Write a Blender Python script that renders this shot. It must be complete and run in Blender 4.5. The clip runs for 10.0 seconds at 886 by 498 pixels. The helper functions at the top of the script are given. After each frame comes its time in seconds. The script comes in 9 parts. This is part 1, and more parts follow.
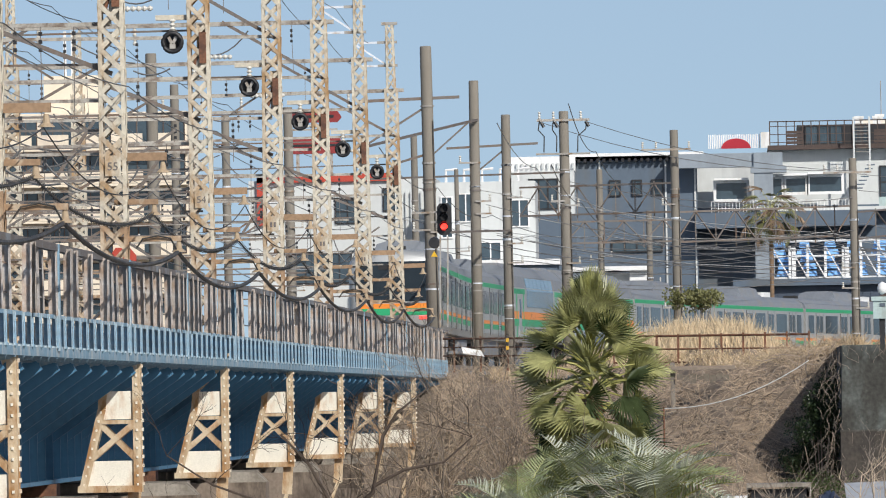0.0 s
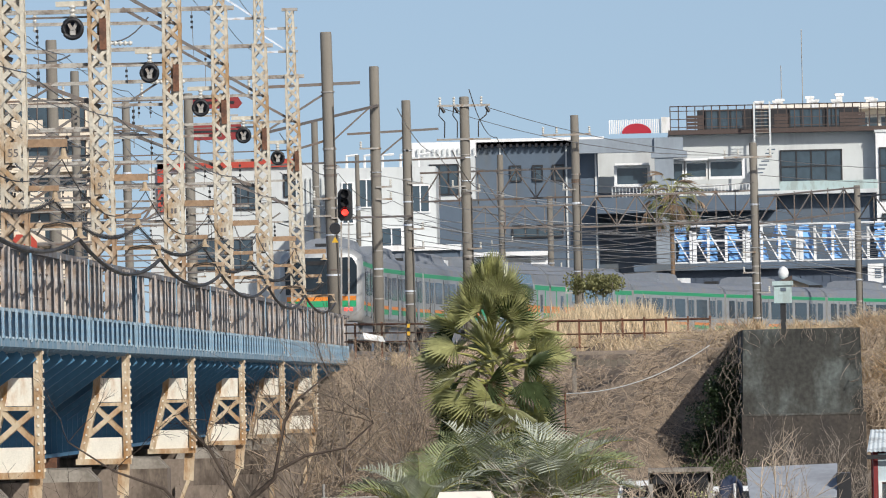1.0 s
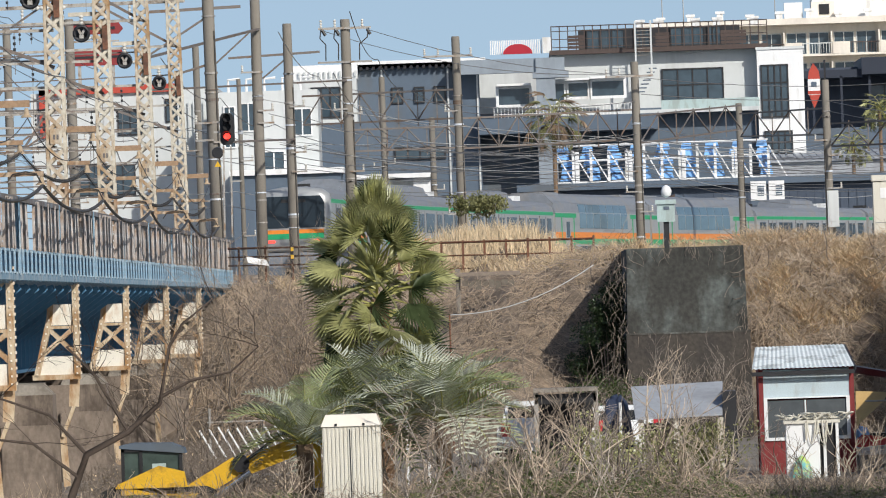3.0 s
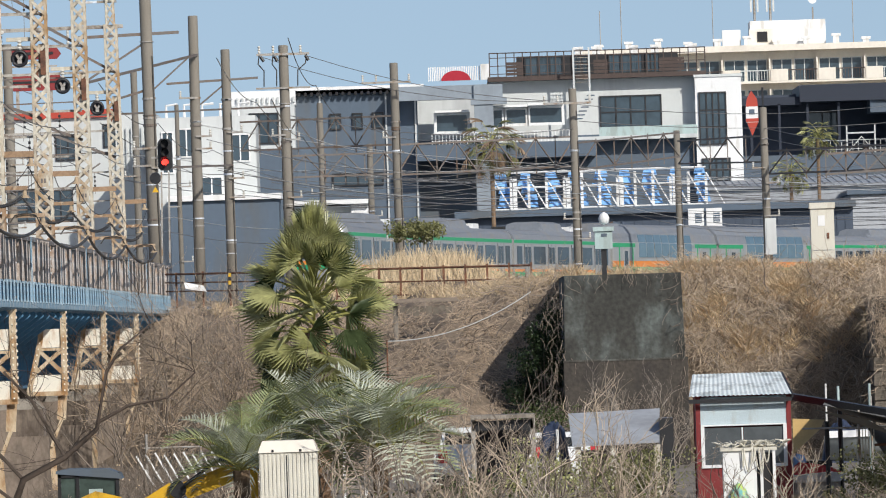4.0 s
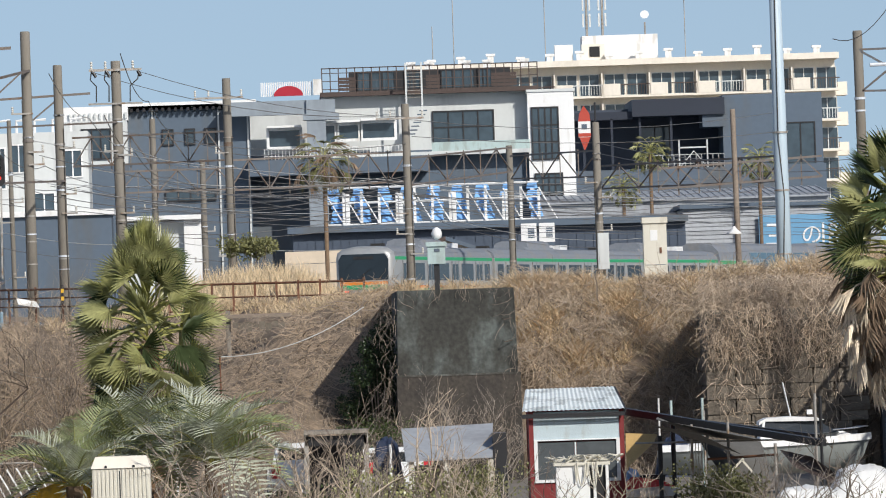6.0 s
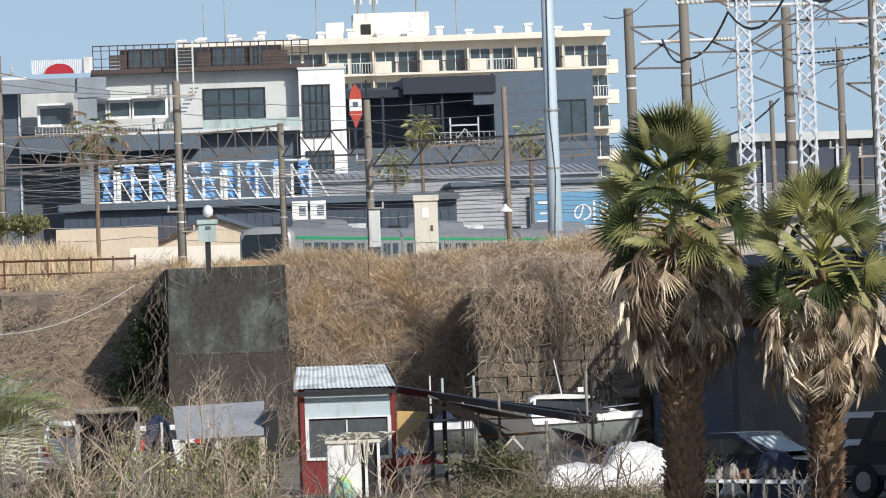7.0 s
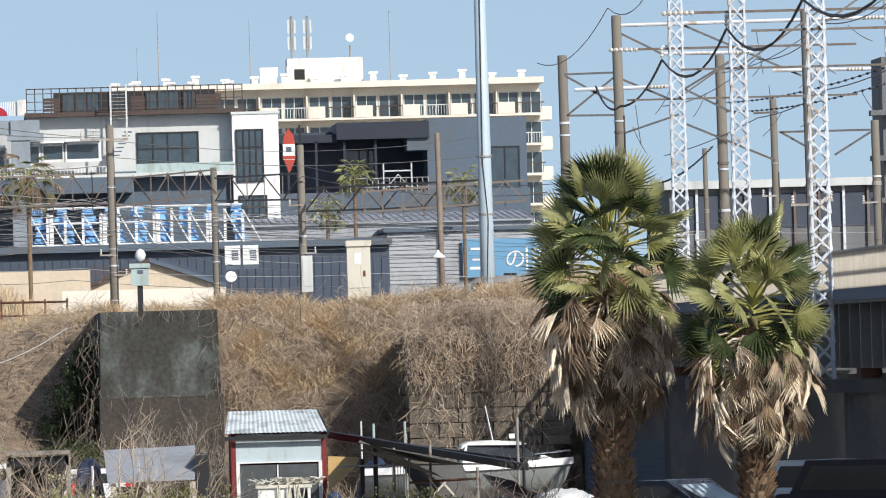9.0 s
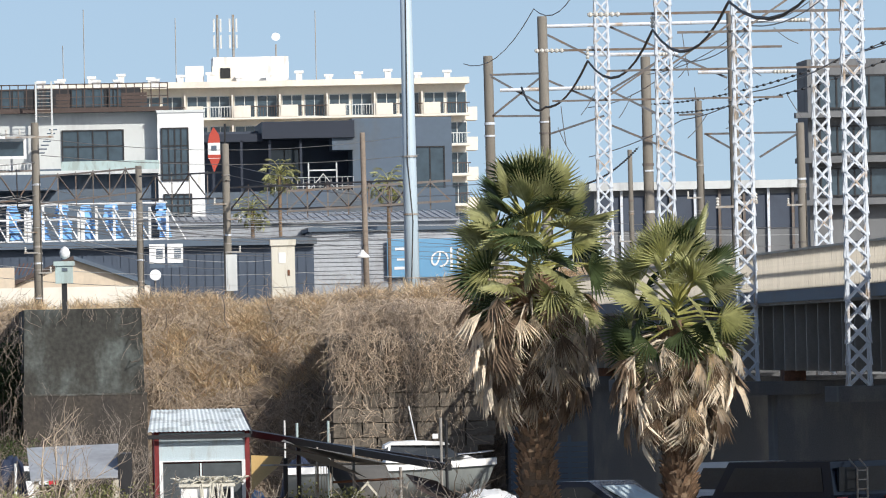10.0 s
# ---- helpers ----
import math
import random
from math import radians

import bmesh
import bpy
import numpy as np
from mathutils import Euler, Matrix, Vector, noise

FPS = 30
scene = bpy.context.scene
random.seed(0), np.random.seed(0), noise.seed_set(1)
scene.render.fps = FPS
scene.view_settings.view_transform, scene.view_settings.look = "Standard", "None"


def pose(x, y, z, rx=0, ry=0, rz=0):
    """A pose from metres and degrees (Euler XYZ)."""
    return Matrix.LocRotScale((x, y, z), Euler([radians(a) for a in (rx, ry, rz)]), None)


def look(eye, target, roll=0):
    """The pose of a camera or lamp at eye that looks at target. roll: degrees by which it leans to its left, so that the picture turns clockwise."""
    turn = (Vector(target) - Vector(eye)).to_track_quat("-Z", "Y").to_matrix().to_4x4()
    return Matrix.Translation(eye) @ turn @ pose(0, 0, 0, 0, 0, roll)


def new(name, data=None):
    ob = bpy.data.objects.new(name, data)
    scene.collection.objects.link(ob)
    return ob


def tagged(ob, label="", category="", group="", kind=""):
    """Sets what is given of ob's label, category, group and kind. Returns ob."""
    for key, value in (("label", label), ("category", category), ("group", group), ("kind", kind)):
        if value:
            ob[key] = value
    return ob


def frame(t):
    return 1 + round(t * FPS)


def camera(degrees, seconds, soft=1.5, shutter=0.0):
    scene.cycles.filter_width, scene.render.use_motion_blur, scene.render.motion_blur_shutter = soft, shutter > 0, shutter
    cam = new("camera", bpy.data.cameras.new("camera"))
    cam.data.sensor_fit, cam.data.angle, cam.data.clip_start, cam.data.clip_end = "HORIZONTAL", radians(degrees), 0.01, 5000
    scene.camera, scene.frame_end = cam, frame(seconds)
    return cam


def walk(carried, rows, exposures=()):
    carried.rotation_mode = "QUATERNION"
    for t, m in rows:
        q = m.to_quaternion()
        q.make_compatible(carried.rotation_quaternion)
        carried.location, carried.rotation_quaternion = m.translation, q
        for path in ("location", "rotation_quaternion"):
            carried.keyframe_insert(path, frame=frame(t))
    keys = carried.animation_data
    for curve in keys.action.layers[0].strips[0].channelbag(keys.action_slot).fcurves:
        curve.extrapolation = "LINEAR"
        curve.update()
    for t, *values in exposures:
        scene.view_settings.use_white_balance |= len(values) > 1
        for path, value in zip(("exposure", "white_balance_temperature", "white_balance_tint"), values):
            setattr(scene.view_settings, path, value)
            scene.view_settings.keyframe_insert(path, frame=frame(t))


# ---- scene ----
EYE = 3.6
cam = camera(5.83, 10.0, soft=1.05)
# seconds, yaw, pitch, roll of a hand-held long lens that turns on one spot
ROWS = [
    (0.0, 1.919, 0.989, 1.100),
    (0.5, 1.579, 0.963, 1.165),
    (1.0, 1.269, 0.881, 1.266),
    (1.5, 1.039, 0.628, 1.309),
    (2.0, 0.883, 0.445, 1.530),
    (2.5, 0.741, 0.310, 1.736),
    (3.0, 0.507, 0.347, 1.983),
    (3.2, 0.394, 0.376, 1.867),
    (4.5, 0.003, 0.614, 1.849),
    (5.0, -0.064, 0.701, 1.793),
    (5.5, -0.370, 0.623, 1.840),
    (6.0, -1.006, 0.572, 1.934),
    (6.2, -1.399, 0.503, 1.957),
    (7.3, -2.676, 0.370, 1.896),
    (7.5, -2.661, 0.379, 1.782),
    (8.0, -2.632, 0.489, 1.620),
    (8.5, -2.695, 0.565, 1.606),
    (9.0, -2.962, 0.662, 1.550),
    (9.5, -3.235, 0.663, 1.351),
    (10.0, -3.463, 0.650, 1.192),
]
walk(cam, [(t, pose(0, 0, EYE, 90 + pitch, roll, yaw)) for t, yaw, pitch, roll in ROWS], exposures=[(0.0, -0.05), (6.0, -0.07), (7.5, 0.03), (9.0, 0.09), (10.0, 0.12)])

# ---- world and sun ----
SUN = Vector((0.44, -0.74, 0.51)).normalized()
world = bpy.data.worlds.new("world")
scene.world = world
world.use_nodes = True
wn, wl = world.node_tree.nodes, world.node_tree.links
sky = wn.new("ShaderNodeTexSky")
sky.sky_type = 'NISHITA'
sky.sun_disc = False
sky.sun_elevation = math.asin(SUN.z)
sky.sun_rotation = math.atan2(SUN.x, SUN.y)
sky.air_density, sky.dust_density, sky.ozone_density = 1.0, 1.2, 3.4
sky.altitude = 0
# the haze belt at the horizon is thin on this dry winter day: read the sky a little higher
tc = wn.new("ShaderNodeTexCoord")
lift = wn.new("ShaderNodeVectorMath")
lift.operation = 'ADD'
lift.inputs[1].default_value = (0, 0, 0.11)
unit = wn.new("ShaderNodeVectorMath")
unit.operation = 'NORMALIZE'
wl.new(tc.outputs["Generated"], lift.inputs[0])
wl.new(lift.outputs[0], unit.inputs[0])
wl.new(unit.outputs[0], sky.inputs[0])
haze = wn.new("ShaderNodeHueSaturation")
haze.inputs["Saturation"].default_value = 0.83
wl.new(sky.outputs[0], haze.inputs["Color"])
wl.new(haze.outputs[0], wn["Background"].inputs[0])
wn["Background"].inputs[1].default_value = 0.114
sun = new("sun", bpy.data.lights.new("sun", 'SUN'))
sun.data.energy = 3.8
sun.data.angle = radians(0.6)
sun.data.color = (1.0, 0.955, 0.88)
sun.matrix_world = look(SUN * 200, (0, 0, 0))


# ---- materials ----
def mat(name, color, rough=0.7, metal=0.0, vary=0.25, scale=3.0, fine=40.0, bump=0.15, second=None, amount=0.5, streak=1.0, rand=0.0, spec=0.5):
    """A surface with wear at two scales: vary is the tonal range, second a stain colour, streak stretches stains downwards, rand the change from piece to piece."""
    m = bpy.data.materials.new(name)
    m.use_nodes = True
    n, l = m.node_tree.nodes, m.node_tree.links
    p = n["Principled BSDF"]
    p.inputs["Roughness"].default_value = rough
    p.inputs["Metallic"].default_value = metal
    p.inputs["Specular IOR Level"].default_value = spec
    co = n.new("ShaderNodeTexCoord")
    mp = n.new("ShaderNodeMapping")
    mp.inputs["Scale"].default_value = (1, 1, 1 / streak)
    l.new(co.outputs["Object"], mp.inputs[0])
    big = n.new("ShaderNodeTexNoise")
    big.inputs["Scale"].default_value = scale
    big.inputs["Detail"].default_value = 5
    big.inputs["Roughness"].default_value = 0.65
    l.new(mp.outputs[0], big.inputs[0])
    small = n.new("ShaderNodeTexNoise")
    small.inputs["Scale"].default_value = fine
    small.inputs["Detail"].default_value = 3
    l.new(co.outputs["Object"], small.inputs[0])
    c = n.new("ShaderNodeRGB")
    c.outputs[0].default_value = (*color, 1)
    last = c.outputs[0]
    if second:
        ramp = n.new("ShaderNodeMapRange")
        ramp.inputs[1].default_value, ramp.inputs[2].default_value = 0.62 - 0.3 * amount, 0.72 - 0.2 * amount
        l.new(big.outputs[0], ramp.inputs[0])
        mx = n.new("ShaderNodeMixRGB")
        l.new(ramp.outputs[0], mx.inputs[0])
        l.new(last, mx.inputs[1])
        mx.inputs[2].default_value = (*second, 1)
        last = mx.outputs[0]
    add = n.new("ShaderNodeMath")
    add.operation = 'ADD'
    l.new(big.outputs[0], add.inputs[0])
    l.new(small.outputs[0], add.inputs[1])
    tone = n.new("ShaderNodeMapRange")
    tone.inputs[1].default_value, tone.inputs[2].default_value = 0.6, 1.4
    tone.inputs[3].default_value, tone.inputs[4].default_value = 1 - vary, 1 + vary
    l.new(add.outputs[0], tone.inputs[0])
    fac = tone.outputs[0]
    if rand:
        oi = n.new("ShaderNodeObjectInfo")
        ge = n.new("ShaderNodeNewGeometry")
        sm = n.new("ShaderNodeMath")
        sm.operation = 'ADD'
        l.new(oi.outputs["Random"], sm.inputs[0])
        l.new(ge.outputs["Random Per Island"], sm.inputs[1])
        rr = n.new("ShaderNodeMapRange")
        rr.inputs[1].default_value, rr.inputs[2].default_value = 0, 2
        rr.inputs[3].default_value, rr.inputs[4].default_value = 1 - rand, 1 + rand
        l.new(sm.outputs[0], rr.inputs[0])
        mu = n.new("ShaderNodeMath")
        mu.operation = 'MULTIPLY'
        l.new(fac, mu.inputs[0])
        l.new(rr.outputs[0], mu.inputs[1])
        fac = mu.outputs[0]
    sc = n.new("ShaderNodeVectorMath")
    sc.operation = 'SCALE'
    l.new(last, sc.inputs[0])
    l.new(fac, sc.inputs["Scale"])
    l.new(sc.outputs[0], p.inputs["Base Color"])
    if bump:
        b = n.new("ShaderNodeBump")
        b.inputs["Strength"].default_value = bump
        b.inputs["Distance"].default_value = 0.03
        l.new(add.outputs[0], b.inputs["Height"])
        l.new(b.outputs[0], p.inputs["Normal"])
    return m


def leaf_mat(name, color, rough=0.45, vary=0.3, rand=0.35, back=0.25, spec=0.5):
    """A thin leaf that lets some light through."""
    m = mat(name, color, rough, vary=vary, scale=1.5, fine=12, bump=0, rand=rand, spec=spec)
    n, l = m.node_tree.nodes, m.node_tree.links
    p, out = n["Principled BSDF"], n["Material Output"]
    tr = n.new("ShaderNodeBsdfTranslucent")
    l.new(p.inputs["Base Color"].links[0].from_socket, tr.inputs[0])
    mx = n.new("ShaderNodeMixShader")
    mx.inputs[0].default_value = back
    l.new(p.outputs[0], mx.inputs[1])
    l.new(tr.outputs[0], mx.inputs[2])
    l.new(mx.outputs[0], out.inputs[0])
    return m


def glow(name, color, power):
    m = bpy.data.materials.new(name)
    m.use_nodes = True
    p = m.node_tree.nodes["Principled BSDF"]
    p.inputs["Base Color"].default_value = (*color, 1)
    p.inputs["Emission Color"].default_value = (*color, 1)
    p.inputs["Emission Strength"].default_value = power
    return m


M_MAST = mat("rusty_white_paint", (0.58, 0.53, 0.43), 0.6, vary=0.25, scale=1.6, fine=14, second=(0.34, 0.21, 0.10), amount=0.52, streak=2, rand=0.12)
M_MAST_NEW = mat("galvanised_steel", (0.66, 0.70, 0.75), 0.45, 0.15, vary=0.12, scale=2, fine=20, second=(0.42, 0.33, 0.25), amount=0.3, rand=0.1)
M_BRACKET = mat("cream_riveted_paint", (0.62, 0.51, 0.36), 0.55, vary=0.12, scale=2.5, fine=12, second=(0.34, 0.18, 0.07), amount=0.6, streak=2.5)
M_PANEL = mat("white_bracket_panel", (0.82, 0.78, 0.68), 0.5, vary=0.1, scale=1.6, second=(0.5, 0.3, 0.15), amount=0.42, streak=3)
M_BLUE = mat("faded_blue_paint", (0.22, 0.36, 0.47), 0.65, vary=0.28, scale=2.5, fine=15, second=(0.40, 0.44, 0.45), amount=0.5, streak=2, rand=0.12)
M_GIRDER = mat("blue_girder_paint", (0.065, 0.19, 0.32), 0.55, vary=0.15, scale=0.8, fine=8, second=(0.05, 0.11, 0.16), amount=0.4, streak=4)
M_UPRIGHT = mat("rusted_upright", (0.34, 0.235, 0.165), 0.7, vary=0.3, scale=1.3, fine=25, second=(0.50, 0.53, 0.54), amount=0.43, streak=3, rand=0.4)
M_HANDRAIL = mat("blackened_rust", (0.16, 0.14, 0.13), 0.7, vary=0.35, scale=1.5, fine=20, second=(0.20, 0.22, 0.24), amount=0.4)
M_RUSTMAST = mat("rust_brown_lattice", (0.34, 0.22, 0.13), 0.75, vary=0.3, scale=2, fine=16, second=(0.52, 0.44, 0.33), amount=0.42, streak=2, rand=0.15)
M_RUST = mat("rust", (0.20, 0.09, 0.05), 0.85, vary=0.3, scale=4, fine=30, second=(0.09, 0.045, 0.03), amount=0.5)
M_CONC = mat("weathered_concrete", (0.30, 0.27, 0.23), 0.9, vary=0.25, scale=1.2, fine=18, second=(0.13, 0.11, 0.09), amount=0.5, streak=3)
M_PIER = mat("stained_pier_concrete", (0.25, 0.20, 0.16), 0.92, vary=0.25, scale=1.5, fine=14, second=(0.09, 0.07, 0.055), amount=0.52, streak=3)
M_POLE = mat("grey_concrete_pole", (0.215, 0.195, 0.165), 0.85, vary=0.15, scale=1.5, fine=30, second=(0.18, 0.16, 0.13), amount=0.45, streak=6, rand=0.15)
M_STEEL = mat("dull_steel", (0.38, 0.36, 0.33), 0.55, 0.3, vary=0.2, scale=3, fine=25, second=(0.24, 0.17, 0.11), amount=0.42, rand=0.15)
M_BOOM = mat("stained_boom_steel", (0.44, 0.41, 0.36), 0.6, 0.1, vary=0.3, scale=3, fine=25, second=(0.17, 0.13, 0.10), amount=0.52, rand=0.2)
M_DARKSTEEL = mat("dark_grey_steel", (0.11, 0.115, 0.125), 0.6, 0.2, vary=0.25, scale=3, fine=20, second=(0.15, 0.11, 0.08), amount=0.35, rand=0.2)
M_TRUSS = mat("brown_truss_paint", (0.17, 0.15, 0.135), 0.75, vary=0.25, scale=2, fine=20, second=(0.15, 0.10, 0.07), amount=0.45, rand=0.2)
M_CABLE = mat("black_cable_cover", (0.035, 0.033, 0.03), 0.6, vary=0.3, scale=3, fine=30, second=(0.09, 0.075, 0.06), amount=0.45)
M_WIRE = mat("grey_wire", (0.20, 0.195, 0.19), 0.5, 0.3, vary=0.2)
M_LIGHTWIRE = mat("pale_wire", (0.55, 0.55, 0.53), 0.5, 0.2, vary=0.2)
M_CERAMIC = mat("brown_porcelain", (0.42, 0.32, 0.21), 0.25, vary=0.2)
M_WHITECER = mat("white_porcelain", (0.66, 0.64, 0.58), 0.25, vary=0.1)
M_BLACK = mat("black_paint", (0.018, 0.018, 0.02), 0.45, vary=0.3)
M_DARK = mat("dark_interior", (0.02, 0.02, 0.022), 0.8, vary=0.3)
M_RAILSTEEL = mat("worn_rail_steel", (0.28, 0.22, 0.18), 0.4, 0.6, vary=0.2)
M_BALLAST = mat("brown_ballast", (0.20, 0.17, 0.14), 0.95, vary=0.5, scale=8, fine=30, bump=0.5)
M_SILVER = mat("brushed_steel_body", (0.42, 0.43, 0.43), 0.38, 0.35, vary=0.06, scale=0.8, fine=6, second=(0.45, 0.44, 0.42), amount=0.35, streak=3, bump=0.03)
M_ROOF = mat("grey_train_roof", (0.21, 0.23, 0.26), 0.7, vary=0.15, scale=0.8, fine=6, second=(0.22, 0.22, 0.22), amount=0.42)
M_GREEN = mat("green_band", (0.02, 0.34, 0.14), 0.4, vary=0.08, scale=1)
M_ORANGE = mat("orange_band", (0.80, 0.25, 0.03), 0.4, vary=0.08, scale=1)
M_DDGLASS = mat("blue_upper_deck_glass", (0.10, 0.17, 0.22), 0.08, vary=0.25, scale=0.6, bump=0, spec=0.5)
M_TRAINGLASS = mat("tinted_train_glass", (0.022, 0.032, 0.042), 0.1, vary=0.2, scale=0.7, bump=0, spec=0.35)
M_GLASS = mat("dark_window_glass", (0.05, 0.075, 0.095), 0.06, vary=0.3, scale=0.4, fine=2, bump=0)
M_RUBBER = mat("black_rubber", (0.025, 0.025, 0.025), 0.8, vary=0.3)
M_DRYGRASS = leaf_mat("dry_grass", (0.66, 0.51, 0.33), 0.7, rand=0.35, back=0.25, spec=0.2)
M_STRAW = leaf_mat("straw_grass", (0.76, 0.60, 0.39), 0.7, rand=0.3, back=0.3, spec=0.2)
M_VINE = mat("bare_vine", (0.42, 0.325, 0.235), 0.85, vary=0.35, scale=0.5, fine=6, rand=0.3, bump=0)
M_TWIG = mat("grey_brown_twig", (0.21, 0.17, 0.135), 0.85, vary=0.3, scale=3, fine=15, rand=0.4, bump=0)
M_BRANCH = mat("pale_grey_branch", (0.36, 0.31, 0.26), 0.8, vary=0.3, scale=3, fine=15, rand=0.3, bump=0)
M_BARK = mat("dark_bark", (0.075, 0.055, 0.042), 0.85, vary=0.3, scale=4, fine=20, bump=0)
M_PALETWIG = mat("pale_twig", (0.52, 0.42, 0.32), 0.8, vary=0.3, scale=3, fine=15, rand=0.3, bump=0)
M_SOIL = mat("vine_covered_soil", (0.19, 0.145, 0.105), 0.95, vary=0.45, scale=1.3, fine=9, second=(0.27, 0.205, 0.145), amount=0.5, bump=0.6)
M_GROUND = mat("yard_ground", (0.24, 0.21, 0.18), 0.95, vary=0.3, scale=0.6, fine=12, second=(0.14, 0.12, 0.09), amount=0.5, bump=0.4)
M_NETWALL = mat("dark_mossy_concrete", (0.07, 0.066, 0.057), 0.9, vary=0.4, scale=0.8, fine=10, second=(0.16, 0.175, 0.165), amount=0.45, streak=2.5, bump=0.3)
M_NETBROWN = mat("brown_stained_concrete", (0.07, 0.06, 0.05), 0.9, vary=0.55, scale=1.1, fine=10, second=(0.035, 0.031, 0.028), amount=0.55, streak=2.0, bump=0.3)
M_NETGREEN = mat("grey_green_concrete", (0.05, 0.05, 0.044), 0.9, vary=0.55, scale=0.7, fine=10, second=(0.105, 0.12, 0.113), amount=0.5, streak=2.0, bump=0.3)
M_STONE = mat("stone_block", (0.175, 0.15, 0.12), 0.92, vary=0.3, scale=2, fine=14, second=(0.11, 0.09, 0.07), amount=0.5, rand=0.3, bump=0.4)
M_FAN = leaf_mat("fan_palm_leaf", (0.43, 0.43, 0.20), 0.27, rand=0.4, back=0.3)
# darker copy of the fan leaf, with the crown's inner shade in its colour
M_FANDARK = leaf_mat("shaded_palm_leaf", (0.085, 0.115, 0.05), 0.25, rand=0.4, back=0.25)
M_FEATHER = leaf_mat("grey_green_palm_leaf", (0.49, 0.51, 0.40), 0.4, rand=0.4, back=0.25)
M_FEATHERGREEN = leaf_mat("green_feather_leaf", (0.34, 0.38, 0.19), 0.4, rand=0.4, back=0.25)
M_OLIVE = leaf_mat("olive_leaf", (0.20, 0.20, 0.085), 0.5, rand=0.5, back=0.25)
M_DEADDARK = leaf_mat("brown_dead_leaf", (0.27, 0.195, 0.135), 0.8, rand=0.5, back=0.2, spec=0.2)
M_BOOT = mat("palm_leaf_base", (0.30, 0.19, 0.115), 0.85, vary=0.4, scale=8, fine=30, rand=0.5, bump=0)
M_DEADFAN = leaf_mat("dead_palm_leaf", (0.74, 0.64, 0.50), 0.75, rand=0.5, back=0.2, spec=0.2)
M_PETIOLE = mat("palm_stalk", (0.34, 0.33, 0.10), 0.5, vary=0.2)
M_PALMTRUNK = mat("palm_trunk", (0.20, 0.135, 0.085), 0.9, vary=0.4, scale=6, fine=30, rand=0.4)
M_BUSH = leaf_mat("evergreen_leaf", (0.085, 0.115, 0.035), 0.5, rand=0.5, back=0.2)
M_IVY = leaf_mat("shade_dark_ivy_leaf", (0.035, 0.06, 0.02), 0.45, rand=0.5, back=0.15)
M_WHITE = mat("white_paint", (0.80, 0.80, 0.79), 0.5, vary=0.06, scale=1, second=(0.6, 0.58, 0.54), amount=0.25, streak=4, bump=0.04)
M_BOXWHITE = mat("cream_box_paint", (0.66, 0.63, 0.54), 0.6, vary=0.1, scale=1.5, second=(0.4, 0.34, 0.26), amount=0.35, streak=4)
M_GREYWALL = mat("pale_grey_cladding", (0.60, 0.62, 0.61), 0.7, vary=0.05, scale=0.3, fine=3, second=(0.44, 0.45, 0.45), amount=0.35, streak=5, bump=0.03)
M_PORTAL = mat("mid_grey_concrete_frame", (0.27, 0.31, 0.35), 0.75, vary=0.1, scale=0.4, fine=4, second=(0.22, 0.25, 0.28), amount=0.4, streak=3, bump=0.03)
M_SLATE = mat("slate_grey_wall", (0.095, 0.13, 0.175), 0.7, vary=0.08, scale=0.3, fine=3, second=(0.10, 0.115, 0.13), amount=0.4, streak=4, bump=0.03)
M_NAVY = mat("navy_roof_sheet", (0.055, 0.075, 0.11), 0.55, vary=0.12, scale=0.4, fine=4)
M_BEIGE = mat("beige_render", (0.66, 0.55, 0.42), 0.8, vary=0.1, scale=0.4, fine=4, second=(0.56, 0.47, 0.36), amount=0.4, streak=3, bump=0.05)
M_CREAM = mat("cream_flat_wall", (0.81, 0.75, 0.65), 0.75, vary=0.08, scale=0.3, fine=3, second=(0.68, 0.62, 0.53), amount=0.35, streak=4, bump=0.03)
M_PINK = mat("pinkish_flat_wall", (0.78, 0.68, 0.54), 0.75, vary=0.08, scale=0.3, fine=3, second=(0.64, 0.55, 0.45), amount=0.36, streak=4, bump=0.03)
M_TEAL = mat("pale_teal_paint", (0.42, 0.53, 0.52), 0.55, vary=0.1, scale=2, second=(0.32, 0.38, 0.36), amount=0.35, streak=3)
M_REDSIGN = mat("red_sign_paint", (0.46, 0.06, 0.035), 0.45, vary=0.08)
M_ROOFSIGN = mat("dark_red_sign_paint", (0.24, 0.025, 0.025), 0.5, vary=0.15)
M_REDWOOD = mat("red_painted_board", (0.20, 0.02, 0.02), 0.6, vary=0.2, scale=3, fine=20)
M_TIN = mat("corrugated_tin", (0.80, 0.85, 0.85), 0.5, 0.0, vary=0.15, scale=2, fine=12, second=(0.42, 0.45, 0.44), amount=0.45)
M_PALEBLUE = mat("pale_blue_board", (0.50, 0.60, 0.64), 0.6, vary=0.1, scale=2, second=(0.4, 0.44, 0.44), amount=0.35, streak=3)
M_YELLOW = mat("excavator_yellow", (0.72, 0.42, 0.02), 0.45, vary=0.15, scale=2, second=(0.35, 0.2, 0.03), amount=0.3)
M_BROWNWOOD = mat("brown_deck_board", (0.07, 0.048, 0.04), 0.7, vary=0.25, scale=2, fine=15, rand=0.2)
M_TARPBLUE = mat("bright_blue_plastic", (0.20, 0.44, 0.80), 0.45, vary=0.15, scale=3, rand=0.2)
M_TEALBAG = mat("patterned_teal_bag", (0.12, 0.42, 0.42), 0.5, vary=0.3, scale=9, fine=30, second=(0.45, 0.55, 0.10), amount=0.6)
M_TARPGREY = mat("grey_shade_cloth", (0.14, 0.135, 0.125), 0.9, vary=0.15, scale=2)
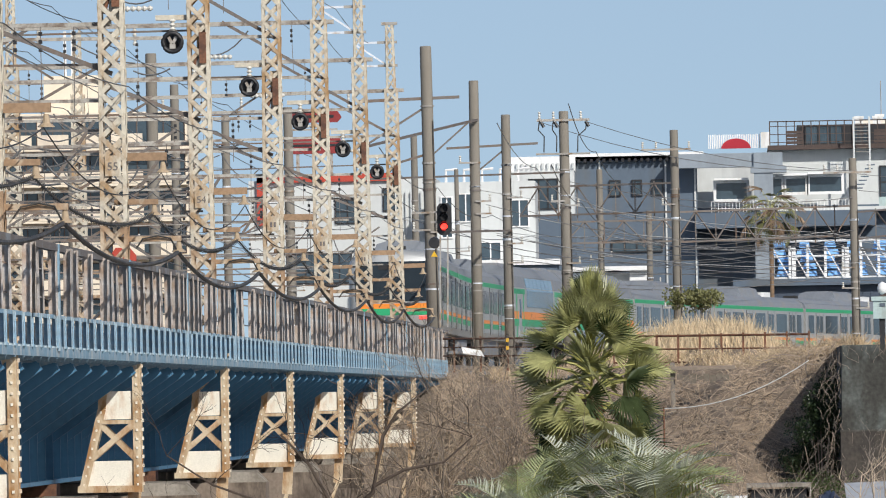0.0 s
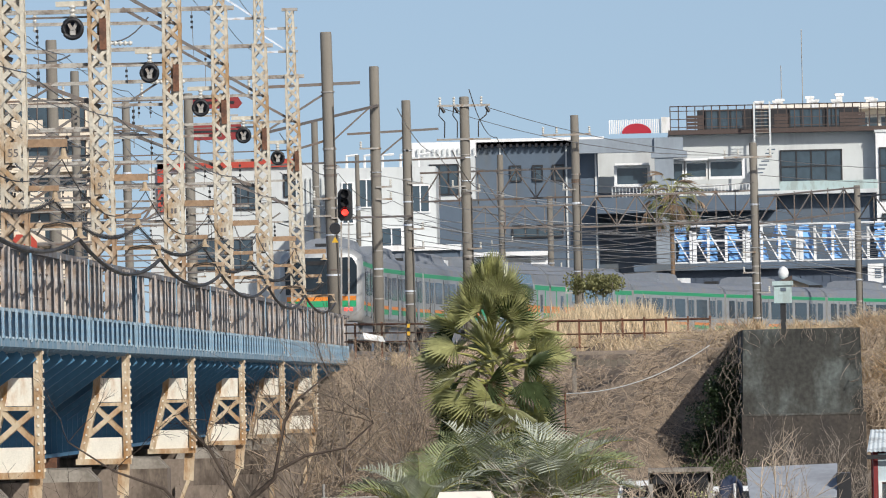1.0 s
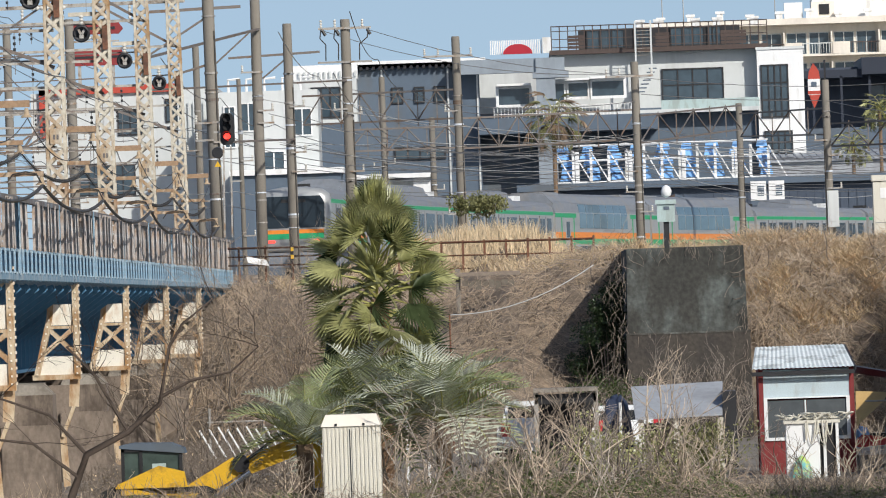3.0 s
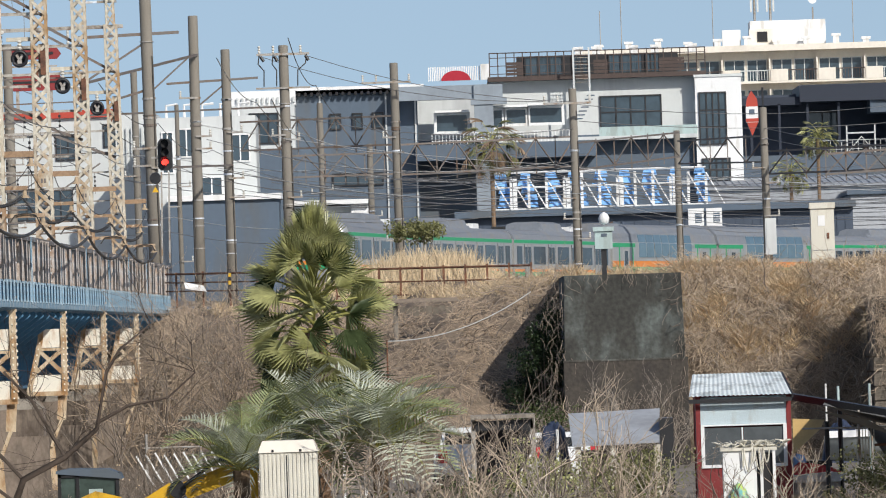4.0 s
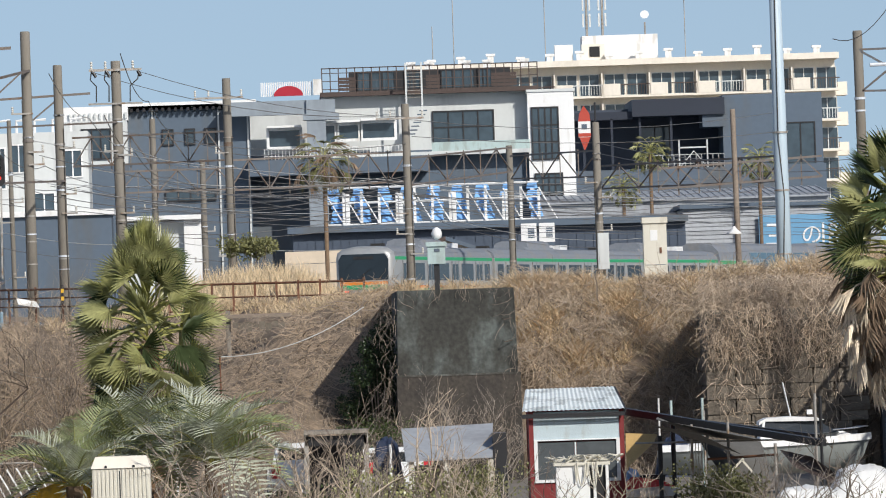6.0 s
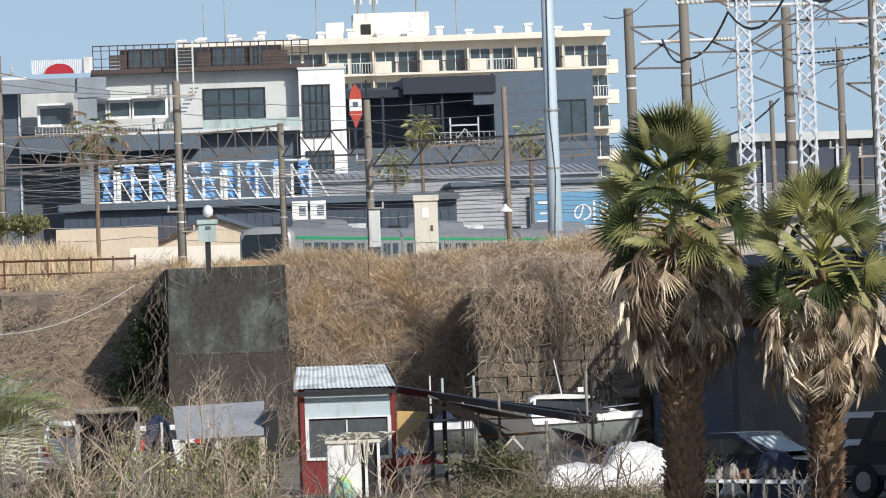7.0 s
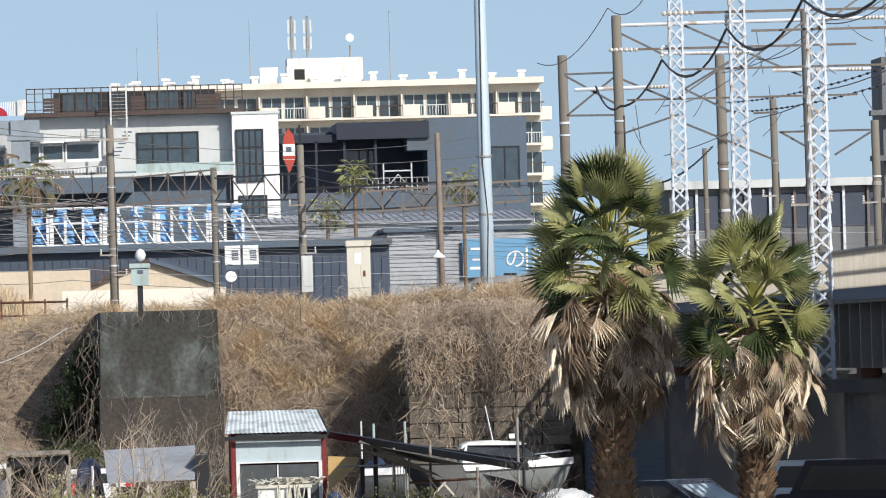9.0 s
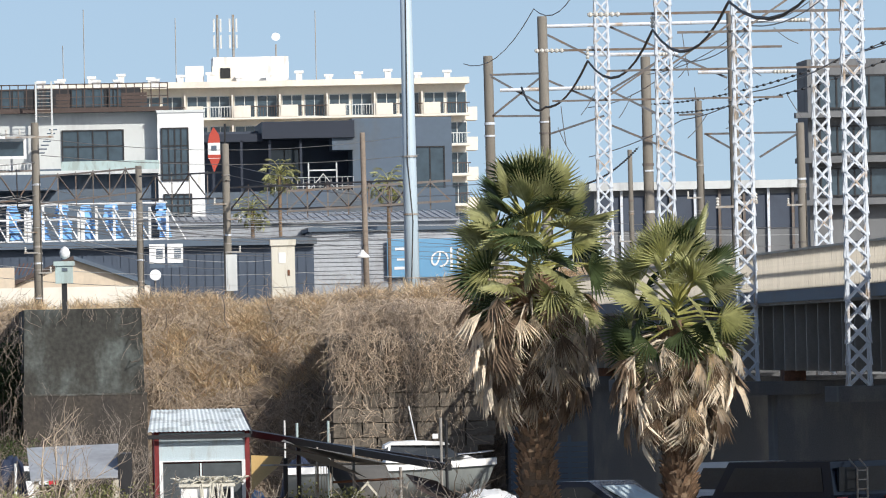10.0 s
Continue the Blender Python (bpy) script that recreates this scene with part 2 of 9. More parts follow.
M_TARPTAN = mat("tan_canvas", (0.50, 0.33, 0.13), 0.85, vary=0.15, scale=2)
M_CARDARK = mat("dark_car_paint", (0.012, 0.018, 0.034), 0.22, vary=0.1, spec=0.5, bump=0)
M_CARWHITE = mat("white_car_paint", (0.75, 0.76, 0.76), 0.25, vary=0.04, bump=0)
M_CARRED = mat("red_gelcoat", (0.55, 0.03, 0.04), 0.3, vary=0.05, bump=0)
M_CARBLUE = mat("navy_cover", (0.025, 0.036, 0.07), 0.6, vary=0.15)
M_CARGLASS = mat("black_car_glass", (0.03, 0.036, 0.042), 0.10, vary=0.2, spec=0.5, bump=0)
M_DOME = mat("crimson_sign_paint", (0.42, 0.012, 0.03), 0.5, vary=0.06)
M_OFFICE = mat("dim_grey_office_wall", (0.17, 0.175, 0.18), 0.8, vary=0.15, scale=0.5, second=(0.12, 0.125, 0.13), amount=0.4, streak=4)
# hull paint toned down to grey-green to carry the shade on its side
M_HULL = mat("shade_greyed_gelcoat", (0.36, 0.39, 0.38), 0.4, vary=0.1, scale=1, second=(0.28, 0.30, 0.29), amount=0.4, streak=3, bump=0.02)
# the green reflection on the cab glass is put into its base colour
M_CABGLASS = mat("green_reflection_cab_glass", (0.06, 0.085, 0.075), 0.15, vary=0.4, scale=2, fine=6, bump=0)
M_SHEDGLASS = mat("grey_shed_glass", (0.085, 0.095, 0.10), 0.25, vary=0.35, scale=0.8, fine=4, bump=0)
M_CHROME = mat("chrome", (0.7, 0.7, 0.7), 0.15, 0.9, vary=0.05, bump=0)
M_GREYROOF = mat("dull_grey_sheet_roof", (0.36, 0.38, 0.41), 0.6, vary=0.18, scale=0.5, fine=6, second=(0.27, 0.28, 0.30), amount=0.45)
M_SIGNGREY = mat("pale_grey_sign_paint", (0.30, 0.31, 0.33), 0.6, vary=0.1, scale=1)
M_SIGNBLUE = mat("faded_blue_sign", (0.14, 0.33, 0.52), 0.6, vary=0.1, scale=1)
M_TOWERPOLE = mat("pale_blue_steel_pole", (0.45, 0.55, 0.62), 0.45, vary=0.06, scale=0.8, second=(0.36, 0.43, 0.48), amount=0.35, streak=5)
M_LOUVRE = mat("pale_parapet_sheet", (0.50, 0.455, 0.38), 0.65, vary=0.12, scale=1, second=(0.34, 0.29, 0.24), amount=0.4, streak=4, rand=0.12)
# weathered concrete, its colour darkened further for the shade under the viaduct
M_DARKWALL = mat("shade_darkened_concrete", (0.09, 0.094, 0.10), 0.9, vary=0.3, scale=0.8, second=(0.14, 0.137, 0.13), amount=0.42, streak=3)
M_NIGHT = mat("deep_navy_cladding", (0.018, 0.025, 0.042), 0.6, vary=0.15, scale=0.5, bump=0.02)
# dark wall colour lifted towards blue to include haze over the shaded terrace
M_TERRACE = mat("haze_lifted_dark_wall", (0.055, 0.07, 0.10), 0.7, vary=0.15, scale=0.5, second=(0.045, 0.055, 0.08), amount=0.4)
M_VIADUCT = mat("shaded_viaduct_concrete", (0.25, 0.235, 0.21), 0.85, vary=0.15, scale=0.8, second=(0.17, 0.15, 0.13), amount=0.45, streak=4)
M_REDLAMP = glow("red_signal_light", (1.0, 0.045, 0.03), 2.6)


# ---- building blocks ----
class Shape:
    """Gathers corners and faces of one part."""

    def __init__(self):
        self.v, self.f = [], []

    def face(self, pts):
        i = len(self.v)
        self.v += [tuple(p) for p in pts]
        self.f.append(tuple(range(i, i + len(pts))))
        return self

    def hexa(self, c):
        i = len(self.v)
        self.v += [tuple(p) for p in c]
        self.f += [(i, i + 3, i + 2, i + 1), (i + 4, i + 5, i + 6, i + 7), (i, i + 1, i + 5, i + 4), (i + 1, i + 2, i + 6, i + 5), (i + 2, i + 3, i + 7, i + 6), (i + 3, i, i + 4, i + 7)]
        return self

    def box(self, x0, x1, y0, y1, z0, z1):
        return self.hexa([(x0, y0, z0), (x1, y0, z0), (x1, y1, z0), (x0, y1, z0), (x0, y0, z1), (x1, y0, z1), (x1, y1, z1), (x0, y1, z1)])

    def beam(self, a, b, w, h=None):
        """A bar of section w x h from a to b."""
        h = w if h is None else h
        a, b = Vector(a), Vector(b)
        d = (b - a).normalized()
        up = Vector((0, 0, 1)) if abs(d.z) < 0.95 else Vector((0, 1, 0))
        s = d.cross(up).normalized()
        u = s.cross(d)
        s, u = s * w / 2, u * h / 2
        return self.hexa([a - s - u, a + s - u, a + s + u, a - s + u, b - s - u, b + s - u, b + s + u, b - s + u])

    def tube(self, pts, r, n=6, caps=True):
        """A round bar through the points; r is one radius or one for each point."""
        pts = [Vector(p) for p in pts]
        rs = r if isinstance(r, (list, tuple)) else [r] * len(pts)
        base = len(self.v)
        for i, p in enumerate(pts):
            d = (pts[min(i + 1, len(pts) - 1)] - pts[max(i - 1, 0)]).normalized()
            up = Vector((0, 0, 1)) if abs(d.z) < 0.9 else Vector((0, 1, 0))
            s = d.cross(up).normalized()
            u = s.cross(d)
            for k in range(n):
                a = 2 * math.pi * k / n
                self.v.append(tuple(p + (s * math.cos(a) + u * math.sin(a)) * rs[i]))
        for i in range(len(pts) - 1):
            for k in range(n):
                o, q = base + i * n, (k + 1) % n
                self.f.append((o + k, o + q, o + n + q, o + n + k))
        if caps:
            self.f.append(tuple(base + k for k in range(n)))
            self.f.append(tuple(base + (len(pts) - 1) * n + k for k in reversed(range(n))))
        return self

    def lathe(self, x, y, profile, n=12):
        """Turned about the upright through x, y; profile of (radius, z)."""
        return self.tube([(x, y, z + 1e-4 * i) for i, (r, z) in enumerate(profile)], [max(r, 0.002) for r, z in profile], n)

    def prism(self, outline, axis, a, b):
        """Outline in the plane across the axis, pushed from a to b. axis y: (x, z); axis x: (y, z); axis z: (x, y)."""
        put = {"x": lambda p, t: (t, p[0], p[1]), "y": lambda p, t: (p[0], t, p[1]), "z": lambda p, t: (p[0], p[1], t)}[axis]
        i, n = len(self.v), len(outline)
        self.v += [put(p, a) for p in outline] + [put(p, b) for p in outline]
        self.f += [tuple(range(i, i + n)), tuple(range(i + 2 * n - 1, i + n - 1, -1))]
        self.f += [(i + k, i + n + k, i + n + (k + 1) % n, i + (k + 1) % n) for k in range(n)]
        return self

    def moved(self, m):
        self.v = [tuple(m @ Vector(p)) for p in self.v]
        return self

    def add(self, other):
        i = len(self.v)
        self.v += other.v
        self.f += [tuple(k + i for k in f) for f in other.f]
        return self


def mesh_of(name, s, material, smooth=False):
    me = bpy.data.meshes.new(name)
    me.from_pydata(s.v, [], s.f)
    me.materials.append(material)
    bm = bmesh.new()
    bm.from_mesh(me)
    bmesh.ops.recalc_face_normals(bm, faces=bm.faces)
    bm.to_mesh(me)
    bm.free()
    if smooth:
        me.polygons.foreach_set("use_smooth", [True] * len(me.polygons))
    return me


def raw_mesh(name, s, material):
    """For leaves and twigs in bulk: no clean-up of the faces."""
    me = bpy.data.meshes.new(name)
    me.from_pydata(s.v, [], s.f)
    me.materials.append(material)
    return me


def part(name, s, material, parent=None, label="", smooth=False, raw=False):
    ob = new(name, raw_mesh(name, s, material) if raw else mesh_of(name, s, material, smooth))
    ob.parent = parent
    if label:
        ob["label"] = label
    return ob


def shared(name, me, parent, m):
    ob = new(name, me)
    ob.parent = parent
    ob.matrix_basis = m
    return ob


def thing(name, label, category, group="", at=(0, 0, 0), kind=""):
    ob = new(name)
    ob.location = at
    ob.empty_display_size = 0.2
    return tagged(ob, label, category, group, kind)


def sag(a, b, drop, n=10):
    a, b = Vector(a), Vector(b)
    return [a.lerp(b, i / n) - Vector((0, 0, drop * 4 * (i / n) * (1 - i / n))) for i in range(n + 1)]

# ---- the line of the railway: straight over the bridge, then a curve of 452 m to the right ----
RADIUS, CURVE_AT, TRACK_X = 452.0, 312.6, -10.96


def rail(s):
    """The track's middle, s metres along: place at rail height and heading (radians, to the right of y)."""
    d = min(max(s - CURVE_AT, 0.0), 300.0)
    a = d / RADIUS
    x, y = TRACK_X + RADIUS * (1 - math.cos(a)), CURVE_AT + RADIUS * math.sin(a)
    more = s - CURVE_AT - d
    z = min(4.85, 6.593 - 0.00488 * s)
    return Vector((x + more * math.sin(a), y + more * math.cos(a), z)), a


# ---- ground ----
def ground():
    s = Shape()
    s.face([(-2500, -300, 0), (2500, -300, 0), (2500, 4500, 0), (-2500, 4500, 0)])
    tagged(part("ground", s, M_GROUND), "bare earth and gravel yard", "ground", kind="structure")


def lerp_table(x, table):
    for (a, p), (b, q) in zip(table, table[1:]):
        if x <= b:
            k = max(0.0, (x - a) / (b - a))
            return [u + (v - u) * k for u, v in zip(p, q)] if isinstance(p, tuple) else p + (q - p) * k
    return table[-1][1]


HUMP = 1.2
# across the slope: foot y, crest y, crest height
BANK = [(-14.0, (238.0, 262.0, 4.1)), (-8.4, (228.0, 259.0, 4.15)), (-6.5, (216.0, 250.0, 3.95)), (-3.0, (212.0, 244.0, 4.25)), (-0.2, (211.0, 233.5, 4.34)), (1.0, (213.6, 231.0, 4.42)), (2.6, (218.0, 227.5, 4.58)), (5.0, (218.0, 226.0, 4.62)),
        (5.6, (216.5, 223.5, 4.52)), (9.0, (216.0, 222.0, 4.6)), (11.0, (215.6, 222.2, 4.66)), (13.0, (215.2, 222.5, 4.82)), (16.0, (214.0, 223.0, 5.15)), (20.0, (213.0, 223.0, 5.3))]


def bank_height(x, y):
    foot, crest, top = lerp_table(x, BANK)
    k = (y - foot) / (crest - foot)
    if k <= 0:
        z = -0.4
    elif k < 1:
        z = top * (math.sin(k * math.pi / 2) ** 0.85)
    else:
        z = top - min((y - crest) * 0.035, top - 3.9 if top > 3.9 else 0)
        # a grassy mound between the slope and the track
        along = min(1.0, max(0.0, (x + 6.0) / 4.0)) * min(1.0, max(0.0, (2.6 - x) / 2.2))
        across = min(1.0, max(0.0, (y - crest) / 22.0)) * min(1.0, max(0.0, (302.0 - y) / 18.0))
        z += along * across * max(0.0, 4.5 + 0.75 * math.exp(-((x + HUMP) / 3.4) ** 2) - z)
    lump = noise.noise(Vector((x * 0.5, y * 0.5, 3))) * 0.34 + noise.noise(Vector((x * 1.5, y * 1.1, 9))) * 0.24
    return z + (lump if 0 < k else 0) * min(1, max(k, 0) * 4)


def sheet(name, material, x0, x1, nx, y0, y1, ny, height):
    s = Shape()
    for j in range(ny + 1):
        for i in range(nx + 1):
            x, y = x0 + (x1 - x0) * i / nx, y0 + (y1 - y0) * j / ny
            s.v.append((x, y, height(x, y)))
    for j in range(ny):
        for i in range(nx):
            a = j * (nx + 1) + i
            s.f.append((a, a + 1, a + nx + 2, a + nx + 1))
    return part(name, s, material, smooth=True)


def embankment():
    tagged(sheet("embankment", M_SOIL, -14, 20, 150, 205, 300, 240, bank_height), "railway embankment overgrown with bare brown vines", "embankment", kind="structure")
    s = Shape()
    for k in range(100):
        p, a = rail(262 + k * 5.0)
        q, b = rail(267 + k * 5.0)
        rp, rq = Vector((math.cos(a), -math.sin(a), 0)), Vector((math.cos(b), -math.sin(b), 0))
        prof = [(-22, -3.9), (-9, -0.75), (-2.2, -0.6), (2.2, -0.6), (4.2, -0.8), (12, -3.6)]
        for (u0, z0), (u1, z1) in zip(prof, prof[1:]):
            s.face([p + rp * u0 + Vector((0, 0, z0)), p + rp * u1 + Vector((0, 0, z1)), q + rq * u1 + Vector((0, 0, z1)), q + rq * u0 + Vector((0, 0, z0))])
    tagged(part("trackbed", s, M_BALLAST), "brown ballast trackbed of the railway", "trackbed", kind="structure")
    rails = Shape()
    for side in (-0.55, 0.55):
        pts = []
        for k in range(116):
            p, a = rail(20 + k * 5.0)
            pts.append(p + Vector((math.cos(a), -math.sin(a), 0)) * side - Vector((0, 0, 0.08)))
        for u, v in zip(pts, pts[1:]):
            rails.beam(u, v, 0.07, 0.16)
    tagged(part("rails", rails, M_RAILSTEEL), "worn steel rails of the curving track", "rail", kind="structure")


# ---- the blue girder bridge ----
SPAN, FIRST = 21.5, 82.6     # piers stand at FIRST + n * SPAN
PIERS = [FIRST + SPAN * n for n in range(8)]
FENCE_X, MAST_X, WEB_X, BRIDGE_END = -8.5, -8.92, -10.1, 258.0
MAST_SCALE, MAST_BASE = 0.96, 0.144


def girder_bridge():
    b = thing("girder_bridge", "blue-painted steel plate girder railway bridge, rusting at the railing", "bridge")
    for x in (WEB_X, WEB_X - 2.1):
        s = Shape().box(x - 0.012, x + 0.012, 40, BRIDGE_END, 2.54, 4.2)
        part("girder_web", s, M_GIRDER, b)
    s = Shape()
    for x in (WEB_X, WEB_X - 2.1):
        s.box(x - 0.2, x + 0.2, 40, BRIDGE_END, 2.48, 2.54)
        s.box(x - 0.2, x + 0.2, 40, BRIDGE_END, 4.2, 4.25)
    part("girder_flange", s, M_GIRDER, b)
    stiff = mesh_of("stiffener", Shape().box(0, 0.16, -0.02, 0.02, 2.54, 4.2), M_GIRDER)
    for k in range(113):
        shared("stiffener", stiff, b, pose(WEB_X + 0.012, 97 + k * 1.4, 0))
    part("deck", Shape().box(-13.6, -9.75, 40, BRIDGE_END, 4.27, 4.33), M_GIRDER, b)
    part("walkway_plate", Shape().box(-9.74, FENCE_X - 0.06, 40, BRIDGE_END, 4.305, 4.33), M_GIRDER, b, "blue-painted steel walkway plate")
    bearer = mesh_of("plate_rib", Shape().box(0.4, 1.54, -0.03, 0.03, 4.17, 4.3), M_BLUE)
    for k in range(250):
        shared("plate_rib", bearer, b, pose(WEB_X, 96.3 + k * 0.645, 0))
    # outriggers under the walkway
    rib = mesh_of("outrigger", Shape().prism([(1.1, 4.26), (1.63, 4.26), (1.63, 4.2), (1.1, 4.06)], "y", -0.035, 0.035), M_BLUE)
    for k in range(126):
        shared("outrigger", rib, b, pose(WEB_X, 96 + k * 1.29, 0))
    strut = mesh_of("strut", Shape().beam((0.02, 0, 3.1), (1.5, 0, 4.12), 0.1, 0.14).beam((0.02, 0, 4.1), (1.5, 0, 4.1), 0.09, 0.1), M_GIRDER)
    for k in range(58):
        shared("strut", strut, b, pose(WEB_X, 96.4 + k * 2.8, 0))
    part("edge_beam", Shape().box(FENCE_X - 0.06, FENCE_X + 0.03, 40, BRIDGE_END, 4.22, 4.33), M_BLUE, b, "faded blue edge beam")
    part("lower_rail", Shape().box(FENCE_X - 0.04, FENCE_X + 0.02, 40, BRIDGE_END, 4.70, 4.75), M_BLUE, b)
    part("handrail", Shape().box(FENCE_X - 0.05, FENCE_X + 0.05, 40, BRIDGE_END, 5.55, 5.64), M_HANDRAIL, b, "rusted angle-iron handrail")
    for z in (4.95, 5.3):
        part("wire_rail", Shape().box(FENCE_X - 0.06, FENCE_X - 0.048, 40, BRIDGE_END, z, z + 0.018), M_UPRIGHT, b)
    up = Shape().box(-0.062, 0.055, -0.012, 0.012, 4.74, 5.6).box(0.04, 0.05, -0.1, -0.012, 4.74, 5.6)
    foot = Shape().box(-0.04, 0.045, -0.02, 0.02, 4.3, 4.74).box(0.018, 0.03, -0.14, 0.02, 4.3, 4.74).box(-0.06, 0.05, -0.12, 0.12, 4.33, 4.36).box(0.03, 0.042, -0.1, -0.06, 4.62, 4.67).box(0.03, 0.042, -0.1, -0.06, 4.42, 4.47)
    upright, stub = mesh_of("upright", up, M_UPRIGHT), mesh_of("stub_post", foot, M_BLUE)
    rng = random.Random(5)
    for k in range(126):
        y = 96 + k * 1.29
        shared("upright", upright, b, pose(FENCE_X + rng.uniform(-0.01, 0.01), y + rng.uniform(-0.04, 0.04), 0, rng.uniform(-0.8, 0.8), rng.uniform(-0.8, 0.8), rng.uniform(-6, 6)))
        shared("stub_post", stub, b, pose(FENCE_X, y, 0))
    big = mesh_of("main_post", Shape().box(-0.05, 0.05, -0.03, 0.03, 4.3, 5.64).box(0.03, 0.05, -0.16, 0.0, 4.3, 5.64), M_BLUE)
    for k in range(12):
        shared("main_post", big, b, pose(FENCE_X + 0.01, 96.2 + k * 12.9, 0))
    part("toe_board", Shape().box(FENCE_X - 0.3, FENCE_X - 0.27, 40, BRIDGE_END, 4.33, 4.62), M_HANDRAIL, b, "blackened steel toe board")
    # bracing behind the web
    s = Shape()
    for k in range(60):
        y = 90 + 2.8 * k
        s.beam((WEB_X - 0.1, y, 2.6), (WEB_X - 2.0, y + 1.4, 4.0), 0.08)
    part("cross_bracing", s, M_GIRDER, b)


def pier(y):
    t = thing("bridge_pier", "stained grey-brown concrete bridge pier with a capped top", "pier", "bridge piers", (-11.2, y, 0))
    body = Shape().box(-3.2, 1.75, -0.85, 0.85, 0, 1.6)
    part("shaft", body, M_PIER, t)
    part("cap", Shape().box(-3.4, 1.9, -1.0, 1.0, 1.6, 2.3), M_PIER, t)
    part("ledge", Shape().box(-1.9, 2.2, -2.2, -1.0, 0, 2.08), M_PIER, t)
    part("pilaster", Shape().box(1.2, 2.32, -2.32, -2.2, 0, 1.5), M_PIER, t)
    part("ledge_stone", Shape().hexa([(1.2, -2.0, 2.08), (2.2, -2.0, 2.08), (2.2, -1.1, 2.08), (1.2, -1.1, 2.08), (1.3, -1.9, 2.3), (2.0, -1.9, 2.26), (2.0, -1.2, 2.3), (1.3, -1.2, 2.32)]), M_CONC, t)
    for x in (1.1, -1.0):
        part("bearing", Shape().box(x - 0.3, x + 0.3, -0.35, 0.35, 2.3, 2.48), M_RUST, t, "rusty bearing block")


def bracket_meshes():
    leg = Shape()
    lo, hi = (-0.42, 0.42), (0.02, 0.40)
    for y in (-0.16, 0.16):
        leg.beam((lo[0], y, 2.2), (-0.12, y, 3.4), 0.12, 0.05)
        leg.beam((-0.12, y, 3.4), (-0.06, y, 4.2), 0.12, 0.05)
        leg.beam((0.40, y, 2.2), (0.40, y, 4.3), 0.12, 0.05)
        leg.beam((-0.5, y, 2.2), (0.46, y, 2.2), 0.05, 0.1)
    cross = []
    for y in (-0.17, 0.17):
        cross.append(Shape().beam((-0.3, y, 2.64), (0.38, y, 3.2), 0.03, 0.085))
        cross.append(Shape().beam((0.38, y + 0.02, 2.64), (-0.18, y + 0.02, 3.2), 0.03, 0.085))
        cross.append(Shape().beam((-0.04, y, 3.72), (0.38, y, 4.15), 0.03, 0.07))
        cross.append(Shape().beam((-0.22, y, 3.2), (0.4, y, 3.2), 0.04, 0.06))
    low = Shape().prism([(-0.42, 2.24), (0.38, 2.24), (0.38, 2.62), (-0.31, 2.62)], "y", -0.14, 0.14)
    top = Shape().prism([(-0.16, 3.24), (0.38, 3.24), (0.38, 3.66), (-0.09, 3.66)], "y", -0.14, 0.14)
    riv = Shape()
    for k in range(16):
        z = 2.25 + k * 0.135
        for y in (-0.19, 0.19):
            riv.box(0.385, 0.415, y - 0.015, y + 0.015, z, z + 0.035)
        riv.box(0.46, 0.49, -0.02, 0.02, z, z + 0.05)
        if k < 9:
            x = -0.42 + (z - 2.2) * 0.25
            riv.box(x - 0.015, x + 0.015, -0.2, -0.17, z, z + 0.035)
    kick = Shape()
    kick.beam((0.34, 0, 2.2), (0.30, 0, 1.6), 0.2, 0.07).beam((0.30, 0, 1.6), (0.06, 0, 1.0), 0.2, 0.07).beam((0.06, 0, 1.0), (0.12, 0, 0.0), 0.14, 0.07)
    return [("leg_frame", leg, M_BRACKET), *[("cross_brace", q, M_BRACKET) for q in cross], ("lower_panel", low, M_PANEL), ("upper_panel", top, M_PANEL), ("rivet", riv, M_PANEL), ("drain_strut", kick, M_BRACKET)]


def lattice(z0, z1, w0, w1, pitch=0.34, leg=0.06, flat=0.062):
    """A square four-legged laced column, its width falling from w0 to w1."""
    lace = Shape()
    s = [Shape().beam((sx * w0 / 2, sy * w0 / 2, z0), (sx * w1 / 2, sy * w1 / 2, z1), leg) for sx in (-1, 1) for sy in (-1, 1)]
    n = max(1, round((z1 - z0) / pitch))
    for k in range(n):
        a, b = z0 + (z1 - z0) * k / n, z0 + (z1 - z0) * (k + 1) / n
        wa, wb = w0 + (w1 - w0) * k / n, w0 + (w1 - w0) * (k + 1) / n
        for d in (-1, 1):
            e = 0.012 * d
            lace.beam((-d * wa / 2, -wa / 2 - 0.02 + e, a), (d * wb / 2, -wb / 2 - 0.02 + e, b), 0.014, flat)
            lace.beam((-d * wa / 2, wa / 2 + 0.02 + e, a), (d * wb / 2, wb / 2 + 0.02 + e, b), 0.014, flat)
            lace.beam((wa / 2 + 0.02 + e, -d * wa / 2, a), (wb / 2 + 0.02 + e, d * wb / 2, b), 0.014, flat)
            lace.beam((-wa / 2 - 0.02 + e, -d * wa / 2, a), (-wb / 2 - 0.02 + e, d * wb / 2, b), 0.014, flat)
    return s, lace


def insulator(a, b, r=0.07, n=6):
    """A string of porcelain sheds between two points."""
    a, b = Vector(a), Vector(b)
    s, pts, rs = Shape(), [], []
    for k in range(n * 2 + 1):
        pts.append(a.lerp(b, k / (n * 2)))
        rs.append(r if k % 2 else r * 0.45)
    return s.tube(pts, rs, 8)


